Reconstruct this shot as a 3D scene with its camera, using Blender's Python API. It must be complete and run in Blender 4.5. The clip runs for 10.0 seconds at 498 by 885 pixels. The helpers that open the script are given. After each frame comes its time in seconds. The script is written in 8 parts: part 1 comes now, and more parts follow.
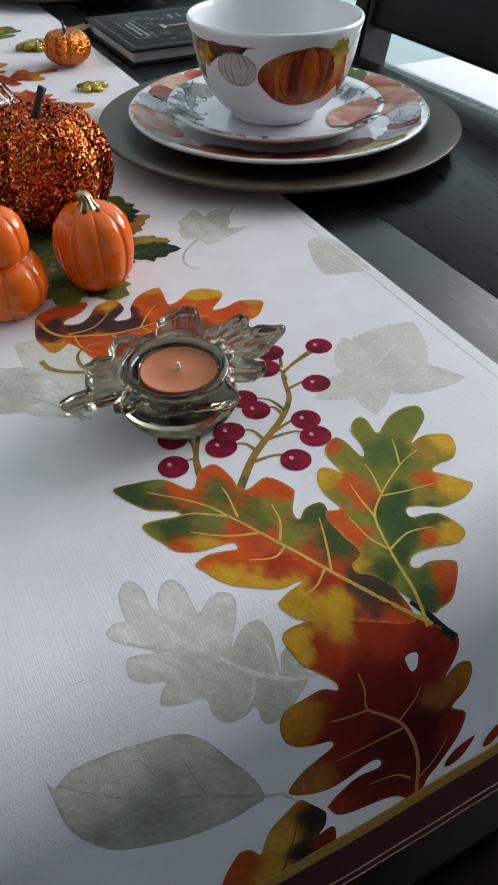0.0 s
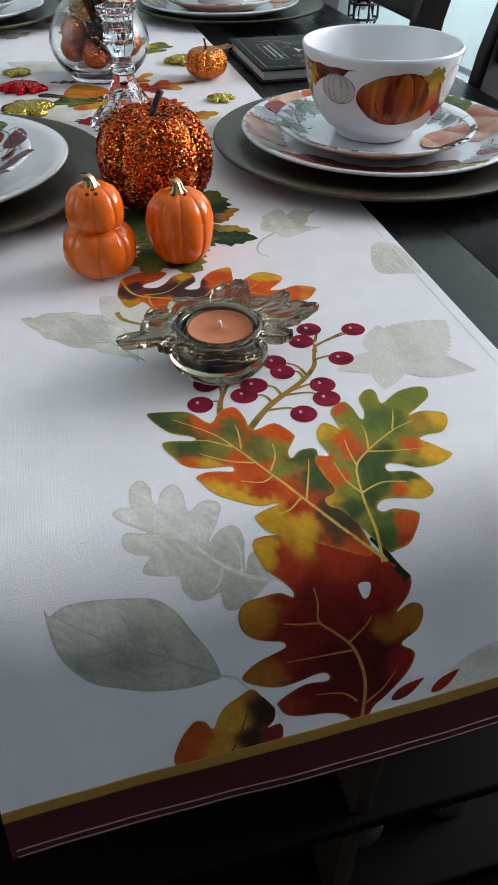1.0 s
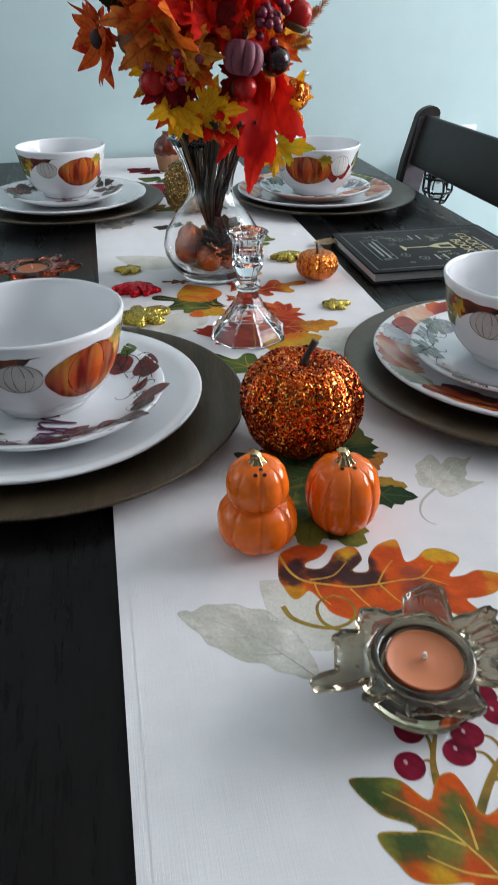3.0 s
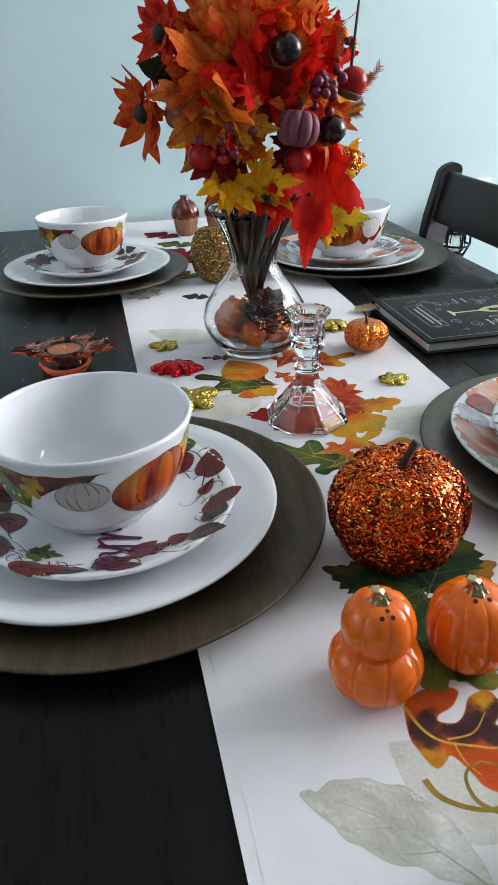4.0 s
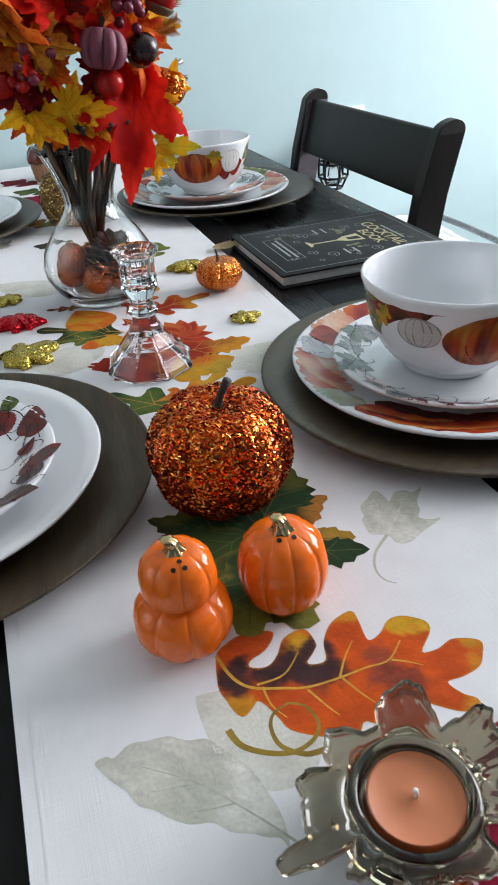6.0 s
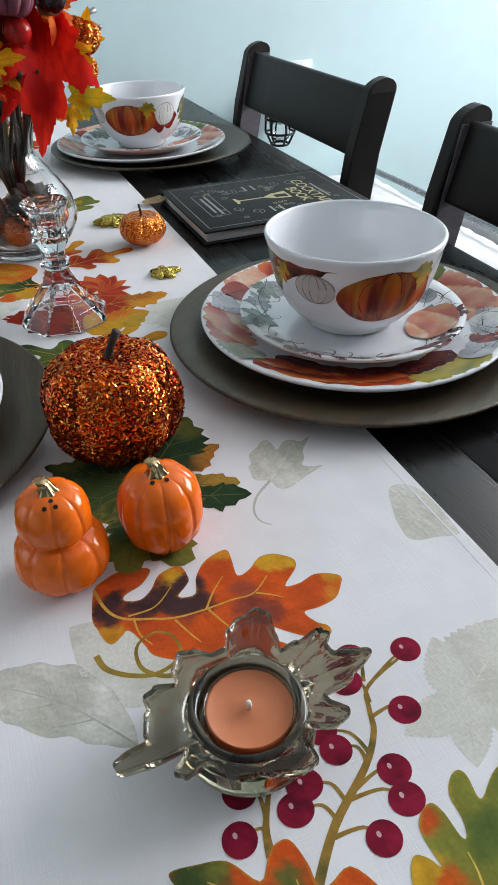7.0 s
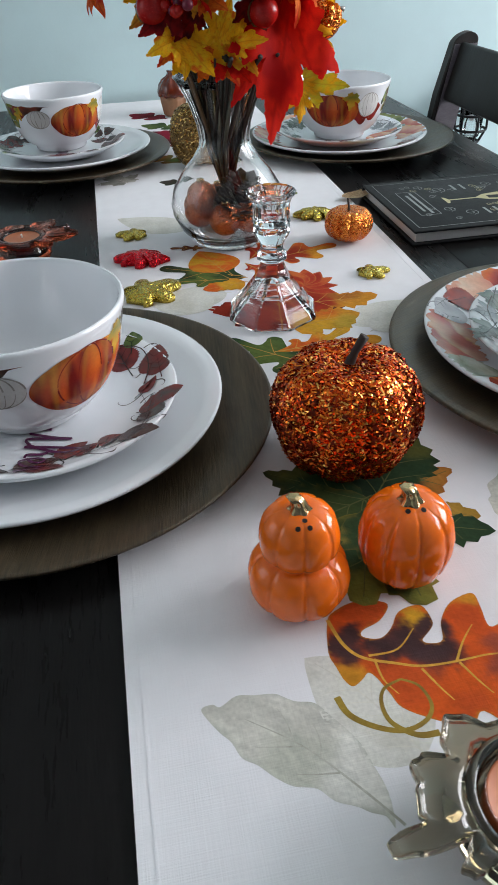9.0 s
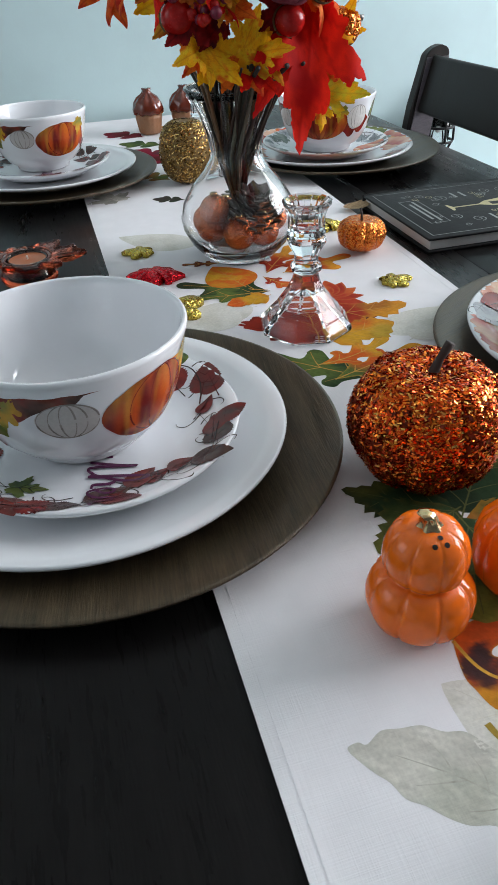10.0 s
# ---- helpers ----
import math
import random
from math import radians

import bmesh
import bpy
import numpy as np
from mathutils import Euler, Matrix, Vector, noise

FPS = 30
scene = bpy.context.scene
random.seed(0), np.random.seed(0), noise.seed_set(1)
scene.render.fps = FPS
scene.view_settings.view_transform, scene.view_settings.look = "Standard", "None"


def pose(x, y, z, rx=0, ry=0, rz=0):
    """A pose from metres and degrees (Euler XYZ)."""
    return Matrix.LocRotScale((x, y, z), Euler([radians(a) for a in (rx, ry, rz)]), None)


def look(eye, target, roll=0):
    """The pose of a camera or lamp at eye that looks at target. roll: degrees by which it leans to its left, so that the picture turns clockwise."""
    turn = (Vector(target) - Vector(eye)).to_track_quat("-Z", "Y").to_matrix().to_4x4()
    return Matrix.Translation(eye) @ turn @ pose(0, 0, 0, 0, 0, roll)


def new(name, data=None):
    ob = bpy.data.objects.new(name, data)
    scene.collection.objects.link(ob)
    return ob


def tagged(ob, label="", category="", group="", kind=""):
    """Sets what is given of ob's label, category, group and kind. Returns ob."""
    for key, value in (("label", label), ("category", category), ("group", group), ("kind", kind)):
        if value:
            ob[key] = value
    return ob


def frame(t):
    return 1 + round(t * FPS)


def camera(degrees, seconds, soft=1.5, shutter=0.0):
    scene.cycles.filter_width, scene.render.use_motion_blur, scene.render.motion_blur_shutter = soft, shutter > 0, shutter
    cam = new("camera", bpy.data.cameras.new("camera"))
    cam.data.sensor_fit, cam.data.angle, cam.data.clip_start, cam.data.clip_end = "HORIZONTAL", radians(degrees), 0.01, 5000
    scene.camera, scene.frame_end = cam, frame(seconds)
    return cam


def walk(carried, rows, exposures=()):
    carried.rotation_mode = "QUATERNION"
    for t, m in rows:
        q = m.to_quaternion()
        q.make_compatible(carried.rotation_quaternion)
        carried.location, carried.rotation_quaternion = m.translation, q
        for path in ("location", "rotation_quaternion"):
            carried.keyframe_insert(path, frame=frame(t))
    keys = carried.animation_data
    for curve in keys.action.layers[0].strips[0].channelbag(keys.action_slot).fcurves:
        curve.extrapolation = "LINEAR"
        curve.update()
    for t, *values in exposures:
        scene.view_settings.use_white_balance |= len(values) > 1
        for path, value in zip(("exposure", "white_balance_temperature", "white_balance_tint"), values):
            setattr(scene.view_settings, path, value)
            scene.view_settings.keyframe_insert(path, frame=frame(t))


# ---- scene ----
cam = camera(39.1, 10.0, shutter=0.2)
PATH = [
    (0, (-0.105, -0.114, 0.987), (0.555, 1.188, -0.38), -0.2),
    (0.2, (-0.093, -0.116, 0.977), (0.485, 1.193, -0.420), -1.0),
    (0.3, (-0.088, -0.123, 0.987), (0.450, 1.193, -0.418), -1.0),
    (0.5, (-0.085, -0.138, 1.003), (0.428, 1.272, -0.319), 1.0),
    (1, (-0.084, -0.196, 0.997), (0.301, 1.255, -0.324), 0.3),
    (1.5, (-0.08, -0.208, 0.997), (0.206, 1.288, -0.3), -0.1),
    (2, (-0.092, -0.172, 1.022), (0.195, 1.388, -0.195), -1.3),
    (2.5, (-0.113, -0.119, 1.048), (0.158, 1.502, -0.093), -3.0),
    (2.6, (-0.128, -0.113, 1.053), (0.194, 1.523, -0.052), -0.6),
    (3, (-0.143, -0.067, 1.056), (0.189, 1.59, -0.013), -0.2),
    (3.2, (-0.148, -0.055, 1.067), (0.2, 1.671, 0.117), -1.7),
    (4.3, (-0.196, 0.047, 1.062), (0.172, 1.76, 0.098), -1.8),
    (4.5, (-0.188, 0.054, 1.06), (0.225, 1.757, 0.096), -2.1),
    (5, (-0.172, 0.054, 1.063), (0.32, 1.721, 0.074), -2.3),
    (5.5, (-0.144, 0.04, 1.054), (0.382, 1.674, 0.028), -3.2),
    (6, (-0.112, 0.023, 1.045), (0.418, 1.615, -0.045), -3.6),
    (6.2, (-0.1, 0.011, 1.047), (0.467, 1.575, -0.063), -4.1),
    (7.3, (-0.071, -0.017, 1.049), (0.51, 1.468, -0.159), -0.5),
    (7.5, (-0.071, -0.015, 1.049), (0.461, 1.475, -0.175), -1.2),
    (7.6, (-0.07, -0.012, 1.046), (0.441, 1.48, -0.185), -1.5),
    (8, (-0.079, 0.001, 1.046), (0.351, 1.529, -0.172), -1.7),
    (8.5, (-0.104, 0.024, 1.044), (0.215, 1.592, -0.156), -2.0),
    (9, (-0.132, 0.042, 1.039), (0.14, 1.628, -0.149), -2.3),
    (9.5, (-0.167, 0.054, 1.037), (0.189, 1.654, -0.109), -2.7),
    (10, (-0.203, 0.077, 1.03), (0.206, 1.659, -0.123), -2.6),
]
walk(cam, [(t, look(eye, target, roll)) for t, eye, target, roll in PATH], exposures=[(0, -0.1), (0.5, -0.05), (1, 0.05), (3, 0.05), (4.5, 0.2), (6, 0.2), (7.5, 0.02), (8.5, 0.05), (10, 0.12)])


# world, window light, exposure
world = bpy.data.worlds.new("sky")
scene.world = world
world.use_nodes = True
sky = world.node_tree.nodes.new("ShaderNodeTexSky")
sky.sky_type, sky.sun_disc = "NISHITA", False
sky.sun_elevation, sky.sun_rotation = radians(40), radians(70)
world.node_tree.links.new(sky.outputs[0], world.node_tree.nodes["Background"].inputs[0])
world.node_tree.nodes["Background"].inputs[1].default_value = 0.12


def window_lamp(name, eye, target, width, height, power, colour):
    data = bpy.data.lights.new(name, "AREA")
    data.shape, data.size, data.size_y, data.energy, data.color = "RECTANGLE", width, height, power, colour
    ob = new(name, data)
    ob.matrix_world = look(eye, target)
    return tagged(ob, kind="structure")


window_lamp("window_light", (2.67, 0.68, 1.65), (-0.4, 0.76, 0.75), 1.78, 1.2, 83, (0.975, 0.97, 1.02))
# weak fill from the west, added to brighten the far wall
window_lamp("window_light", (-1.97, 0.8, 1.65), (1.3, 1.4, 0.9), 1.1, 1.1, 5, (0.975, 0.97, 1.02))


# materials
def nodes_of(m):
    m.use_nodes = True
    t = m.node_tree
    return t, t.nodes["Principled BSDF"], t.links


def surface(name, colour, rough=0.5, metal=0.0, vary=0.12, scale=30.0, bump=0.0, bump_scale=400.0, stretch=(1, 1, 1), coat=0.0, rough_vary=0.08, sheen=0.0, spec=0.5):
    """Paint, wood, metal or cloth: a base colour that varies at two scales, with fine relief."""
    m = bpy.data.materials.new(name)
    t, b, l = nodes_of(m)
    co = t.nodes.new("ShaderNodeTexCoord")
    mp = t.nodes.new("ShaderNodeMapping")
    mp.inputs["Scale"].default_value = stretch
    l.new(co.outputs["Object"], mp.inputs[0])
    coarse, fine = t.nodes.new("ShaderNodeTexNoise"), t.nodes.new("ShaderNodeTexNoise")
    coarse.inputs["Scale"].default_value, fine.inputs["Scale"].default_value = scale, scale * 7
    coarse.inputs["Detail"].default_value = fine.inputs["Detail"].default_value = 4
    l.new(mp.outputs[0], coarse.inputs[0])
    l.new(mp.outputs[0], fine.inputs[0])
    add = t.nodes.new("ShaderNodeMath")
    add.operation = "ADD"
    l.new(coarse.outputs[0], add.inputs[0])
    l.new(fine.outputs[0], add.inputs[1])
    ramp = t.nodes.new("ShaderNodeMapRange")
    ramp.inputs["From Min"].default_value, ramp.inputs["From Max"].default_value = 0.6, 1.4
    ramp.inputs["To Min"].default_value, ramp.inputs["To Max"].default_value = 1 - vary, 1 + vary
    l.new(add.outputs[0], ramp.inputs[0])
    mul = t.nodes.new("ShaderNodeVectorMath")
    mul.operation = "SCALE"
    mul.inputs[0].default_value = colour
    l.new(ramp.outputs[0], mul.inputs["Scale"])
    l.new(mul.outputs[0], b.inputs["Base Color"])
    rr = t.nodes.new("ShaderNodeMapRange")
    rr.inputs["From Min"].default_value, rr.inputs["From Max"].default_value = 0.6, 1.4
    rr.inputs["To Min"].default_value, rr.inputs["To Max"].default_value = max(0.02, rough - rough_vary), min(1, rough + rough_vary)
    l.new(add.outputs[0], rr.inputs[0])
    l.new(rr.outputs[0], b.inputs["Roughness"])
    b.inputs["Metallic"].default_value = metal
    b.inputs["Coat Weight"].default_value = coat
    b.inputs["Coat Roughness"].default_value = 0.05
    b.inputs["Sheen Weight"].default_value = sheen
    b.inputs["Specular IOR Level"].default_value = spec
    if bump:
        n = t.nodes.new("ShaderNodeTexNoise")
        n.inputs["Scale"].default_value, n.inputs["Detail"].default_value = bump_scale, 3
        l.new(mp.outputs[0], n.inputs[0])
        bp = t.nodes.new("ShaderNodeBump")
        bp.inputs["Strength"].default_value, bp.inputs["Distance"].default_value = bump, 0.001
        l.new(n.outputs[0], bp.inputs["Height"])
        l.new(bp.outputs[0], b.inputs["Normal"])
    return m


def glass(name, colour, rough=0.01, ior=1.48):
    m = bpy.data.materials.new(name)
    t, b, l = nodes_of(m)
    b.inputs["Base Color"].default_value = (*colour, 1)
    b.inputs["Roughness"].default_value, b.inputs["IOR"].default_value = rough, ior
    b.inputs["Transmission Weight"].default_value = 1
    return m


def thin_glass(name, tint, gloss=0.02, bend=0.0, face_on=0.06):
    """Glass that is partly clear straight through, partly refracting, with a Fresnel gloss."""
    m = bpy.data.materials.new(name)
    m.use_nodes = True
    t = m.node_tree
    t.nodes.clear()
    out, mix = t.nodes.new("ShaderNodeOutputMaterial"), t.nodes.new("ShaderNodeMixShader")
    clear, shine, face = t.nodes.new("ShaderNodeBsdfTransparent"), t.nodes.new("ShaderNodeBsdfGlossy"), t.nodes.new("ShaderNodeLayerWeight")
    face.inputs[0].default_value = 0.5
    steep, fres = t.nodes.new("ShaderNodeMath"), t.nodes.new("ShaderNodeMapRange")
    steep.operation = "POWER"
    steep.inputs[1].default_value = 4.0
    t.links.new(face.outputs["Facing"], steep.inputs[0])
    t.links.new(steep.outputs[0], fres.inputs[0])
    fres.inputs["To Min"].default_value, fres.inputs["To Max"].default_value = face_on, 0.9
    clear.inputs[0].default_value = (*tint, 1)
    shine.inputs["Roughness"].default_value = gloss
    t.links.new(fres.outputs[0], mix.inputs[0])
    inner = clear
    if bend:
        refr, inner = t.nodes.new("ShaderNodeBsdfGlass"), t.nodes.new("ShaderNodeMixShader")
        refr.inputs[0].default_value, refr.inputs["IOR"].default_value, refr.inputs["Roughness"].default_value = (*tint, 1), 1.5, gloss
        inner.inputs[0].default_value = bend
        t.links.new(clear.outputs[0], inner.inputs[1])
        t.links.new(refr.outputs[0], inner.inputs[2])
    t.links.new(inner.outputs[0], mix.inputs[1])
    t.links.new(shine.outputs[0], mix.inputs[2])
    t.links.new(mix.outputs[0], out.inputs[0])
    return m


def tinted(name, rough=0.5, metal=0.0, weave=0.0, spec=0.5, grain=0.1, coat=0.0, glow_through=0.0):
    """Takes the print colour of each point from the mesh, with a little grain."""
    m = bpy.data.materials.new(name)
    t, b, l = nodes_of(m)
    at = t.nodes.new("ShaderNodeAttribute")
    at.attribute_name = "tint"
    co, n = t.nodes.new("ShaderNodeTexCoord"), t.nodes.new("ShaderNodeTexNoise")
    n.inputs["Scale"].default_value, n.inputs["Detail"].default_value = 500, 3
    l.new(co.outputs["Object"], n.inputs[0])
    r = t.nodes.new("ShaderNodeMapRange")
    r.inputs["From Min"].default_value, r.inputs["From Max"].default_value = 0.3, 0.7
    r.inputs["To Min"].default_value, r.inputs["To Max"].default_value = 1 - grain, 1 + grain
    l.new(n.outputs[0], r.inputs[0])
    v = t.nodes.new("ShaderNodeVectorMath")
    v.operation = "SCALE"
    l.new(at.outputs["Color"], v.inputs[0])
    l.new(r.outputs[0], v.inputs["Scale"])
    l.new(v.outputs[0], b.inputs["Base Color"])
    b.inputs["Roughness"].default_value, b.inputs["Metallic"].default_value = rough, metal
    b.inputs["Specular IOR Level"].default_value = spec
    b.inputs["Coat Weight"].default_value, b.inputs["Coat Roughness"].default_value = coat, 0.04
    if weave:
        l.new(weave_bump(t, l, co, weave).outputs[0], b.inputs["Normal"])
    if glow_through:
        # thin cloth: part of the light passes to the other side
        tr, mx = t.nodes.new("ShaderNodeBsdfTranslucent"), t.nodes.new("ShaderNodeMixShader")
        l.new(v.outputs[0], tr.inputs[0])
        mx.inputs[0].default_value = glow_through
        l.new(b.outputs[0], mx.inputs[1])
        l.new(tr.outputs[0], mx.inputs[2])
        l.new(mx.outputs[0], t.nodes["Material Output"].inputs[0])
    return m


def weave_bump(t, l, co, strength):
    """Slubby plain weave: crossing threads of uneven thickness."""
    heights = []
    for axis, stretch in ((0, (1, 0.02, 1)), (1, (0.02, 1, 1))):
        mp, n = t.nodes.new("ShaderNodeMapping"), t.nodes.new("ShaderNodeTexNoise")
        mp.inputs["Scale"].default_value = stretch
        n.inputs["Scale"].default_value, n.inputs["Detail"].default_value = 1500, 2
        l.new(co.outputs["Object"], mp.inputs[0])
        l.new(mp.outputs[0], n.inputs[0])
        heights.append(n)
    add = t.nodes.new("ShaderNodeMath")
    add.operation = "ADD"
    l.new(heights[0].outputs[0], add.inputs[0])
    l.new(heights[1].outputs[0], add.inputs[1])
    bp = t.nodes.new("ShaderNodeBump")
    bp.inputs["Strength"].default_value, bp.inputs["Distance"].default_value = strength, 0.001
    l.new(add.outputs[0], bp.inputs["Height"])
    return bp


def cloth(name, colour, weave=0.13):
    m = surface(name, colour, 0.8, vary=0.05, scale=7, sheen=0.05, spec=0.2)
    t, b, l = nodes_of(m)
    co = t.nodes.new("ShaderNodeTexCoord")
    l.new(weave_bump(t, l, co, weave).outputs[0], b.inputs["Normal"])
    return m


WALL = surface("teal_wall_paint", (0.60, 0.775, 0.79), 0.6, vary=0.03, scale=3, bump=0.15, bump_scale=250)
# blue-grey picked only for the light it throws back on the hanging runner
BOUNCE_WALL = surface("bounce_wall_grey", (0.20, 0.215, 0.25), 0.7, vary=0.05, scale=3, bump=0.15, bump_scale=250)
WHITE_PAINT = surface("white_paint", (0.8, 0.8, 0.78), 0.5, vary=0.03, scale=3)
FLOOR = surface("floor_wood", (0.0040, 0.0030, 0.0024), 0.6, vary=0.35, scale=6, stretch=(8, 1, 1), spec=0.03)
# darker copy of the table wood: shade below the top put into the colour
SHADED_WOOD = surface("shaded_matt_wood", (0.0045, 0.0040, 0.0038), 0.6, vary=0.4, scale=9, stretch=(6, 0.6, 6), spec=0.04)
BLACKWOOD = surface("black_brown_wood", (0.0075, 0.0068, 0.0066), 0.30, vary=0.45, scale=9, stretch=(6, 0.6, 6), bump=0.12, bump_scale=120, rough_vary=0.07, spec=0.16)
CHAIRWOOD = surface("dark_stained_wood", (0.012, 0.0085, 0.007), 0.42, vary=0.5, scale=12, stretch=(4, 4, 0.6), bump=0.1, bump_scale=150, spec=0.3)
# the window's sheen on the chair posts, put into a scuffed grey
SHEEN_GREY = surface("scuffed_sheen_grey", (0.135, 0.12, 0.135), 0.5, vary=0.35, scale=40, stretch=(1, 1, 3), bump=0.1, bump_scale=200, spec=0.4)
DIVIDER = surface("brown_board", (0.045, 0.026, 0.017), 0.5, vary=0.4, scale=10, spec=0.2)
LINEN = cloth("white_linen", (0.77, 0.76, 0.78), 0.14)
PRINT = tinted("fabric_print", 0.85, weave=0.14, spec=0.12, grain=0.08)
MAROON = cloth("maroon_border", (0.056, 0.0045, 0.006))
OCHRE = cloth("ochre_border", (0.32, 0.17, 0.03))
THREAD = surface("pale_thread", (0.34, 0.20, 0.18), 0.8)
CHINA = surface("white_glazed_china", (0.785, 0.80, 0.825), 0.07, vary=0.01, scale=4, coat=0.4, rough_vary=0.03)
GLAZE_PRINT = tinted("glazed_print", 0.22, grain=0.06, coat=0.0, spec=0.3)
CHARGER = surface("bronze_brown_charger", (0.066, 0.047, 0.026), 0.38, metal=0.3, vary=0.7, scale=16, stretch=(0.4, 7, 1), bump=0.35, bump_scale=180)
ORANGE_GLAZE = surface("orange_ceramic_glaze", (0.88, 0.155, 0.006), 0.075, vary=0.10, scale=25, coat=0.0, rough_vary=0.02, spec=0.5)
GOLD = surface("antique_gold", (0.52, 0.37, 0.19), 0.14, metal=1, vary=0.4, scale=300)
HOLE = surface("dark_hole", (0.01, 0.006, 0.004), 0.9)
FLAKE = tinted("copper_sequin", 0.17, metal=0.95, grain=0.15)
FLAKE_BASE = surface("dark_copper_core", (0.28, 0.030, 0.006), 0.6, vary=0.4, scale=200)
BARK = surface("dark_brown_stem", (0.035, 0.02, 0.015), 0.7, vary=0.4, scale=120, bump=0.5, bump_scale=400)
SMOKE_GLASS = glass("smoke_glass", (0.33, 0.29, 0.20), 0.0, 1.46)
AMBER_GLASS = glass("amber_glass", (0.62, 0.11, 0.045), 0.0, 1.46)
CRYSTAL = glass("clear_crystal", (0.995, 0.985, 1.0), 0.0, 1.40)
PANE = glass("window_pane", (0.97, 0.98, 0.98))
VASE_GLASS = glass("vase_glass", (0.985, 0.99, 0.99), 0.0, 1.42)
WAX = surface("peach_wax", (0.53, 0.165, 0.065), 0.45, vary=0.04, scale=60)
WICK = surface("white_wick", (0.8, 0.75, 0.68), 0.9)
FOIL = thin_glass("clear_plastic_cup", (0.95, 0.80, 0.68), 0.05)
BOOKCLOTH = surface("black_book_cloth", (0.010, 0.011, 0.012), 0.62, vary=0.15, bump=0.2, bump_scale=900, spec=0.3)
PAPER = surface("page_edges", (0.62, 0.60, 0.58), 0.8, vary=0.12, scale=40, stretch=(0.05, 0.05, 60))
GILT = surface("pale_gilt", (0.62, 0.52, 0.27), 0.35, metal=0.7)
SILVER_INK = surface("silver_ink", (0.30, 0.30, 0.29), 0.4, metal=0.4)


def glitter(name, dark, light, size=900.0, tilt=1.1):
    """Fine metal flakes glued all over: each cell leans its own way."""
    m = bpy.data.materials.new(name)
    t, b, l = nodes_of(m)
    co, cells, geo = t.nodes.new("ShaderNodeTexCoord"), t.nodes.new("ShaderNodeTexVoronoi"), t.nodes.new("ShaderNodeNewGeometry")
    cells.inputs["Scale"].default_value = size
    l.new(co.outputs["Object"], cells.inputs["Vector"])
    lean, turn, add, unit = (t.nodes.new("ShaderNodeVectorMath") for _ in range(4))
    lean.operation, turn.operation, add.operation, unit.operation = "SUBTRACT", "SCALE", "ADD", "NORMALIZE"
    lean.inputs[1].default_value = (0.5, 0.5, 0.5)
    turn.inputs["Scale"].default_value = tilt
    l.new(cells.outputs["Color"], lean.inputs[0])
    l.new(lean.outputs[0], turn.inputs[0])
    l.new(turn.outputs[0], add.inputs[0])
    l.new(geo.outputs["Normal"], add.inputs[1])
    l.new(add.outputs[0], unit.inputs[0])
    l.new(unit.outputs[0], b.inputs["Normal"])
    split, tone = t.nodes.new("ShaderNodeSeparateColor"), t.nodes.new("ShaderNodeMix")
    tone.data_type = "RGBA"
    l.new(cells.outputs["Color"], split.inputs[0])
    l.new(split.outputs[0], tone.inputs["Factor"])
    tone.inputs["A"].default_value, tone.inputs["B"].default_value = (*dark, 1), (*light, 1)
    l.new(tone.outputs["Result"], b.inputs["Base Color"])
    b.inputs["Metallic"].default_value, b.inputs["Roughness"].default_value = 0.85, 0.22
    return m


GLITTER_ORANGE = glitter("orange_glitter", (0.55, 0.08, 0.010), (0.90, 0.30, 0.05))
GLITTER_GOLD = glitter("gold_glitter", (0.30, 0.22, 0.02), (0.75, 0.58, 0.12))
GLITTER_RED = glitter("red_glitter", (0.40, 0.004, 0.012), (0.85, 0.02, 0.035), 750.0)
COPPER_BALL = glitter("copper_glitter", (0.28, 0.035, 0.010), (0.80, 0.24, 0.08), 1100.0)
SILK = tinted("silk_leaf", 0.7, spec=0.15, grain=0.2, glow_through=0.3)
STEM_DARK = surface("dark_green_stem", (0.02, 0.018, 0.012), 0.6, vary=0.4, scale=90)
STEM_GREY = surface("grey_green_stem", (0.10, 0.10, 0.075), 0.35, vary=0.5, scale=120, bump=0.3, bump_scale=300)
STEM_TAN = surface("tan_stem", (0.16, 0.09, 0.04), 0.4, vary=0.5, scale=120, bump=0.3, bump_scale=300)
PLUM = surface("plum_pumpkin_skin", (0.20, 0.045, 0.075), 0.6, vary=0.3, scale=60, bump=0.4, bump_scale=300)
BERRY_DARK = surface("dark_plum_berry", (0.02, 0.005, 0.007), 0.25, vary=0.3, scale=60)
BERRY_RED = surface("red_berry", (0.40, 0.010, 0.008), 0.22, vary=0.3, scale=80, spec=0.3)
BERRY_PURPLE = surface("purple_berry", (0.15, 0.008, 0.03), 0.35, vary=0.4, scale=90)
ACORN_TAN = surface("tan_clay", (0.33, 0.16, 0.08), 0.5, vary=0.2, scale=60)
ACORN_CAP = surface("brown_glaze", (0.13, 0.02, 0.007), 0.15, vary=0.3, scale=70, coat=0.5)
BLACK_METAL = surface("black_metal", (0.012, 0.012, 0.013), 0.4, metal=0.5)
FLEECE = surface("white_fleece", (0.64, 0.64, 0.65), 0.95, vary=0.08, scale=60, bump=1.0, bump_scale=350, sheen=0.4)
BRAID = surface("grey_braid", (0.34, 0.38, 0.39), 0.9, vary=0.3, scale=200)
# white mugs, with the shade under the table put into a grey
MUG = surface("shaded_white_mug", (0.09, 0.09, 0.085), 0.3)


# ---- mesh helpers ----
def part(name, bm, material, parent=None, label="", smooth=True):
    me = bpy.data.meshes.new(name)
    bm.normal_update()
    bm.to_mesh(me)
    bm.free()
    return mesh_part(name, me, material, parent, label, smooth)


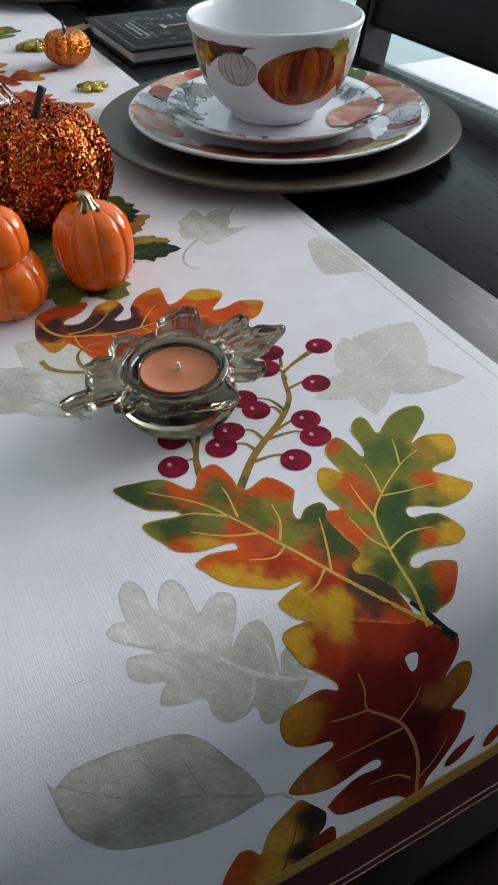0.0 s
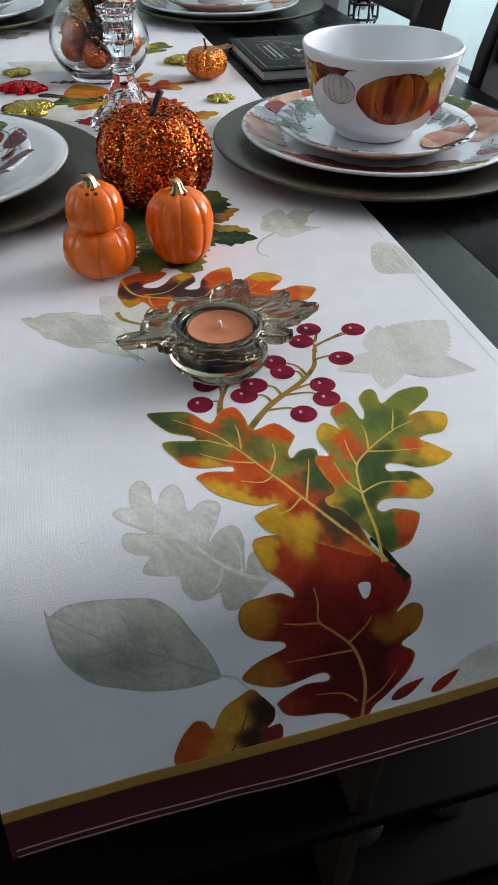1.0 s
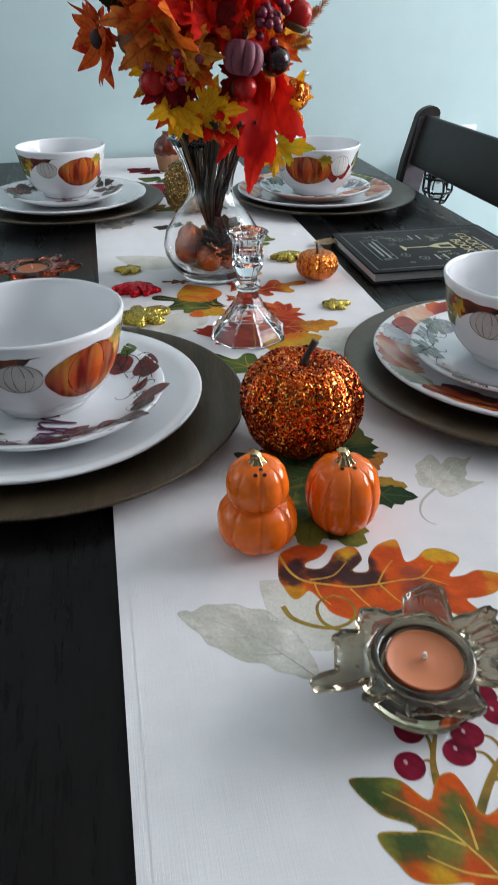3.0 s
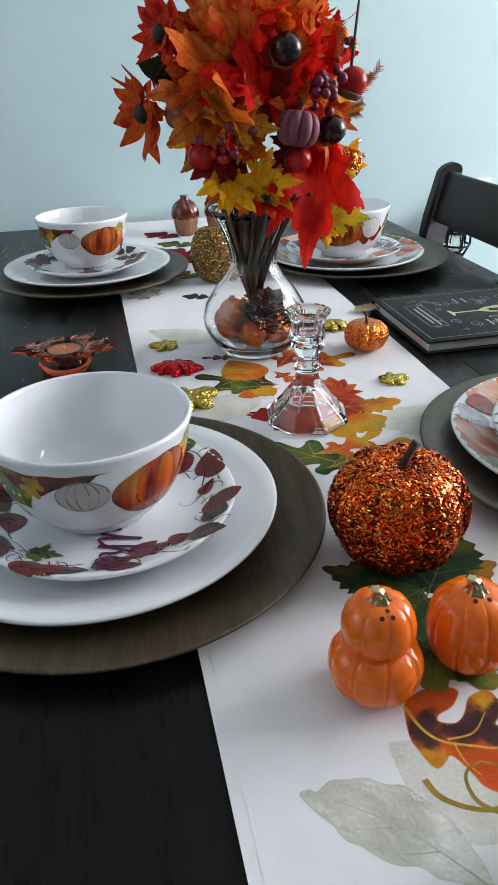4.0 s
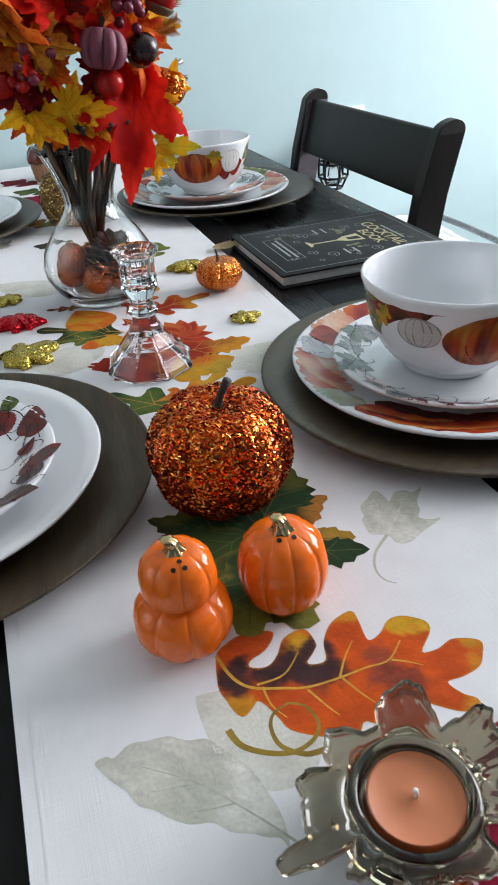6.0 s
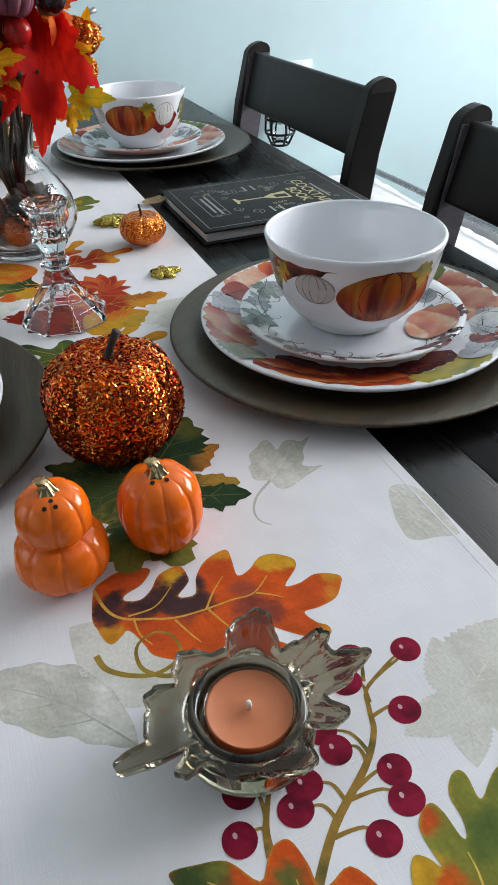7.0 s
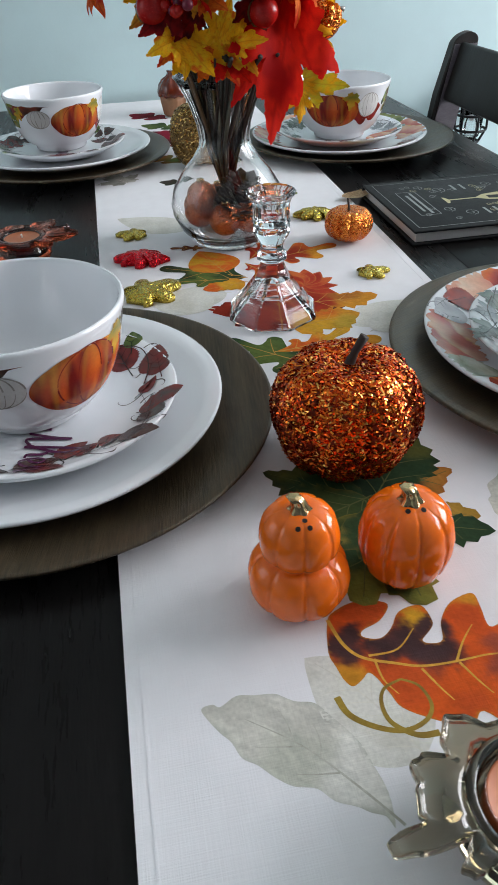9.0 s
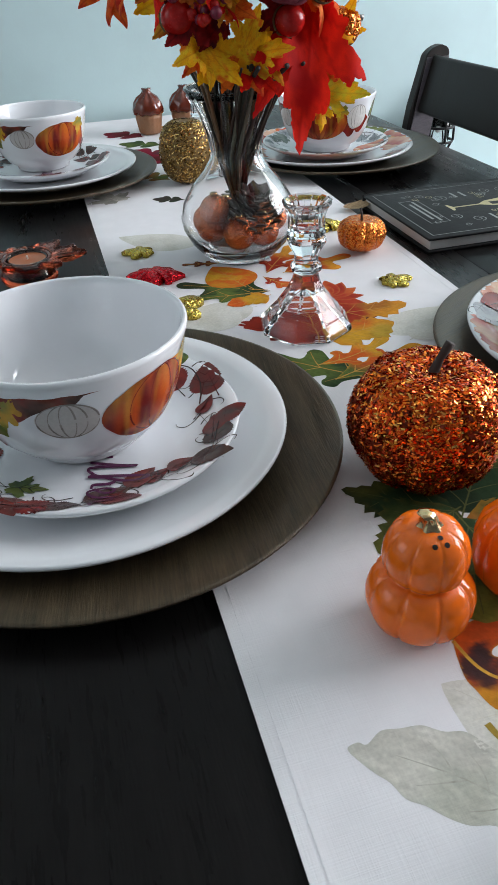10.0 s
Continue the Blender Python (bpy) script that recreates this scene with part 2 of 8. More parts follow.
def mesh_part(name, me, material, parent=None, label="", smooth=True):
    if smooth:
        me.polygons.foreach_set("use_smooth", [True] * len(me.polygons))
    me.materials.append(material)
    ob = new(name, me)
    if parent:
        ob.parent = parent
    if label:
        ob["label"] = label
    return ob


def thing(name, m, label, category, group="", kind=""):
    ob = new(name)
    ob.empty_display_size = 0.02
    ob.matrix_basis = m
    return tagged(ob, label, category, group, kind)


def lathe(profile, seg=64, squash=None):
    """Turns a profile of (radius, height) round the z axis; squash(angle, r, z) may shape it."""
    bm = bmesh.new()
    rings = []
    for r, z in profile:
        if r < 1e-6:
            rings.append([bm.verts.new((0, 0, z))])
            continue
        ring = []
        for k in range(seg):
            a = 2 * math.pi * k / seg
            rr, zz = squash(a, r, z) if squash else (r, z)
            ring.append(bm.verts.new((rr * math.cos(a), rr * math.sin(a), zz)))
        rings.append(ring)
    for a, b in zip(rings, rings[1:]):
        for k in range(seg):
            j = (k + 1) % seg
            if len(a) == 1 and len(b) == 1:
                continue
            if len(a) == 1:
                bm.faces.new((a[0], b[j], b[k]))
            elif len(b) == 1:
                bm.faces.new((a[k], a[j], b[0]))
            else:
                bm.faces.new((a[k], a[j], b[j], b[k]))
    bmesh.ops.recalc_face_normals(bm, faces=bm.faces)
    return bm


def tube(points, radii, seg=10, bm=None):
    """A round bar along points, tapering through radii, closed at both ends."""
    bm = bm or bmesh.new()
    pts = [Vector(p) for p in points]
    if not hasattr(radii, "__len__"):
        radii = [radii] * len(pts)
    side, rings = None, []
    for k, p in enumerate(pts):
        d = (pts[min(k + 1, len(pts) - 1)] - pts[max(k - 1, 0)]).normalized()
        if side is None:
            side = d.orthogonal().normalized()
        side = (side - d * side.dot(d)).normalized()
        up = d.cross(side)
        rings.append([bm.verts.new(p + radii[k] * (math.cos(a) * side + math.sin(a) * up)) for a in (2 * math.pi * j / seg for j in range(seg))])
    for a, b in zip(rings, rings[1:]):
        for k in range(seg):
            bm.faces.new((a[k], a[(k + 1) % seg], b[(k + 1) % seg], b[k]))
    bm.faces.new(rings[0][::-1])
    bm.faces.new(rings[-1])
    return bm


def block(size, centre=(0, 0, 0), bevel=0.003, seg=2, bm=None, turn=None):
    """A box with rounded edges."""
    own = bmesh.new()
    bmesh.ops.create_cube(own, size=1)
    bmesh.ops.scale(own, vec=size, verts=own.verts)
    if bevel:
        bmesh.ops.bevel(own, geom=own.edges[:], offset=bevel, segments=seg, profile=0.5, affect="EDGES")
    m = Matrix.Translation(centre) @ (turn or Matrix())
    bmesh.ops.transform(own, matrix=m, verts=own.verts)
    if bm is None:
        return own
    me = bpy.data.meshes.new("block")
    own.to_mesh(me)
    own.free()
    bm.from_mesh(me)
    bpy.data.meshes.remove(me)
    return bm


def slab(outline, height, bm=None, bulge=0.0):
    """A flat thing of an outline, with thickness and a domed top."""
    bm = bm or bmesh.new()
    c = sum((Vector(p) for p in outline), Vector((0, 0))) / len(outline)
    rings = []
    for k, z in ((1.0, 0.0), (1.0, height * 0.6), (0.86, height), (0.45, height + bulge)):
        rings.append([bm.verts.new((c.x + (p[0] - c.x) * k, c.y + (p[1] - c.y) * k, z)) for p in outline])
    n = len(outline)
    for a, b in zip(rings, rings[1:]):
        for k in range(n):
            bm.faces.new((a[k], a[(k + 1) % n], b[(k + 1) % n], b[k]))
    top = bm.verts.new((c.x, c.y, height + bulge * 1.2))
    for k in range(n):
        bm.faces.new((rings[-1][k], rings[-1][(k + 1) % n], top))
    bm.faces.new(rings[0][::-1])
    bmesh.ops.recalc_face_normals(bm, faces=bm.faces)
    return bm


def smooth_curve(points, steps=5, closed=True):
    """Catmull-Rom through 2D points."""
    pts, out, n = [np.array(p, float) for p in points], [], len(points)
    last = n if closed else n - 1
    for k in range(last):
        if closed:
            a, b, c, d = (pts[(k + j) % n] for j in (-1, 0, 1, 2))
        else:
            a, b, c, d = (pts[min(max(k + j, 0), n - 1)] for j in (-1, 0, 1, 2))
        for i in range(steps):
            t = i / steps
            out.append(0.5 * (2 * b + (c - a) * t + (2 * a - 5 * b + 4 * c - d) * t * t + (3 * b - a - 3 * c + d) * t ** 3))
    if not closed:
        out.append(pts[-1])
    return out


def mix(a, b, f):
    f = min(1, max(0, f))
    return tuple(x + (y - x) * f for x, y in zip(a, b))


def palette(colours, v):
    v = min(0.9999, max(0, v)) * (len(colours) - 1)
    return mix(colours[int(v)], colours[int(v) + 1], v - int(v))


# ---- leaf outlines, base at the origin and tip at (0, 1) ----
def oak_outline(left, right, neck=0.03, tip=0.1):
    """Each side is a list of lobes (place along the rib, reach, depth of the notch below it)."""
    def side(lobes):
        pts = [(neck * 0.4, -0.02)]
        for k, (t, reach, notch) in enumerate(lobes):
            below = t - (lobes[k - 1][0] if k else 0.0)
            above = (lobes[k + 1][0] if k + 1 < len(lobes) else 1.0) - t
            mid = 0.5 * (reach + notch)
            lobe = [(notch * 0.8, t - 0.5 * below), (mid, t - 0.36 * below), (0.93 * reach, t - 0.24 * below), (reach, t), (0.9 * reach, t + 0.22 * above), (mid, t + 0.35 * above)]
            pts += [(x, y + 0.35 * (x - reach)) for x, y in lobe]
        pts.append((tip, 0.92))
        return pts
    l, r = side(left), side(right)
    return smooth_curve([(-x, y) for x, y in l] + [(0, 1.0)] + [(x, y) for x, y in reversed(r)], 4)


def maple_outline(spread=1.0):
    half = [(0.03, 0.0), (0.20, -0.10), (0.33, 0.0), (0.46, 0.02), (0.40, 0.16), (0.60, 0.26), (0.78, 0.44), (0.60, 0.44), (0.55, 0.52), (0.40, 0.46), (0.24, 0.42), (0.33, 0.62), (0.30, 0.72), (0.18, 0.72), (0.12, 0.86)]
    pts = [(-x * spread, y) for x, y in half] + [(0, 1.05)] + [(x * spread, y) for x, y in reversed(half)]
    out = []
    for a, b in zip(pts, pts[1:] + pts[:1]):
        a, b = np.array(a), np.array(b)
        side = np.array((a[1] - b[1], b[0] - a[0]))
        out += [a, a * 0.66 + b * 0.34 + 0.10 * side, a * 0.58 + b * 0.42 - 0.02 * side, a * 0.3 + b * 0.7 + 0.05 * side]
    return out


def ovate_outline(width, point=0.8, teeth=0):
    pts = []
    for k in range(29):
        t = k / 28
        w = width * math.sin(math.pi * t ** point) ** 0.8 * (1 - 0.25 * t)
        if teeth:
            w *= 1 + 0.09 * (1 if k % 2 else -0.3)
        pts.append((w, t))
    return [np.array((-w, t)) for w, t in pts] + [np.array((w, t)) for w, t in pts[-2:0:-1]]


def settle(outline, base, tip, bend=0.0):
    """Moves an outline from its own frame to lie between two points, bent sideways."""
    b, d = np.array(base, float), np.array(tip, float) - np.array(base, float)
    n = np.array((d[1], -d[0]))
    return [b + d * y + n * (x + bend * 4 * y * (1 - y)) for x, y in outline]


def ribbon(points, width):
    """The outline of a flat strip that tapers from its first point to its last."""
    pts = [np.array(p, float) for p in points]
    left, right = [], []
    for k, p in enumerate(pts):
        d = pts[min(k + 1, len(pts) - 1)] - pts[max(k - 1, 0)]
        d = d / (np.hypot(*d) + 1e-9)
        w = width * (1 - 0.65 * k / (len(pts) - 1)) / 2
        left.append(p + w * np.array((-d[1], d[0])))
        right.append(p - w * np.array((-d[1], d[0])))
    return left + right[::-1]


from mathutils.geometry import delaunay_2d_cdt


def flat_mesh(name, outlines, place, colour, step, lift):
    """A mesh of outlines laid on a curved surface by place(u, v, lift), coloured point by point."""
    verts, faces, tints = [], [], []
    for outline in outlines:
        o = np.array(outline)
        lo, hi = o.min(0), o.max(0)
        gx, gy = np.arange(lo[0] + step / 2, hi[0], step), np.arange(lo[1] + step / 2, hi[1], step)
        grid = [Vector((x, y)) for x in gx for y in gy] if len(gx) * len(gy) < 6000 else []
        got = delaunay_2d_cdt([Vector(p) for p in o] + grid, [], [list(range(len(o)))], 1, 1e-7)
        first = len(verts)
        for p in got[0]:
            edge = float(np.min(np.hypot(o[:, 0] - p.x, o[:, 1] - p.y)))
            verts.append(place(p.x, p.y, lift))
            tints.append((*colour(p.x, p.y, edge), 1))
        faces += [[first + k for k in f] for f in got[2]]
    me = bpy.data.meshes.new(name)
    me.from_pydata(verts, [], faces)
    at = me.attributes.new("tint", "FLOAT_COLOR", "POINT")
    at.data.foreach_set("color", [c for t in tints for c in t])
    return me


def printed(name, outlines, place, colour, parent, material, step=0.006, lift=0.0003, label=""):
    me = flat_mesh(name, outlines, place, colour, step, lift)
    ob = mesh_part(name, me, material, parent, label)
    return ob


# colours of the prints
DKGREEN, GREEN, OLIVE, YELLOW, ORANGE = (0.022, 0.05, 0.02), (0.09, 0.13, 0.03), (0.20, 0.20, 0.035), (0.55, 0.29, 0.02), (0.60, 0.088, 0.012)
RED, MAROONC, PLUMC, CRIMSON, PALE, PALE2 = (0.32, 0.028, 0.010), (0.10, 0.010, 0.010), (0.045, 0.026, 0.028), (0.22, 0.008, 0.028), (0.64, 0.625, 0.575), (0.55, 0.535, 0.475)
VEIN, STEMC = (0.52, 0.27, 0.06), (0.22, 0.14, 0.03)


def blotchy(colours, rim, scale=26.0, seed=0.0, rim_width=0.0035):
    def colour(u, v, edge):
        n = 0.5 + 0.95 * noise.noise(Vector((u * scale, v * scale, seed))) + 0.35 * noise.noise(Vector((u * scale * 4, v * scale * 4, seed + 7)))
        c = palette(colours, n)
        return mix(rim, c, 0.35 + edge / rim_width + 0.5 * n) if rim else c
    return colour


def plain(c, vary=0.12, scale=60.0):
    def colour(u, v, edge):
        f = 1 + vary * noise.noise(Vector((u * scale, v * scale, 3.0)))
        return tuple(x * f for x in c)
    return colour


# ---- room ----
def wall(name, size, centre, material, label):
    ob = part(name, block(size, centre, 0), material, None, label, smooth=False)
    return tagged(ob, label, "wall", kind="structure")


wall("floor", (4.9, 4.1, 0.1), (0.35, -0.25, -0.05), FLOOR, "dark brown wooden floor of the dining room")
tagged(part("ceiling", block((4.9, 4.1, 0.1), (0.35, -0.25, 2.55), 0), WHITE_PAINT, smooth=False), "white painted ceiling", "ceiling", kind="structure")
wall("wall_north", (4.7, 0.1, 2.5), (0.35, 1.72, 1.25), WALL, "light teal painted wall beyond the table")
# closes the room out of view; its tone dims and cools the bounce
wall("wall_south", (4.7, 0.1, 2.5), (0.35, -2.25, 1.25), BOUNCE_WALL, "unseen wall behind the table, its grey set to tint bounced light")


def pierced_wall(name, x, y0, y1, wy0, wy1, wz0, wz1, inward):
    """A side wall with a window opening, and the window's frame and pane."""
    ob = thing(name, pose(x, 0, 0), "light teal painted wall with a window opening", "wall", kind="structure")
    bm = bmesh.new()
    for a, b, c, d in ((y0, wy0, 0, 2.5), (wy1, y1, 0, 2.5), (wy0, wy1, 0, wz0), (wy0, wy1, wz1, 2.5)):
        block((0.1, b - a, d - c), (0, (a + b) / 2, (c + d) / 2), 0, bm=bm)
    part("plaster", bm, WALL, ob, smooth=False)
    win = thing("window_1", pose(x, 0, 0), "white framed window, out of view, letting in daylight", "window", kind="structure")
    for ny, nz, sy, sz in (((wy0 + wy1) / 2, wz0 + 0.03, wy1 - wy0, 0.06), ((wy0 + wy1) / 2, wz1 - 0.03, wy1 - wy0, 0.06), (wy0 + 0.03, (wz0 + wz1) / 2, 0.06, wz1 - wz0 - 0.12), (wy1 - 0.03, (wz0 + wz1) / 2, 0.06, wz1 - wz0 - 0.12), ((wy0 + wy1) / 2, (wz0 + wz1) / 2, 0.04, wz1 - wz0 - 0.12)):
        part("window_frame", block((0.07, sy, sz), (0, ny, nz), 0.004), WHITE_PAINT, win)
    part("window_sill", block((0.16, wy1 - wy0 + 0.1, 0.03), (inward * 0.06, (wy0 + wy1) / 2, wz0 - 0.017), 0.004), WHITE_PAINT, win)
    pane = part("pane", block((0.006, wy1 - wy0 - 0.12, wz1 - wz0 - 0.12), (-inward * 0.02, (wy0 + wy1) / 2, (wz0 + wz1) / 2), 0), PANE, win)
    pane.visible_shadow = False


pierced_wall("wall_east", 2.75, -2.2, 1.67, -0.26, 1.62, 1.0, 2.3, -1)
# the west window is unseen, added to go with the fill lamp
pierced_wall("wall_west", -2.05, -2.2, 1.67, 0.2, 1.4, 1.05, 2.25, 1)

# ---- table ----
TOP = 0.75
TABLE_HALF, TABLE_Y0, TABLE_Y1 = 0.437, 0.026, 1.655
table = thing("dining_table", pose(0, 0, 0), "long dark black-brown wooden dining table with shelves underneath", "table")
for a, b in ((-TABLE_HALF, 0.21), (0.21, TABLE_HALF)):
    part("tabletop_board", block((b - a - 0.0003, TABLE_Y1 - TABLE_Y0, 0.03), ((a + b) / 2, (TABLE_Y0 + TABLE_Y1) / 2, TOP - 0.015), 0.0006, 2), BLACKWOOD, table)
for sx in (-1, 1):
    part("apron", block((0.022, 1.42, 0.07), (sx * 0.36, 0.83, 0.683), 0.003), SHADED_WOOD, table)
for y in (0.13, 1.53):
    part("apron", block((0.70, 0.022, 0.07), (0, y, 0.683), 0.003), SHADED_WOOD, table)
for sx in (-1, 1):
    for y in (0.16, 1.50):
        part("leg", block((0.07, 0.07, 0.645), (sx * 0.33, y, 0.3225), 0.004), SHADED_WOOD, table)
# unseen panels, added to keep window light off the shelves
for sx in (-1, 1):
    part("light_stop_panel", block((0.018, 1.30, 0.60), (sx * 0.345, 0.83, 0.345), 0.003), SHADED_WOOD, table)
for z in (0.03, 0.30):
    part("shelf", block((0.70, 1.58, 0.02), (0, 0.81, z), 0.003), SHADED_WOOD, table)
part("divider", block((0.02, 1.56, 0.338), (0.085, 0.81, 0.479), 0.003), DIVIDER, table)
part("divider", block((0.02, 1.56, 0.248), (0.085, 0.81, 0.165), 0.003), DIVIDER, table)

# ---- table runner ----
RUN_Z, BEND_Y, BEND_R, BEND_A = 0.7522, 0.04, 0.055, radians(72)
HALF, END, FAR = 0.160, -0.1340, 1.645


def ripple(u, s):
    crease = max(0.0, 1 - 9 * abs(noise.noise(Vector((u * 7, s * 6, 8.0))))) * max(0.0, noise.noise(Vector((u * 11, s * 9, 6.0))) + 0.1)
    return 0.0010 * noise.noise(Vector((u * 9, s * 5, 1.3))) + 0.0005 * noise.noise(Vector((u * 30, s * 22, 4.0))) + 0.0007 * crease * crease


def fall(s):
    """The runner's line over the near table edge: place along y and z, and the way out of the cloth."""
    if s >= BEND_Y:
        return s, RUN_Z, 0.0
    a = (BEND_Y - s) / BEND_R
    if a <= BEND_A:
        return BEND_Y - BEND_R * math.sin(a), RUN_Z - BEND_R + BEND_R * math.cos(a), a
    d = (BEND_Y - s) - BEND_R * BEND_A
    return BEND_Y - BEND_R * math.sin(BEND_A) - d * math.cos(BEND_A), RUN_Z - BEND_R + BEND_R * math.cos(BEND_A) - d * math.sin(BEND_A), BEND_A


def on_runner(u, s, lift=0.0):
    if s > TABLE_Y1 + 0.02:
        d = s - TABLE_Y1 - 0.02
        return Vector((u, TABLE_Y1 + 0.02 + 0.2 * d + lift, RUN_Z - d + lift))
    y, z, a = fall(s)
    hang = max(0.0, (0.0 - s) / 0.16)
    out = lift + ripple(u, s) + hang * 0.004 * math.sin(u * 15 + 0.6)
    return Vector((u * (1 + 0.04 * hang), y - out * math.sin(a), z + out * math.cos(a)))


runner = thing("table_runner", pose(0, 0, 0), "white linen table runner printed with autumn leaves and berries, maroon border", "table runner")


def sheet(name, u0, u1, s0, s1, nu, ns, material, lift, label="", thick=0.0009):
    bm = bmesh.new()
    us, ss = np.linspace(u0, u1, nu), np.linspace(s0, s1, ns)
    # the hem runs a little askew
    hem = lambda u, s: s + 0.050 * u * min(1, max(0, (-0.07 - s) / 0.03))
    tops = [[bm.verts.new(on_runner(u, hem(u, s), lift)) for u in us] for s in ss]
    lows = [[bm.verts.new(on_runner(u, hem(u, s), lift - thick)) for u in us] for s in ss]
    for k in range(ns - 1):
        for j in range(nu - 1):
            bm.faces.new((tops[k][j], tops[k][j + 1], tops[k + 1][j + 1], tops[k + 1][j]))
            bm.faces.new((lows[k][j], lows[k + 1][j], lows[k + 1][j + 1], lows[k][j + 1]))
    for k in range(ns - 1):
        bm.faces.new((tops[k][0], tops[k + 1][0], lows[k + 1][0], lows[k][0]))
        bm.faces.new((tops[k][-1], lows[k][-1], lows[k + 1][-1], tops[k + 1][-1]))
    for j in range(nu - 1):
        bm.faces.new((tops[0][j], lows[0][j], lows[0][j + 1], tops[0][j + 1]))
        bm.faces.new((tops[-1][j], tops[-1][j + 1], lows[-1][j + 1], lows[-1][j]))
    bm.normal_update()
    for e in bm.edges:
        e.smooth = len(e.link_faces) < 2 or e.calc_face_angle() < 1.0
    return part(name, bm, material, runner, label)


sheet("linen", -HALF, HALF, -0.1040, FAR, 91, 620, LINEN, 0.0)
for sx in (-1, 1):
    seam = sx * (HALF - 0.0075)
    sheet("hem_seam", seam - 0.0006, seam + 0.0006, -0.1020, FAR - 0.01, 3, 500, LINEN, 0.00016, thick=0.0003)
sheet("border_band", -HALF, HALF, -0.1078, -0.1012, 67, 4, OCHRE, 0.0006, "ochre band")
sheet("border_band", -HALF, HALF, END, -0.1073, 67, 12, MAROON, 0.0005, "maroon band")
for s in (-0.1285, -0.1331):
    sheet("stitching", -HALF + 0.003, HALF - 0.003, s - 0.0003, s + 0.0003, 120, 2, THREAD, 0.0009, "pale stitched line")

LEVEL, STEP = [0.0], [0.0000007]


def next_lift(extra=0.0):
    """Each print lies a hair above the one before; the pale shadow leaves lie lowest, side by side."""
    if STEP[0] < 0.000001:
        return 0.00006 + extra * 0.5
    LEVEL[0] += STEP[0] + extra
    return 0.00008 + LEVEL[0]


def vein_outlines(base, tip, left, right, width, bend=0.0):
    """A rib from base to tip, and side ribs that run out to the lobes."""
    b, d = np.array(base, float), np.array(tip, float) - np.array(base, float)
    n = np.array((d[1], -d[0]))
    at = lambda x, y: b + d * y + n * (x + bend * 4 * y * (1 - y))
    lines = [ribbon([at(0, -0.06 + 0.98 * k / 40) for k in range(41)], width)]
    for sign, lobes in ((-1, left), (1, right)):
        for t, reach, *_ in lobes:
            root = max(0.03, t - 0.7 * reach)
            lines.append(ribbon([at(sign * reach * 0.8 * f, root + (t - root) * f ** 0.8) for f in np.linspace(0, 1, 14)], width * 0.65))
    return lines


def oak_print(base, tip, left, right, colours, rim, seed, bend=0.0, tipw=0.1, vein=VEIN, veins=True, scale=27.0):
    out = settle(oak_outline(left, right, tip=tipw), base, tip, bend)
    leaf = printed("leaf_print", [out], on_runner, blotchy(colours, rim, scale * 1.6, seed), runner, PRINT, 0.0022, next_lift())
    if veins:
        printed("vein_print", vein_outlines(base, tip, left, right, 0.0015, bend), on_runner, plain(vein), leaf, PRINT, 0.004, next_lift(0.00001))
    return leaf


def leaf_print(outline, base, tip, colours, rim, seed, bend=0.0, vein=None, ribs=5, rim_width=0.006, reach=0.2):
    out = settle(outline, base, tip, bend)
    leaf = printed("leaf_print", [out], on_runner, blotchy(colours, rim, 42.0, seed, rim_width), runner, PRINT, 0.0022, next_lift())
    if vein:
        lobes = [(0.2 + 0.65 * k / ribs, reach) for k in range(ribs)]
        printed("vein_print", vein_outlines(base, tip, lobes, lobes, 0.0012, bend), on_runner, plain(vein), leaf, PRINT, 0.004, next_lift(0.00001))
    return leaf


def oak_lobes(left, right, tip=0.07, deep=0.42):
    """An oak leaf: each side lists its lobes from base to tip as (reach, height of the lobe's end, half width)."""
    def side(lobes):
        fingers = []
        for x, y, w in lobes:
            r, t = np.array((0.0, max(0.03, y - 0.7 * x))), np.array((x, y))
            length = np.hypot(*(t - r))
            d = (t - r) / length
            fingers.append((r, d, np.array((d[1], -d[0])), length, min(w, 0.45 * length)))
        pts, before = [np.array((0.014, -0.02))], None
        for r, d, back, length, w in fingers:
            low = r + d * length * deep + back * w * 0.55
            pts.append(low if before is None else 0.5 * (before + low))
            c = r + d * (length - w)
            pts += [c + back * w, c + 0.75 * w * (back + 0.8 * d), r + d * length, c + 0.7 * w * (0.9 * d - back), c - back * w * 0.95]
            before = r + d * length * deep - back * w * 0.55
        pts += [0.5 * (before + np.array((tip * 0.6, 0.80))), np.array((tip, 0.92))]
        return pts
    l, r = side(left), side(right)
    return smooth_curve([(-p[0], p[1]) for p in l] + [(0, 1.0)] + [(p[0], p[1]) for p in reversed(r)], 5)


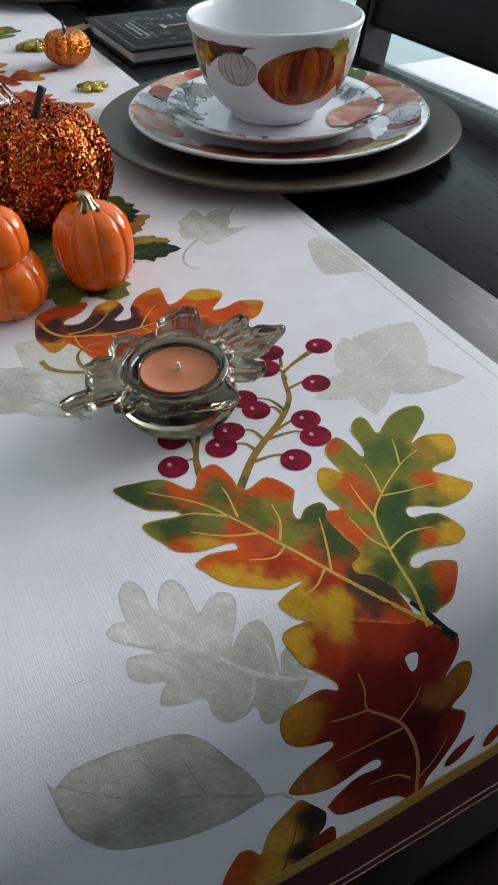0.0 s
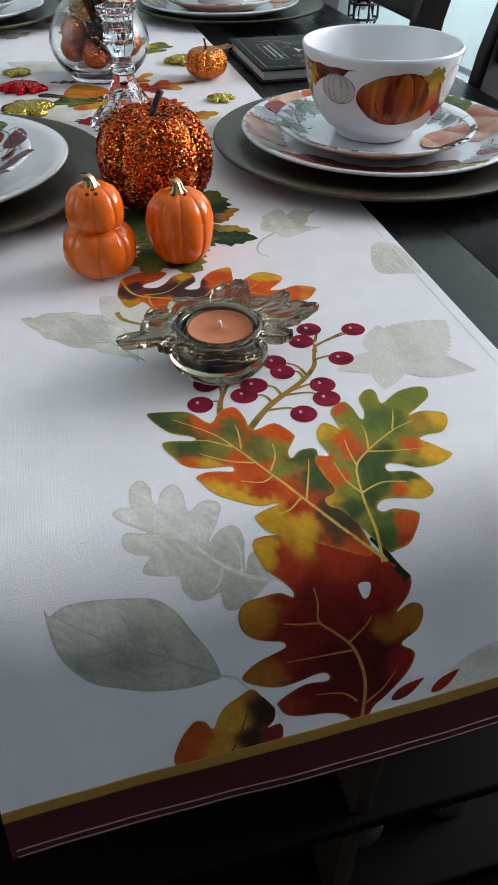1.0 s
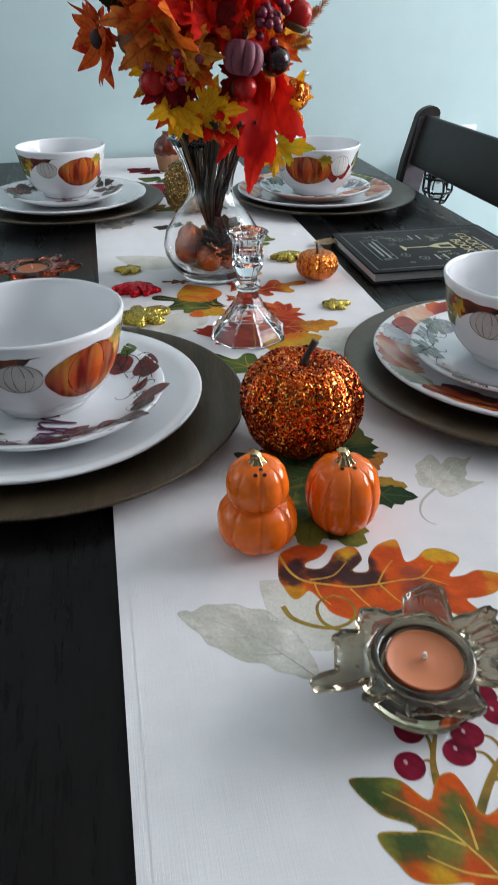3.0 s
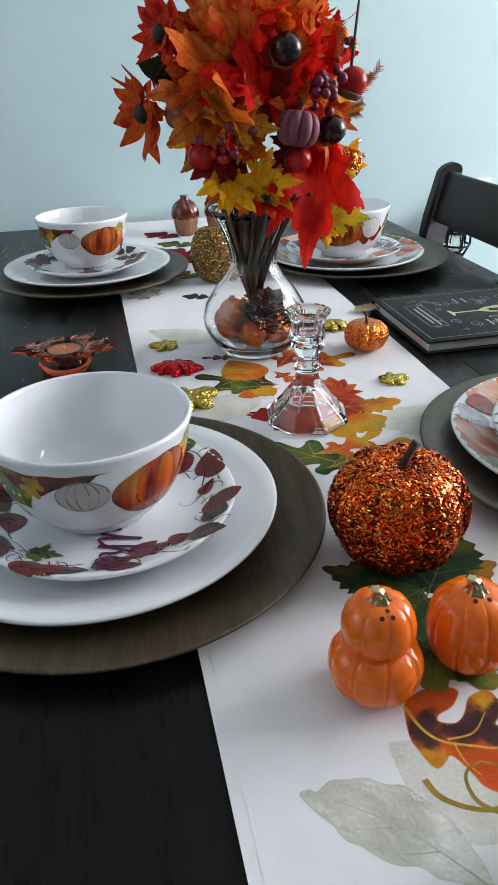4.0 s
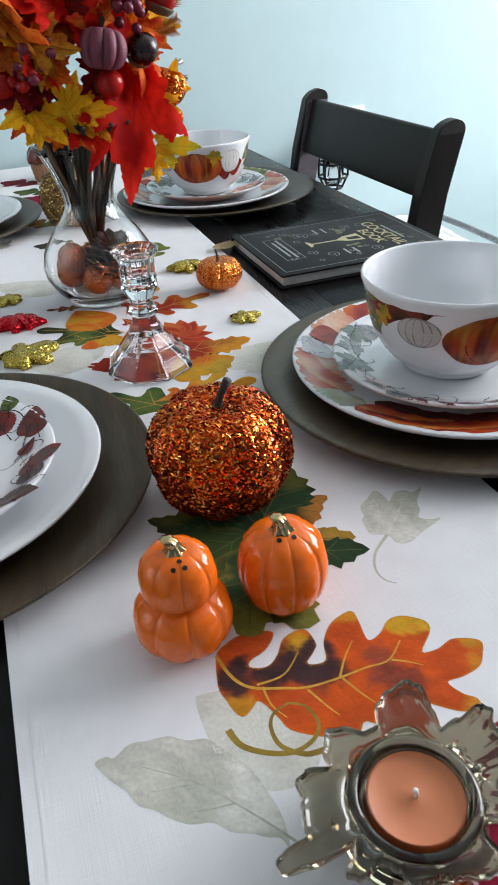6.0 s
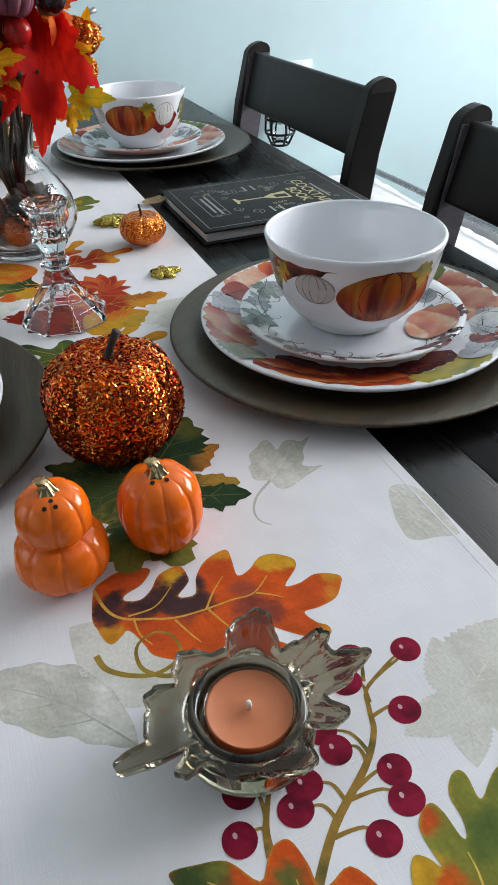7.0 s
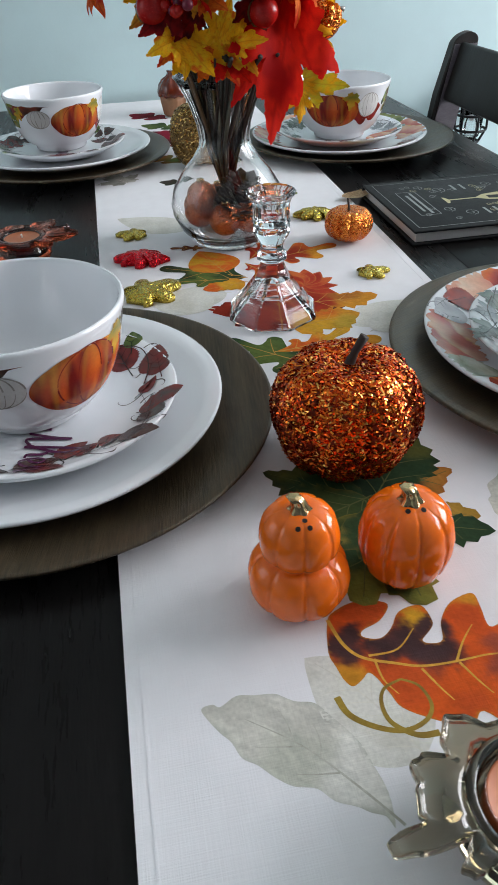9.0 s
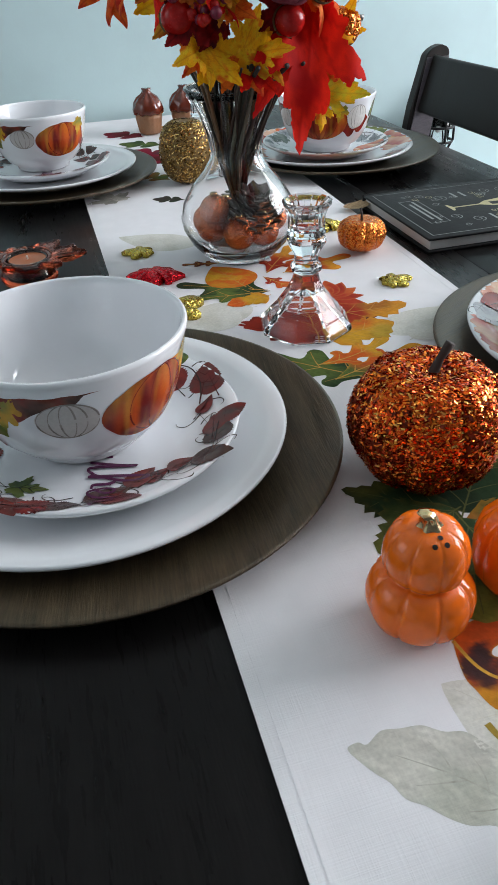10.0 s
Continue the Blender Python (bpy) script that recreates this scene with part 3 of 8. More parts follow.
def watercolour(base, tip, bend, ground, patches, rim, seed, rim_width=0.0026, wander=1.0):
    """Colours that run into one another: patches (x, y, reach, colour) in the leaf's own frame."""
    b, d = np.array(base, float), np.array(tip, float) - np.array(base, float)
    ll = float(d @ d)

    def colour(u, v, edge):
        q = np.array((u, v)) - b
        y, x = float(q @ d) / ll, float(q[0] * d[1] - q[1] * d[0]) / ll
        x -= bend * 4 * y * (1 - y)
        x += wander * (0.05 * noise.noise(Vector((u * 90, v * 90, seed))) + 0.025 * noise.noise(Vector((u * 320, v * 320, seed))))
        y += wander * (0.05 * noise.noise(Vector((u * 90, v * 90, seed + 5))) + 0.025 * noise.noise(Vector((u * 320, v * 320, seed + 5))))
        total, c = 0.25, np.array(ground) * 0.25
        for px, py, r, pc in patches:
            w = 17.0 * math.exp(-2.7 * ((x - px) ** 2 + (y - py) ** 2) / (r * r))
            total, c = total + w, c + w * np.array(pc)
        brush = 0.20 * noise.noise(Vector((x * 34, y * 7, seed + 2))) + 0.10 * noise.noise(Vector((x * 90, y * 20, seed + 6)))
        c = c / total * (1 + brush + 0.10 * noise.noise(Vector((u * 500, v * 500, seed))) + 0.14 * noise.noise(Vector((u * 110, v * 45, seed + 3))))
        return mix(rim, tuple(c), 0.3 + edge / rim_width + 0.7 * noise.noise(Vector((u * 70, v * 70, seed + 9)))) if rim else tuple(c)
    return colour


def painted_oak(base, tip, left, right, ground, patches, rim, seed, bend=0.0, vein=VEIN, tipw=0.07, deep=0.42, vein_width=0.0018):
    out = settle(oak_lobes(left, right, tipw, deep), base, tip, bend)
    leaf = printed("leaf_print", [out], on_runner, watercolour(base, tip, bend, ground, patches, rim, seed), runner, PRINT, 0.0019, next_lift())
    printed("vein_print", vein_outlines(base, tip, [(y, x) for x, y, w in left], [(y, x) for x, y, w in right], vein_width, bend), on_runner, plain(vein, 0.3, 300), leaf, PRINT, 0.0016, next_lift(0.00001))
    return leaf


def sketched(base, tip, left, right):
    """A leaf drawn freehand: the wandering edge of each side, left from base to tip, right from tip to base."""
    return settle(smooth_curve([(0, 0)] + left + right, 4), base, tip)


def in_leaf(base, tip, lines, width):
    """Ribs drawn in the leaf's own frame, the first one the thickest."""
    b, d = np.array(base, float), np.array(tip, float) - np.array(base, float)
    n = np.array((d[1], -d[0]))
    return [ribbon([b + d * y + n * x for x, y in smooth_curve(line, 6, False)], width * (1.0 if k == 0 else 0.7)) for k, line in enumerate(lines)]


def sketched_leaf(base, tip, left, right, ribs, ground, patches, rim, seed, vein=VEIN, vein_width=0.0018, rim_width=0.0022):
    leaf = printed("leaf_print", [sketched(base, tip, left, right)], on_runner, watercolour(base, tip, 0.0, ground, patches, rim, seed, rim_width, 0.75), runner, PRINT, 0.0016, next_lift())
    if ribs:
        printed("vein_print", in_leaf(base, tip, ribs, vein_width), on_runner, plain(vein, 0.3, 300), leaf, PRINT, 0.0016, next_lift(0.00001))
    return leaf


PALES = [PALE2, PALE, (0.64, 0.63, 0.57)]
PV = (0.62, 0.60, 0.53)
# added thin panel: grey stands for window light on the post's inner face
# pale shadow leaves
GREYLEAF = (0.47, 0.47, 0.40)
sketched_leaf((-0.022, -0.007), (-0.074, 0.059), [(-0.09, -0.01), (-0.21, 0.01), (-0.27, 0.04), (-0.28, 0.09), (-0.24, 0.16), (-0.3, 0.18), (-0.36, 0.24), (-0.36, 0.32), (-0.32, 0.39), (-0.38, 0.46), (-0.43, 0.54), (-0.4, 0.57), (-0.34, 0.58), (-0.38, 0.64), (-0.4, 0.71), (-0.37, 0.76), (-0.32, 0.77), (-0.25, 0.68), (-0.28, 0.81), (-0.29, 0.88), (-0.27, 0.93), (-0.21, 0.92), (-0.18, 0.88), (-0.14, 0.93), (-0.07, 0.99), (0, 1)],
              [(0.02, 0.96), (0, 0.89), (-0.06, 0.82), (-0.07, 0.77), (-0.01, 0.81), (0.06, 0.83), (0.11, 0.8), (0.09, 0.72), (0, 0.6), (0.08, 0.59), (0.14, 0.56), (0.15, 0.49), (0.08, 0.44), (-0.07, 0.39), (0, 0.39), (0.07, 0.37), (0.1, 0.32), (0.07, 0.25), (0.01, 0.2), (-0.06, 0.13), (0.01, 0.17), (0.06, 0.16), (0.07, 0.11), (0.02, 0.05)],
              [[(0.03, -0.04), (-0.06, 0.08), (-0.12, 0.25), (-0.14, 0.45), (-0.15, 0.62), (-0.15, 0.78)], [(-0.12, 0.25), (-0.2, 0.2), (-0.27, 0.2)], [(-0.14, 0.5), (-0.22, 0.62), (-0.28, 0.7)], [(-0.08, 0.14), (0.0, 0.22), (0.03, 0.28)]],
              PALE, [(-0.1, 0.2, 0.25, GREYLEAF), (-0.3, 0.5, 0.15, PALE2), (0.0, 0.5, 0.15, PALE), (-0.15, 0.85, 0.15, PALE)], (0.46, 0.46, 0.39), 1.0, (0.64, 0.62, 0.56), 0.0022)
sketched_leaf((-0.050, -0.054), (-0.124, 0.0), [(-0.05, 0.03), (-0.13, 0.12), (-0.21, 0.28), (-0.25, 0.43), (-0.27, 0.59), (-0.23, 0.73), (-0.16, 0.85), (-0.07, 0.94), (0, 1)], [(-0.02, 0.96), (0.05, 0.92), (0.13, 0.81), (0.21, 0.66), (0.26, 0.54), (0.25, 0.42), (0.18, 0.27), (0.1, 0.12)],
              [[(0, 0), (0.0, 0.35), (-0.02, 0.7), (-0.01, 0.95)], [(0.0, 0.3), (0.08, 0.4), (0.17, 0.5)], [(0.0, 0.5), (0.08, 0.58), (0.14, 0.68)], [(0.0, 0.3), (-0.09, 0.4), (-0.18, 0.52)], [(-0.01, 0.55), (-0.1, 0.64), (-0.17, 0.74)]],
              (0.42, 0.42, 0.35), [(0.1, 0.3, 0.2, (0.46, 0.45, 0.38)), (-0.1, 0.5, 0.2, (0.36, 0.36, 0.30)), (0.1, 0.8, 0.2, PALE2)], (0.34, 0.34, 0.28), 2.0, (0.34, 0.34, 0.28), 0.0013)
LEVEL[0], STEP[0] = 0.0, 0.000004
for k, (tip, wide) in enumerate((((0.0755, 0.0985), 0.34), ((0.055, 0.124), 0.32), ((0.098, 0.165), 0.36), ((0.136, 0.102), 0.30), ((0.144, 0.159), 0.40))):
    leaf_print(ovate_outline(wide, 0.8, 1), (0.090, 0.1275), tip, PALES, None, 3.0 + k, 0.0, PV, 4)
LEVEL[0], STEP[0] = 0.0, 0.0000007

leaf_print(ovate_outline(0.42), (-0.036, 0.187), (-0.074, 0.246), PALES, None, 4.5, 0.06, PV)
sketched_leaf((0.072, 0.314), (0.118, 0.348), [(-0.16, -0.07), (-0.29, 0.04), (-0.35, 0.1), (-0.36, 0.18), (-0.47, 0.31), (-0.46, 0.48), (-0.47, 0.59), (-0.44, 0.67), (-0.31, 0.62), (-0.22, 0.56), (-0.23, 0.74), (-0.16, 0.83), (-0.05, 0.85), (0, 1)], [(0.06, 0.72), (0.15, 0.58), (0.19, 0.45), (0.32, 0.49), (0.4, 0.57), (0.37, 0.43), (0.32, 0.25), (0.28, 0.06), (0.22, -0.04), (0.13, -0.06)],
              [[(0, 0), (-0.03, 0.3), (-0.08, 0.6)], [(0, 0.02), (-0.2, 0.25), (-0.32, 0.45)], [(0, 0.02), (0.15, 0.2), (0.3, 0.4)]], PALE, [(-0.3, 0.3, 0.3, PALE2), (0.0, 0.6, 0.3, GREYLEAF)], (0.52, 0.51, 0.45), 5.0, PV, 0.0012)
sketched_leaf((0.1555, 0.222), (0.141, 0.276), [(-0.22, 0.12), (-0.40, 0.20), (-0.47, 0.30), (-0.42, 0.45), (-0.33, 0.62), (-0.20, 0.80), (-0.10, 0.93), (0, 1)], [(0.10, 0.99), (0.20, 0.90), (0.24, 0.72), (0.17, 0.40), (0.06, 0.1)], [[(-0.1, 0.14), (-0.10, 0.5), (0.0, 0.9)], [(-0.1, 0.4), (-0.22, 0.5), (-0.3, 0.6)]], PALE, [(-0.2, 0.5, 0.3, PALE2)], (0.52, 0.52, 0.46), 6.0, PV, 0.0012)
leaf_print(ovate_outline(0.3), (-0.055, 0.855), (-0.135, 0.92), PALES, None, 7.0, 0, PV)
leaf_print(ovate_outline(0.3), (0.055, 0.575), (0.125, 0.61), PALES, None, 8.0, 0, PV)
leaf_print(ovate_outline(0.35), (-0.04, 0.67), (-0.115, 0.665), PALES, None, 9.0, 0, PV)
leaf_print(maple_outline(0.8), (-0.115, 1.07), (-0.145, 1.12), [PALE2, (0.25, 0.25, 0.22)], None, 9.5, 0, PV, 3)
leaf_print(ovate_outline(0.3), (0.06, -0.11), (0.135, -0.075), PALES, None, 10.0, 0, PV)
printed("stem_print", [ribbon(smooth_curve([(0.072, 0.314), (0.058, 0.303), (0.051, 0.291), (0.051, 0.281), (0.056, 0.275)], 5, False), 0.0022)], on_runner, plain(GREYLEAF), runner, PRINT, 0.01, next_lift())
printed("stem_print", [ribbon([(-0.050, -0.054), (-0.043, -0.057), (-0.037, -0.066)], 0.002)], on_runner, plain(PALE2), runner, PRINT, 0.01, next_lift())

LEVEL[0], STEP[0] = 0.00002, 0.000004
# twig with berries
TWIG = [[(-0.010, 0.083), (0.007, 0.101), (0.031, 0.118), (0.043, 0.131), (0.047, 0.142), (0.053, 0.153), (0.079, 0.162)], [(-0.022, 0.100), (-0.019, 0.112), (-0.010, 0.128)]]
BERRIES = [(0.081, 0.164), (0.053, 0.171), (0.044, 0.159), (0.062, 0.135), (0.021, 0.141), (0.023, 0.130), (0.042, 0.112), (0.040, 0.099), (0.003, 0.121), (-0.005, 0.113), (-0.024, 0.129), (-0.031, 0.111), (0.023, 0.089)]
joints = [(0.053, 0.153), (0.052, 0.156), (0.049, 0.145), (0.046, 0.138), (0.036, 0.123), (0.033, 0.120), (0.022, 0.111), (0.018, 0.108), (0.016, 0.108), (0.009, 0.102), (-0.018, 0.114), (-0.020, 0.107), (0.004, 0.097)]
twigs = [ribbon(smooth_curve(p, 5, False), 0.0042) for p in TWIG]
twigs += [ribbon(smooth_curve([j, (0.5 * (j[0] + b[0]) + 0.004, 0.5 * (j[1] + b[1]) + 0.003), b], 5, False), 0.0022) for j, b in zip(joints, BERRIES)]
printed("twig_print", twigs, on_runner, blotchy([STEMC, (0.35, 0.2, 0.04), (0.12, 0.1, 0.03)], None, 90), runner, PRINT, 0.01, next_lift())
for k, (u, s) in enumerate(BERRIES):
    ring = [(u + 0.0078 * math.cos(a) * (1 + 0.05 * math.sin(k)), s + 0.0074 * math.sin(a)) for a in np.linspace(0, 2 * math.pi, 25)[:-1]]
    berry = printed("berry_print", [ring], on_runner, blotchy([(0.10, 0.006, 0.018), CRIMSON, (0.27, 0.012, 0.04)], None, 110, k), runner, PRINT, 0.0025, next_lift())
    dot = [(u - 0.0012 + 0.0010 * math.cos(a), s + 0.0022 + 0.0014 * math.sin(a)) for a in np.linspace(0, 2 * math.pi, 9)[:-1]]
    printed("spot_print", [dot], on_runner, plain((0.58, 0.36, 0.40)), berry, PRINT, 0.01, next_lift())

# the near group of oak leaves
LEVEL[0] = 0.00002
FRESH = (0.045, 0.085, 0.026)
RUBY, CORE, EMBER, SUN = (0.36, 0.034, 0.012), (0.06, 0.006, 0.006), (0.52, 0.075, 0.014), (0.58, 0.32, 0.022)
sketched_leaf((-0.047, -0.112), (-0.036, -0.066), [(-0.3, -0.05), (-0.64, 0.0), (-0.65, 0.31), (-0.56, 0.55), (-0.5, 0.6), (-0.41, 0.58), (-0.32, 0.49), (-0.29, 0.65), (-0.24, 0.78), (-0.13, 0.89), (0, 1)], [(0.12, 0.91), (0.25, 0.79), (0.31, 0.71), (0.32, 0.57), (0.27, 0.47), (0.4, 0.52), (0.46, 0.36), (0.4, 0.1)],
              [[(-0.1, 0.0), (-0.02, 0.4), (0.02, 0.85)]], (0.36, 0.14, 0.02), [(-0.5, 0.3, 0.25, (0.40, 0.07, 0.015)), (-0.15, 0.6, 0.2, (0.46, 0.24, 0.03)), (0.2, 0.7, 0.2, (0.02, 0.016, 0.012)), (0.1, 0.35, 0.15, (0.03, 0.016, 0.012)), (0.35, 0.35, 0.15, (0.16, 0.02, 0.012)), (-0.2, 0.2, 0.2, (0.42, 0.20, 0.03))], None, 14.0, (0.10, 0.05, 0.02), 0.0012)
sketched_leaf((0.020, -0.108), (0.019, 0.009), [(-0.07, 0.09), (-0.15, 0.13), (-0.27, 0.15), (-0.34, 0.18), (-0.37, 0.24), (-0.37, 0.255), (-0.32, 0.29), (-0.24, 0.32), (-0.15, 0.31), (-0.14, 0.34), (-0.18, 0.36), (-0.29, 0.34), (-0.37, 0.34), (-0.46, 0.38), (-0.51, 0.43), (-0.45, 0.49), (-0.37, 0.52), (-0.32, 0.54), (-0.33, 0.57), (-0.39, 0.59), (-0.45, 0.62), (-0.49, 0.67), (-0.5, 0.74), (-0.47, 0.79), (-0.39, 0.80), (-0.32, 0.80), (-0.27, 0.77), (-0.27, 0.80), (-0.31, 0.85), (-0.37, 0.92), (-0.38, 1.03), (-0.15, 1.01), (0, 1)],
              [(0.12, 0.86), (0.21, 0.78), (0.24, 0.73), (0.22, 0.66), (0.17, 0.59), (0.23, 0.62), (0.28, 0.60), (0.29, 0.54), (0.26, 0.47), (0.19, 0.42), (0.24, 0.37), (0.25, 0.33), (0.21, 0.25), (0.11, 0.15), (0.05, 0.1)],
              [[(0.0, 0.06), (0.02, 0.26), (-0.02, 0.44), (-0.1, 0.55), (-0.17, 0.63), (-0.17, 0.72), (-0.18, 0.79)], [(-0.16, 0.62), (-0.26, 0.64), (-0.32, 0.66)], [(-0.03, 0.44), (-0.17, 0.45), (-0.32, 0.46)], [(-0.02, 0.16), (-0.08, 0.22), (-0.2, 0.25)], [(0.02, 0.14), (0.1, 0.2), (0.16, 0.28)], [(-0.05, 0.48), (0.03, 0.55), (0.06, 0.6)]],
              (0.20, 0.016, 0.008), [(0.0, 0.36, 0.2, CORE), (-0.15, 0.25, 0.15, (0.10, 0.008, 0.008)), (-0.1, 0.63, 0.15, (0.15, 0.012, 0.008)), (0.1, 0.7, 0.12, (0.22, 0.016, 0.010)), (0.0, 0.92, 0.12, RUBY), (-0.25, 0.92, 0.08, RUBY), (-0.36, 1.0, 0.06, SUN), (-0.36, 0.92, 0.04, SUN), (-0.2, 0.98, 0.07, SUN), (-0.46, 0.72, 0.09, (0.42, 0.18, 0.02)), (-0.44, 0.4, 0.09, (0.34, 0.12, 0.02)), (-0.33, 0.22, 0.08, (0.26, 0.03, 0.012)), (0.25, 0.56, 0.08, (0.32, 0.13, 0.015)), (0.14, 0.5, 0.07, (0.28, 0.09, 0.015)), (0.2, 0.32, 0.09, (0.22, 0.016, 0.010))], (0.34, 0.11, 0.015), 13.0, (0.42, 0.18, 0.05), 0.0020, 0.0014)
printed("leaf_print", [smooth_curve([(0.0203, -0.019), (0.0262, -0.0193), (0.0252, -0.0258), (0.0223, -0.0268)], 4)], on_runner, plain((0.75, 0.74, 0.75), 0.03), runner, PRINT, 0.0016, next_lift(0.00002))
sketched_leaf((0.0294, -0.0063), (-0.061, 0.1104), [(-0.07, 0.12), (-0.12, 0.22), (-0.16, 0.28), (-0.17, 0.33), (-0.16, 0.37), (-0.14, 0.37), (-0.11, 0.36), (-0.07, 0.34), (-0.08, 0.355), (-0.12, 0.39), (-0.16, 0.48), (-0.17, 0.54), (-0.16, 0.59), (-0.15, 0.63), (-0.11, 0.62), (-0.08, 0.59), (-0.05, 0.55), (-0.035, 0.56), (-0.04, 0.58), (-0.1, 0.64), (-0.13, 0.7), (-0.12, 0.76), (-0.11, 0.81), (-0.09, 0.84), (-0.06, 0.82), (-0.01, 0.76), (0, 0.78), (-0.03, 0.85), (-0.03, 0.9), (-0.02, 0.96), (0, 1)],
              [(0.05, 0.95), (0.1, 0.88), (0.1, 0.78), (0.16, 0.79), (0.2, 0.79), (0.23, 0.76), (0.2, 0.69), (0.17, 0.65), (0.18, 0.62), (0.25, 0.59), (0.24, 0.5), (0.21, 0.48), (0.15, 0.46), (0.13, 0.43), (0.18, 0.43), (0.22, 0.39), (0.16, 0.33), (0.09, 0.2), (0.05, 0.1)],
              [[(0.02, -0.05), (0.0, 0.15), (0.0, 0.3), (0.02, 0.43), (0.05, 0.61), (0.06, 0.73), (0.03, 0.9)], [(0.02, 0.43), (-0.03, 0.44), (-0.07, 0.50)], [(0.03, 0.52), (-0.02, 0.6), (-0.05, 0.7)], [(0.05, 0.63), (0.02, 0.72), (-0.01, 0.76)], [(0.06, 0.6), (0.12, 0.66), (0.15, 0.70)], [(0.03, 0.45), (0.1, 0.48), (0.15, 0.53)], [(0.0, 0.28), (0.1, 0.34), (0.16, 0.38)], [(0.0, 0.3), (-0.06, 0.3), (-0.1, 0.32)]],
              EMBER, [(0.0, 0.92, 0.09, FRESH), (0.06, 0.9, 0.05, OLIVE), (0.1, 0.83, 0.05, ORANGE), (-0.05, 0.75, 0.08, FRESH), (-0.1, 0.79, 0.05, OLIVE), (-0.12, 0.7, 0.05, ORANGE), (-0.08, 0.64, 0.04, SUN), (0.02, 0.66, 0.05, (0.16, 0.16, 0.035)), (0.12, 0.7, 0.05, GREEN), (0.2, 0.78, 0.06, ORANGE), (0.09, 0.56, 0.05, (0.13, 0.13, 0.03)), (0.22, 0.58, 0.06, ORANGE), (0.23, 0.5, 0.05, ORANGE), (0.15, 0.51, 0.05, OLIVE), (-0.03, 0.52, 0.06, EMBER), (-0.1, 0.58, 0.05, ORANGE), (-0.15, 0.53, 0.05, SUN), (-0.13, 0.43, 0.05, SUN), (-0.06, 0.42, 0.04, RUBY), (0.07, 0.42, 0.05, OLIVE), (0.17, 0.40, 0.06, FRESH), (0.1, 0.3, 0.06, FRESH), (-0.14, 0.33, 0.06, SUN), (-0.06, 0.29, 0.04, RUBY), (-0.1, 0.22, 0.05, SUN), (0.03, 0.15, 0.07, (0.05, 0.045, 0.025))], (0.46, 0.26, 0.03), 12.6, (0.60, 0.38, 0.08), 0.0018, 0.0016)
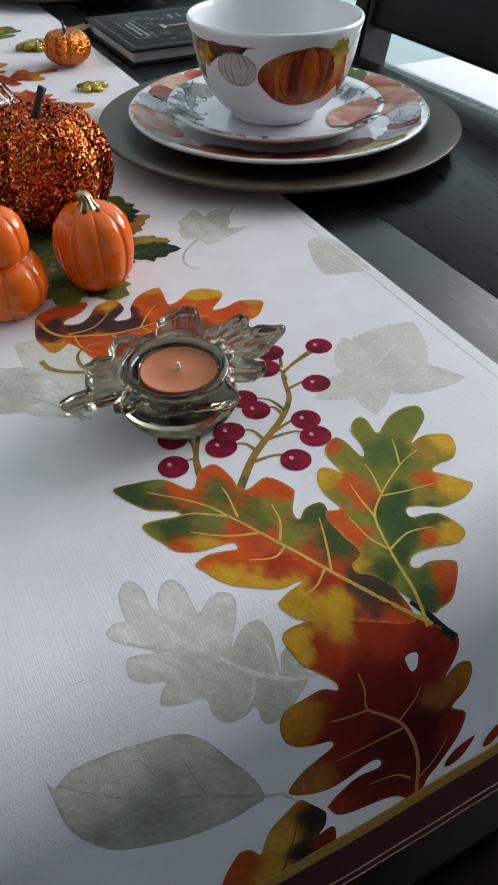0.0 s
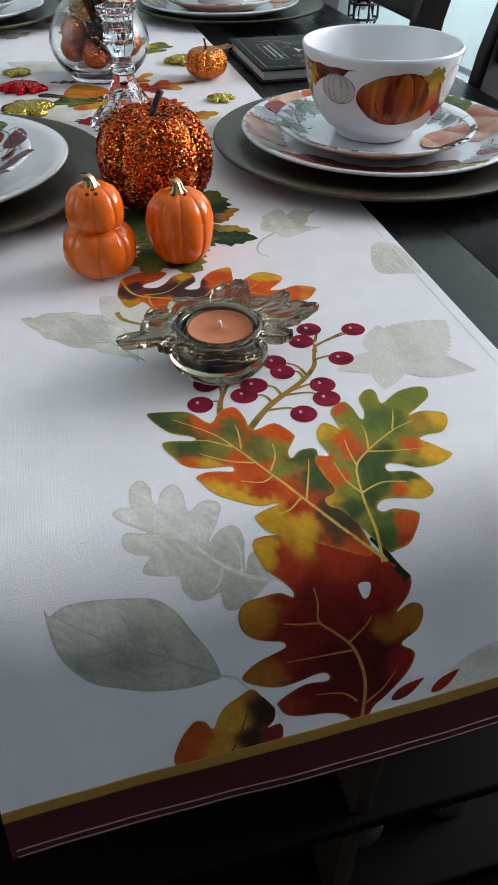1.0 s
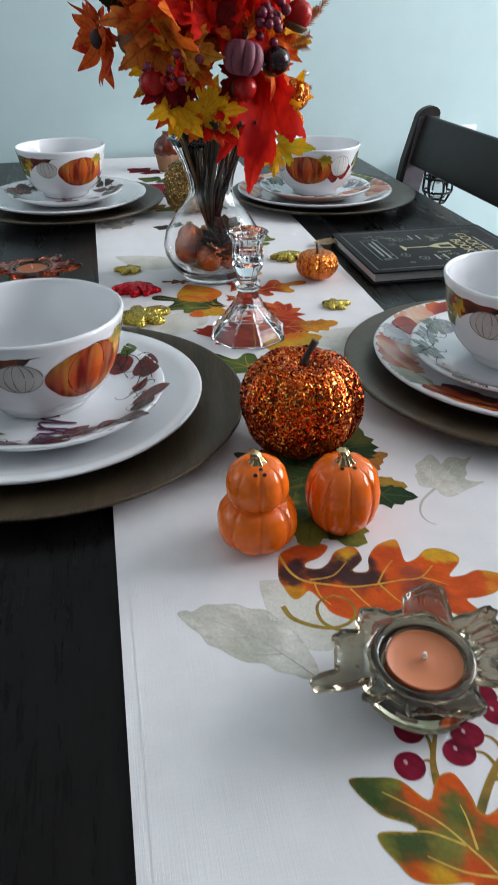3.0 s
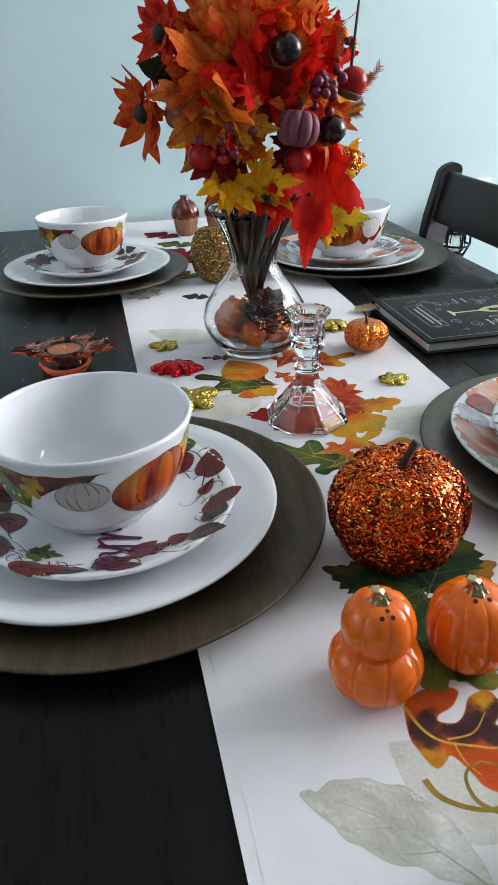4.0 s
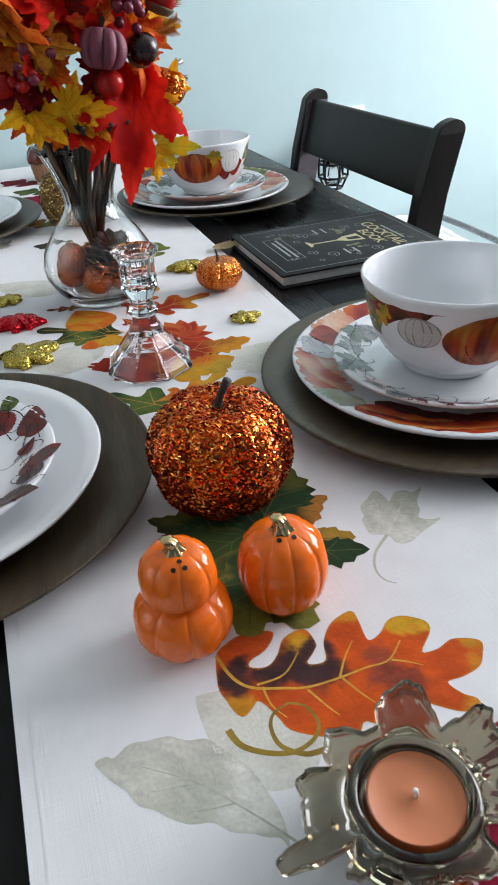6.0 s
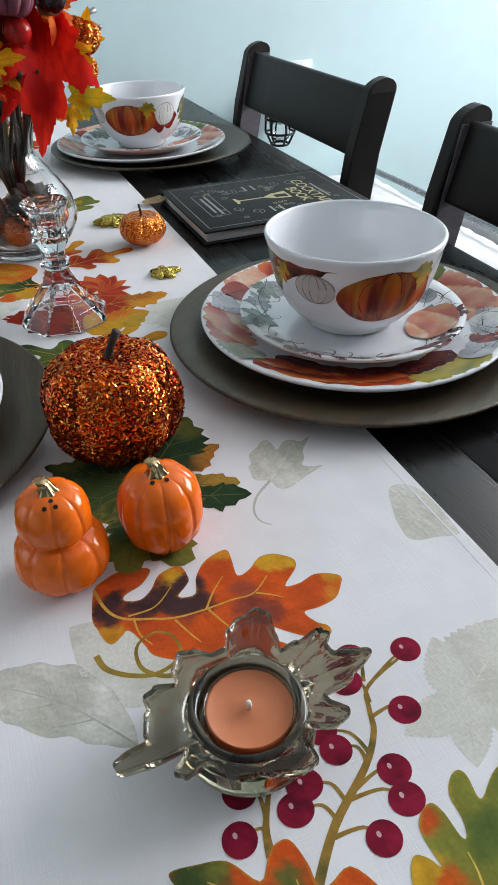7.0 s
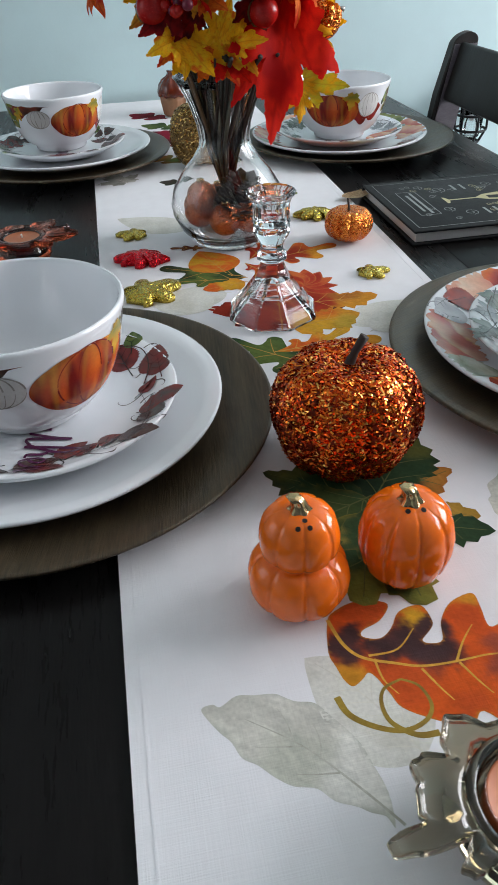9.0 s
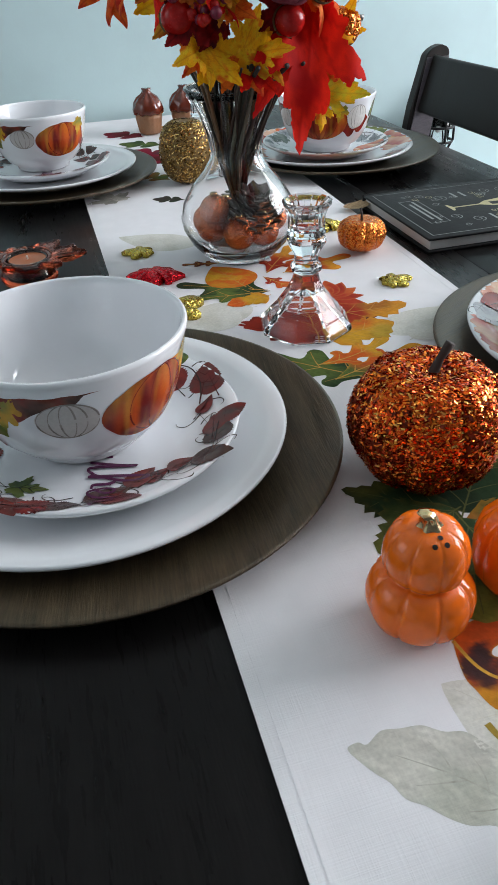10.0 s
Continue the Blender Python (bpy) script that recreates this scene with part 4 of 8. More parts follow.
sketched_leaf((0.037, -0.0055), (0.0987, 0.0938), [(-0.15, 0.06), (-0.23, 0.09), (-0.29, 0.09), (-0.31, 0.12), (-0.28, 0.17), (-0.34, 0.23), (-0.4, 0.31), (-0.4, 0.35), (-0.35, 0.37), (-0.41, 0.44), (-0.44, 0.51), (-0.43, 0.58), (-0.38, 0.58), (-0.34, 0.56), (-0.4, 0.65), (-0.41, 0.7), (-0.39, 0.75), (-0.36, 0.77), (-0.32, 0.74), (-0.27, 0.67), (-0.25, 0.67), (-0.26, 0.73), (-0.3, 0.81), (-0.29, 0.88), (-0.26, 0.91), (-0.23, 0.89), (-0.2, 0.82), (-0.18, 0.82), (-0.15, 0.89), (-0.12, 0.94), (-0.06, 0.99), (0, 1)],
              [(0.02, 0.93), (-0.01, 0.85), (-0.05, 0.76), (-0.01, 0.8), (0.04, 0.82), (0.11, 0.82), (0.13, 0.75), (0.11, 0.68), (0.05, 0.64), (0.02, 0.6), (0.08, 0.58), (0.13, 0.56), (0.17, 0.54), (0.14, 0.48), (0.09, 0.44), (0.03, 0.41), (-0.03, 0.41), (-0.09, 0.4), (-0.1, 0.37), (-0.08, 0.35), (-0.03, 0.37), (0.02, 0.38), (0.07, 0.36), (0.12, 0.32), (0.09, 0.27), (0.01, 0.24), (-0.06, 0.21), (-0.09, 0.18), (-0.09, 0.15), (-0.06, 0.15), (-0.02, 0.18), (0.07, 0.2), (0.09, 0.18), (0.09, 0.11), (0.08, 0.06), (0.04, 0.02)],
              [[(0.0, -0.05), (-0.07, 0.06), (-0.16, 0.18), (-0.22, 0.33), (-0.19, 0.46), (-0.11, 0.62), (-0.03, 0.72)], [(-0.19, 0.45), (-0.1, 0.48), (0.02, 0.53)], [(-0.17, 0.2), (-0.1, 0.28), (0.0, 0.32)], [(-0.22, 0.34), (-0.27, 0.42), (-0.31, 0.5)], [(-0.17, 0.2), (-0.25, 0.24), (-0.32, 0.33)], [(-0.19, 0.46), (-0.22, 0.56), (-0.25, 0.62)], [(-0.11, 0.63), (-0.12, 0.72), (-0.13, 0.78)]],
              OLIVE, [(-0.26, 0.85, 0.07, OLIVE), (-0.1, 0.9, 0.1, (0.17, 0.19, 0.035)), (-0.16, 0.7, 0.09, GREEN), (-0.39, 0.71, 0.04, EMBER), (-0.33, 0.63, 0.05, OLIVE), (-0.41, 0.53, 0.06, SUN), (-0.31, 0.50, 0.05, ORANGE), (-0.25, 0.43, 0.05, EMBER), (-0.38, 0.33, 0.05, EMBER), (-0.31, 0.25, 0.05, ORANGE), (-0.28, 0.12, 0.04, SUN), (-0.2, 0.1, 0.05, FRESH), (0.08, 0.77, 0.06, SUN), (0.0, 0.74, 0.06, (0.34, 0.20, 0.03)), (0.1, 0.54, 0.07, SUN), (0.0, 0.55, 0.05, ORANGE), (-0.02, 0.47, 0.06, (0.26, 0.19, 0.03)), (-0.12, 0.45, 0.06, FRESH), (-0.15, 0.37, 0.07, FRESH), (-0.12, 0.3, 0.06, FRESH), (0.0, 0.37, 0.04, FRESH), (0.07, 0.30, 0.06, SUN), (-0.02, 0.27, 0.04, ORANGE), (-0.12, 0.2, 0.05, FRESH), (-0.05, 0.12, 0.04, GREEN), (0.05, 0.15, 0.05, EMBER), (0.06, 0.07, 0.04, RUBY), (-0.02, 0.04, 0.05, FRESH)], (0.40, 0.28, 0.04), 11.0, (0.62, 0.42, 0.08), 0.0017, 0.0013)
printed("stem_print", [ribbon([(0.0455, -0.0215), (0.041, -0.015), (0.036, -0.006), (0.030, 0.002)], 0.0046)], on_runner, plain((0.015, 0.022, 0.014)), runner, PRINT, 0.01, next_lift())
for b, t in (((0.036, -0.094), (0.054, -0.084)), ((0.058, -0.095), (0.074, -0.084)), ((-0.004, -0.113), (0.012, -0.106))):
    leaf_print(ovate_outline(0.2), b, t, [(0.14, 0.016, 0.010), RED], None, 15.0)

LEVEL[0] = 0.00002
# orange oak leaf by the glass holder, with its tendril
sketched_leaf((-0.0567, 0.2659), (0.0746, 0.2205), [(-0.05, 0.03), (-0.09, 0.08), (-0.11, 0.14), (-0.1, 0.22), (-0.02, 0.19), (0.03, 0.13), (0.06, 0.13), (0.06, 0.19), (0.01, 0.23), (-0.07, 0.26), (-0.11, 0.34), (-0.04, 0.38), (0, 0.37), (0.05, 0.34), (0.06, 0.37), (0.04, 0.41), (-0.04, 0.41), (-0.12, 0.44), (-0.17, 0.49), (-0.19, 0.54), (-0.13, 0.56), (-0.04, 0.58), (-0.07, 0.63), (-0.13, 0.67), (-0.15, 0.72), (-0.14, 0.77), (-0.11, 0.82), (-0.06, 0.82), (0.03, 0.77), (0.02, 0.83), (-0.02, 0.89), (-0.02, 0.96), (0, 1)],
              [(0.05, 0.99), (0.11, 0.96), (0.15, 0.89), (0.17, 0.83), (0.22, 0.87), (0.24, 0.91), (0.27, 0.92), (0.29, 0.9), (0.29, 0.84), (0.26, 0.76), (0.23, 0.69), (0.29, 0.71), (0.33, 0.76), (0.36, 0.62), (0.31, 0.52), (0.35, 0.49), (0.37, 0.45), (0.36, 0.36), (0.33, 0.26), (0.28, 0.22), (0.23, 0.18), (0.21, 0.15), (0.24, 0.13), (0.27, 0.1), (0.25, 0.07), (0.2, 0.04), (0.14, 0.01)],
              [[(0, 0), (0.1, 0.06), (0.15, 0.13), (0.16, 0.24), (0.16, 0.33), (0.13, 0.44), (0.09, 0.55), (0.06, 0.64), (-0.03, 0.70)], [(0.14, 0.15), (0.1, 0.25), (0.0, 0.31)], [(0.13, 0.45), (0.04, 0.48), (-0.04, 0.52)], [(0.06, 0.65), (0.07, 0.7), (0.09, 0.76)], [(0.15, 0.17), (0.23, 0.2), (0.28, 0.25)], [(0.17, 0.33), (0.24, 0.39), (0.28, 0.43)], [(0.13, 0.46), (0.2, 0.52), (0.24, 0.56)]],
              ORANGE, [(-0.05, 0.1, 0.05, EMBER), (0.12, 0.06, 0.06, PLUMC), (0.05, 0.08, 0.04, PLUMC), (0.09, 0.2, 0.06, PLUMC), (0.05, 0.29, 0.07, PLUMC), (-0.02, 0.36, 0.05, PLUMC), (0.1, 0.33, 0.08, PLUMC), (0.09, 0.41, 0.06, PLUMC), (0.02, 0.40, 0.04, PLUMC), (-0.05, 0.3, 0.04, SUN), (-0.07, 0.18, 0.05, EMBER), (0.23, 0.08, 0.05, (0.56, 0.24, 0.02)), (0.22, 0.27, 0.08, EMBER), (0.29, 0.48, 0.05, EMBER), (0.2, 0.46, 0.04, ORANGE), (0.12, 0.62, 0.06, (0.24, 0.05, 0.03)), (0.16, 0.7, 0.05, (0.24, 0.05, 0.03)), (0.03, 0.6, 0.04, (0.30, 0.06, 0.03)), (-0.16, 0.51, 0.04, (0.56, 0.24, 0.02)), (-0.08, 0.52, 0.06, EMBER), (-0.13, 0.71, 0.05, SUN), (-0.1, 0.79, 0.04, SUN), (-0.01, 0.95, 0.05, (0.56, 0.24, 0.02)), (0.06, 0.87, 0.09, EMBER), (0.1, 0.95, 0.04, (0.56, 0.20, 0.02)), (0.2, 0.82, 0.07, EMBER), (0.27, 0.9, 0.04, (0.56, 0.22, 0.02))], (0.50, 0.20, 0.02), 16.0, (0.60, 0.33, 0.05), 0.0020, 0.0014)
curl = [(-0.065, 0.222), (-0.062, 0.212), (-0.052, 0.204), (-0.040, 0.200), (-0.029, 0.203), (-0.024, 0.210), (-0.026, 0.220), (-0.033, 0.225), (-0.042, 0.222), (-0.046, 0.215), (-0.045, 0.205), (-0.036, 0.197), (-0.026, 0.196)]
printed("tendril_print", [ribbon(smooth_curve(curl[:8], 5, False), 0.0034), ribbon(smooth_curve(curl[:6:-1], 5, False), 0.0032)], on_runner, blotchy([STEMC, (0.35, 0.24, 0.04)], None, 80), runner, PRINT, 0.01, next_lift())

# green leaf below the shakers and the sequin pumpkin
def toothed(base, tip, width, ground, patches, rim, seed, bend=0.0, vein=(0.10, 0.11, 0.035), teeth=13):
    """A lobed leaf with sharp teeth all round."""
    q = random.Random(seed)
    sides = []
    for side in (0, 1):
        pts = []
        for k in range(2 * teeth + 1):
            t = k / (2 * teeth)
            w = width * math.sin(math.pi * min(1, t ** 0.75)) ** 0.7 * (1 + 0.26 * math.sin(9.5 * t + seed + side))
            pts.append((w * (q.uniform(1.0, 1.24) if k % 2 else q.uniform(0.84, 0.96)), t + (q.uniform(-0.004, 0.03) if k % 2 else -q.uniform(0.0, 0.03))) if 0 < k < 2 * teeth else (0.0, t))
        sides.append(pts)
    shape = [np.array((-w, t)) for w, t in sides[0]] + [np.array((w, t)) for w, t in sides[1][-2:0:-1]]
    leaf = printed("leaf_print", [settle(shape, base, tip, bend)], on_runner, watercolour(base, tip, bend, ground, patches, rim, seed, 0.005), runner, PRINT, 0.0025, next_lift())
    lobes = [(0.3, width * 0.9), (0.5, width), (0.7, width * 0.8)]
    printed("vein_print", vein_outlines(base, tip, lobes, lobes, 0.0012, bend), on_runner, plain(vein), leaf, PRINT, 0.004, next_lift(0.00001))
    return leaf


LEVEL[0], STEP[0] = 0.0, 0.0000007
sketched_leaf((-0.059, 0.162), (-0.127, 0.229), [(0.02, 0.05), (0.0, 0.11), (-0.01, 0.17), (-0.04, 0.26), (-0.035, 0.35), (-0.08, 0.44), (-0.09, 0.53), (-0.085, 0.62), (-0.095, 0.70), (-0.06, 0.78), (-0.05, 0.85), (-0.03, 0.93), (0, 1)], [(0.05, 0.97), (0.06, 0.93), (0.15, 0.9), (0.2, 0.83), (0.26, 0.75), (0.27, 0.69), (0.28, 0.64), (0.32, 0.56), (0.3, 0.46), (0.28, 0.37), (0.25, 0.28), (0.21, 0.22), (0.12, 0.09)],
              [[(0.03, -0.03), (0.07, 0.2), (0.10, 0.5), (0.07, 0.8)], [(0.09, 0.4), (0.17, 0.45), (0.23, 0.53)], [(0.1, 0.55), (0.16, 0.62), (0.2, 0.7)], [(0.08, 0.3), (0.02, 0.38), (-0.03, 0.46)], [(0.1, 0.5), (0.03, 0.6), (-0.02, 0.68)]],
              PALE, [(0.1, 0.2, 0.15, PALE), (0.05, 0.5, 0.15, GREYLEAF), (0.2, 0.55, 0.12, PALE2), (0.05, 0.8, 0.15, PALE2)], (0.46, 0.46, 0.40), 4.0, (0.44, 0.43, 0.37), 0.0013, 0.0030)
LEVEL[0], STEP[0] = 0.00002, 0.000004
RUST = (0.36, 0.13, 0.02)
DEEP, MOSS = (0.016, 0.034, 0.016), (0.10, 0.105, 0.022)
toothed((0.004, 0.352), (0.0555, 0.366), 0.28, RUST, [(0, 0.3, 0.3, DEEP), (0.1, 0.8, 0.3, (0.40, 0.17, 0.03))], (0.30, 0.10, 0.02), 20.0, teeth=7)
toothed((-0.004, 0.348), (0.046, 0.408), 0.34, DEEP, [(0.2, 0.45, 0.2, DKGREEN), (-0.2, 0.6, 0.2, DEEP), (0.0, 0.9, 0.2, MOSS)], (0.06, 0.07, 0.02), 19.0, teeth=9)
toothed((-0.006, 0.342), (0.0535, 0.320), 0.26, RUST, [(-0.1, 0.35, 0.2, MOSS), (-0.15, 0.8, 0.25, (0.34, 0.20, 0.03))], (0.28, 0.16, 0.02), 18.0, teeth=8)
toothed((-0.004, 0.330), (0.0562, 0.3065), 0.22, DEEP, [(0.1, 0.6, 0.3, DKGREEN)], None, 18.6, teeth=8)
toothed((-0.008, 0.352), (-0.064, 0.391), 0.26, DEEP, [(0, 0.3, 0.3, DKGREEN), (0.2, 0.8, 0.2, MOSS)], (0.07, 0.07, 0.02), 20.5, teeth=9)
toothed((-0.006, 0.352), (-0.066, 0.332), 0.42, DKGREEN, [(0, 0.5, 0.3, (0.05, 0.075, 0.022)), (0.1, 0.9, 0.2, MOSS)], (0.10, 0.09, 0.02), 21.5, teeth=9)
toothed((-0.010, 0.340), (-0.036, 0.2705), 0.30, MOSS, [(0, 0.4, 0.25, DKGREEN), (-0.1, 0.9, 0.2, OLIVE)], (0.24, 0.18, 0.03), 17.5, teeth=9)
toothed((-0.008, 0.345), (-0.004, 0.2640), 0.30, MOSS, [(0, 0.3, 0.3, DKGREEN), (0.2, 0.7, 0.2, (0.05, 0.075, 0.02)), (-0.2, 0.85, 0.2, OLIVE)], (0.20, 0.15, 0.03), 17.0, teeth=9)

LEVEL[0] = 0.00002
# the middle group, round the candlestick
LEAFY = [(0.28, 0.28, 0.09), (0.30, 0.62, 0.09)]
NARROW = [(0.2, 0.3, 0.07), (0.2, 0.62, 0.07)]
BLAZE, AMBER, BRICK = (0.58, 0.10, 0.014), (0.56, 0.24, 0.02), (0.30, 0.024, 0.012)


def mid_leaf(base, tip, lobes, ground, patches, rim, seed, bend=0.0, deep=0.42):
    painted_oak(base, tip, lobes, lobes, ground, patches, rim, seed, bend, VEIN, 0.09, deep, 0.0014)


leaf_print(maple_outline(0.9), (-0.004, 0.590), (0.012, 0.690), [MAROONC, BRICK, (0.33, 0.03, 0.012)], None, 21.0, 0, VEIN, 4)
mid_leaf((0.005, 0.515), (-0.058, 0.575), LEAFY, DKGREEN, [(0, 0.5, 0.25, GREEN), (0.2, 0.3, 0.15, DKGREEN)], None, 22.0)
mid_leaf((-0.012, 0.520), (0.072, 0.548), NARROW, GREEN, [(-0.1, 0.5, 0.2, BLAZE), (0.1, 0.6, 0.2, DKGREEN), (0, 0.9, 0.2, AMBER)], YELLOW, 23.0)
mid_leaf((-0.016, 0.545), (0.052, 0.575), NARROW, AMBER, [(0, 0.3, 0.2, BLAZE), (0.1, 0.8, 0.2, YELLOW)], (0.5, 0.2, 0.02), 23.5, 0.1)
toothed((0.008, 0.635), (0.098, 0.628), 0.24, BLAZE, [(0, 0.3, 0.2, BRICK), (0.1, 0.8, 0.25, AMBER), (-0.1, 0.7, 0.2, (0.30, 0.10, 0.02))], AMBER, 24.0, 0.05, VEIN, 8)
toothed((0.002, 0.585), (0.070, 0.596), 0.34, AMBER, [(0, 0.4, 0.25, YELLOW), (0.2, 0.7, 0.2, (0.40, 0.26, 0.03)), (-0.2, 0.5, 0.2, BLAZE)], (0.4, 0.2, 0.02), 25.0, 0.0, VEIN, 8)
for k in range(9):
    a = radians(-40 + 28 * k)
    c = (0.036, 0.668)
    leaf_print(ovate_outline(0.30), c, (c[0] + 0.034 * math.cos(a), c[1] + 0.040 * math.sin(a)), [BRICK, (0.40, 0.04, 0.016), (0.52, 0.12, 0.03)], (0.55, 0.2, 0.05), 26.0 + k, 0.05, None, rim_width=0.003)
mid_leaf((0.018, 0.742), (0.098, 0.765), LEAFY, BLAZE, [(0, 0.3, 0.2, BRICK), (0.2, 0.7, 0.2, AMBER)], (0.5, 0.2, 0.03), 27.0)
mid_leaf((0.0, 0.75), (0.048, 0.815), NARROW, BLAZE, [(0, 0.2, 0.2, BRICK), (0, 0.8, 0.2, AMBER)], None, 28.0)
mid_leaf((-0.008, 0.735), (0.014, 0.690), NARROW, BRICK, [(0, 0.6, 0.2, BLAZE)], None, 28.5)
mid_leaf((-0.020, 0.705), (-0.098, 0.748), LEAFY, DKGREEN, [(0.1, 0.5, 0.2, GREEN), (-0.1, 0.8, 0.2, (0.03, 0.04, 0.016))], None, 29.0, 0.0, 0.36)
mid_leaf((-0.018, 0.700), (-0.092, 0.708), NARROW, DKGREEN, [(0, 0.6, 0.2, GREEN)], None, 29.5)
leaf_print(ovate_outline(0.48), (-0.034, 0.720), (-0.052, 0.782), [AMBER, BLAZE, YELLOW], (0.5, 0.12, 0.02), 30.0, 0, VEIN)
toothed((-0.018, 0.690), (-0.062, 0.682), 0.30, AMBER, [(0, 0.4, 0.2, YELLOW), (0, 0.8, 0.2, BLAZE)], None, 31.0, 0.0, VEIN, 6)
mid_leaf((-0.045, 0.790), (-0.082, 0.800), NARROW, (0.24, 0.06, 0.02), [(0, 0.6, 0.3, (0.14, 0.03, 0.014))], None, 32.0)
leaf_print(ovate_outline(0.40), (-0.060, 0.640), (-0.118, 0.690), PALES, None, 33.0, 0.0, PV)
leaf_print(ovate_outline(0.34), (0.070, 0.560), (0.128, 0.590), PALES, None, 34.0, 0.0, PV)
LEVEL[0] = 0.00002
# the far group
for k, (b, t, c) in enumerate((((0.06, 0.92), (0.09, 0.985), [OLIVE, GREEN, YELLOW]), ((0.02, 1.00), (0.06, 1.05), [DKGREEN, PLUMC]), ((-0.03, 1.04), (-0.07, 1.06), [DKGREEN, PLUMC]), ((0.0, 1.25), (-0.06, 1.30), [PLUMC, MAROONC, CRIMSON]), ((0.0, 1.30), (-0.075, 1.36), [PLUMC, CRIMSON]), ((0.04, 1.28), (0.09, 1.34), [RED, ORANGE]), ((0.0, 1.38), (-0.07, 1.42), [DKGREEN, GREEN]), ((0.02, 1.40), (0.09, 1.45), [CRIMSON, RED]), ((-0.02, 1.46), (-0.085, 1.52), [CRIMSON, MAROONC]), ((0.03, 1.48), (0.06, 1.55), [ORANGE, YELLOW]), ((-0.03, 1.15), (-0.07, 1.20), [GREEN, (0.35, 0.12, 0.03)]))):
    oak_print(b, t, [(0.35, 0.3, 0.1), (0.65, 0.35, 0.12)], [(0.35, 0.3, 0.1), (0.65, 0.35, 0.12)], c, None, 40 + k, 0, 0.12, veins=False)


# ---- place settings ----
def lerp_profile(profile, h):
    for (r0, h0), (r1, h1) in zip(profile, profile[1:]):
        if h0 <= h <= h1:
            return r0 + (r1 - r0) * (h - h0) / (h1 - h0 + 1e-9)
    return profile[-1][0]


def charger_bm():
    top = [(0, 0.0045), (0.108, 0.0045), (0.116, 0.006), (0.13, 0.0100), (0.150, 0.0150), (0.1596, 0.0172), (0.1618, 0.0170), (0.1622, 0.0158)]
    low = [(0.1606, 0.0136), (0.15, 0.0108), (0.13, 0.0060), (0.114, 0.0015), (0.106, 0.0), (0, 0.0)]
    return lathe(top + low, 96)


def plate_profile(r, foot, rim):
    """A coupe plate of radius r whose rim stands rim above its foot."""
    top = [(0, 0.006), (r * 0.62, 0.006), (r * 0.70, 0.008), (r * 0.78, rim * 0.5), (r * 0.90, rim * 0.82), (r * 0.985, rim), (r, rim - 0.001)]
    low = [(r * 0.995, rim - 0.003), (r * 0.9, rim * 0.82 - 0.004), (r * 0.78, rim * 0.5 - 0.004), (r * 0.66, 0.003), (foot + 0.004, 0.002), (foot, 0.0), (foot - 0.003, 0.0), (foot - 0.006, 0.002), (0, 0.002)]
    return top, low


BOWL_OUT = [(0.036, 0.0), (0.039, 0.002), (0.040, 0.006), (0.050, 0.012), (0.058, 0.021), (0.0645, 0.033), (0.0690, 0.046), (0.0716, 0.058), (0.0731, 0.0660), (0.0744, 0.0695), (0.0756, 0.0735)]


def bowl_bm():
    inner = [(0.0716, 0.0735), (0.0702, 0.066), (0.0685, 0.055), (0.0645, 0.040), (0.0575, 0.026), (0.047, 0.015), (0.03, 0.009), (0, 0.0075)]
    return lathe([(0, 0.003), (0.033, 0.003), (0.034, 0.0)] + BOWL_OUT + [(0.0756, 0.0750), (0.0750, 0.0761), (0.0740, 0.0767), (0.0729, 0.0764), (0.0721, 0.0753)] + inner, 72)


def on_bowl(turn):
    def place(a, h, lift):
        r, ang = lerp_profile(BOWL_OUT, h) + lift, a / 0.066 + turn
        return Vector((r * math.cos(ang), r * math.sin(ang), h))
    return place


def squash_shape(cx, cy, w, h, lobes=5):
    """A ribbed pumpkin's outline."""
    pts = []
    for k in range(48):
        a = 2 * math.pi * k / 48
        rr = 1 + 0.05 * abs(math.sin(a * lobes / 2 + 0.4)) - 0.10 * max(0, math.sin(a)) ** 8
        pts.append((cx + w * rr * math.cos(a), cy + h * rr * math.sin(a)))
    return pts


def ring_lines(cx, cy, w, h, width, ribs=2):
    """Pencil lines of a pumpkin: its outline and the ribs within."""
    out = []
    for f in (1.0, 0.62, 0.25)[:ribs + 1]:
        pts = [(cx + w * f * math.cos(a), cy + h * math.sin(a)) for a in np.linspace(0.1, 2 * math.pi - 0.1, 40)]
        half = len(pts) // 2
        out += [ribbon(pts[:half + 1], width), ribbon(pts[half:], width)]
    return out


def pumpkin_paint(cx, cy, w, h):
    """Orange-red watercolour with yellow streaks that run from stem to foot."""
    def colour(u, v, edge):
        x, y = (u - cx) / w, (v - cy) / h
        rib = math.sin(9 * x / max(0.25, math.sqrt(max(0.05, 1 - y * y))) + 0.6)
        c = mix((0.15, 0.009, 0.007), (0.58, 0.085, 0.012), 0.46 + 0.30 * x + 0.35 * rib + 0.9 * noise.noise(Vector((u * 130, v * 35, 1))))
        return mix(c, (0.68, 0.33, 0.035), max(0, 0.7 * rib * (0.2 + y) * (0.45 + x)) + 0.8 * max(0, noise.noise(Vector((u * 170, v * 26, 5))) - 0.05))
    return colour


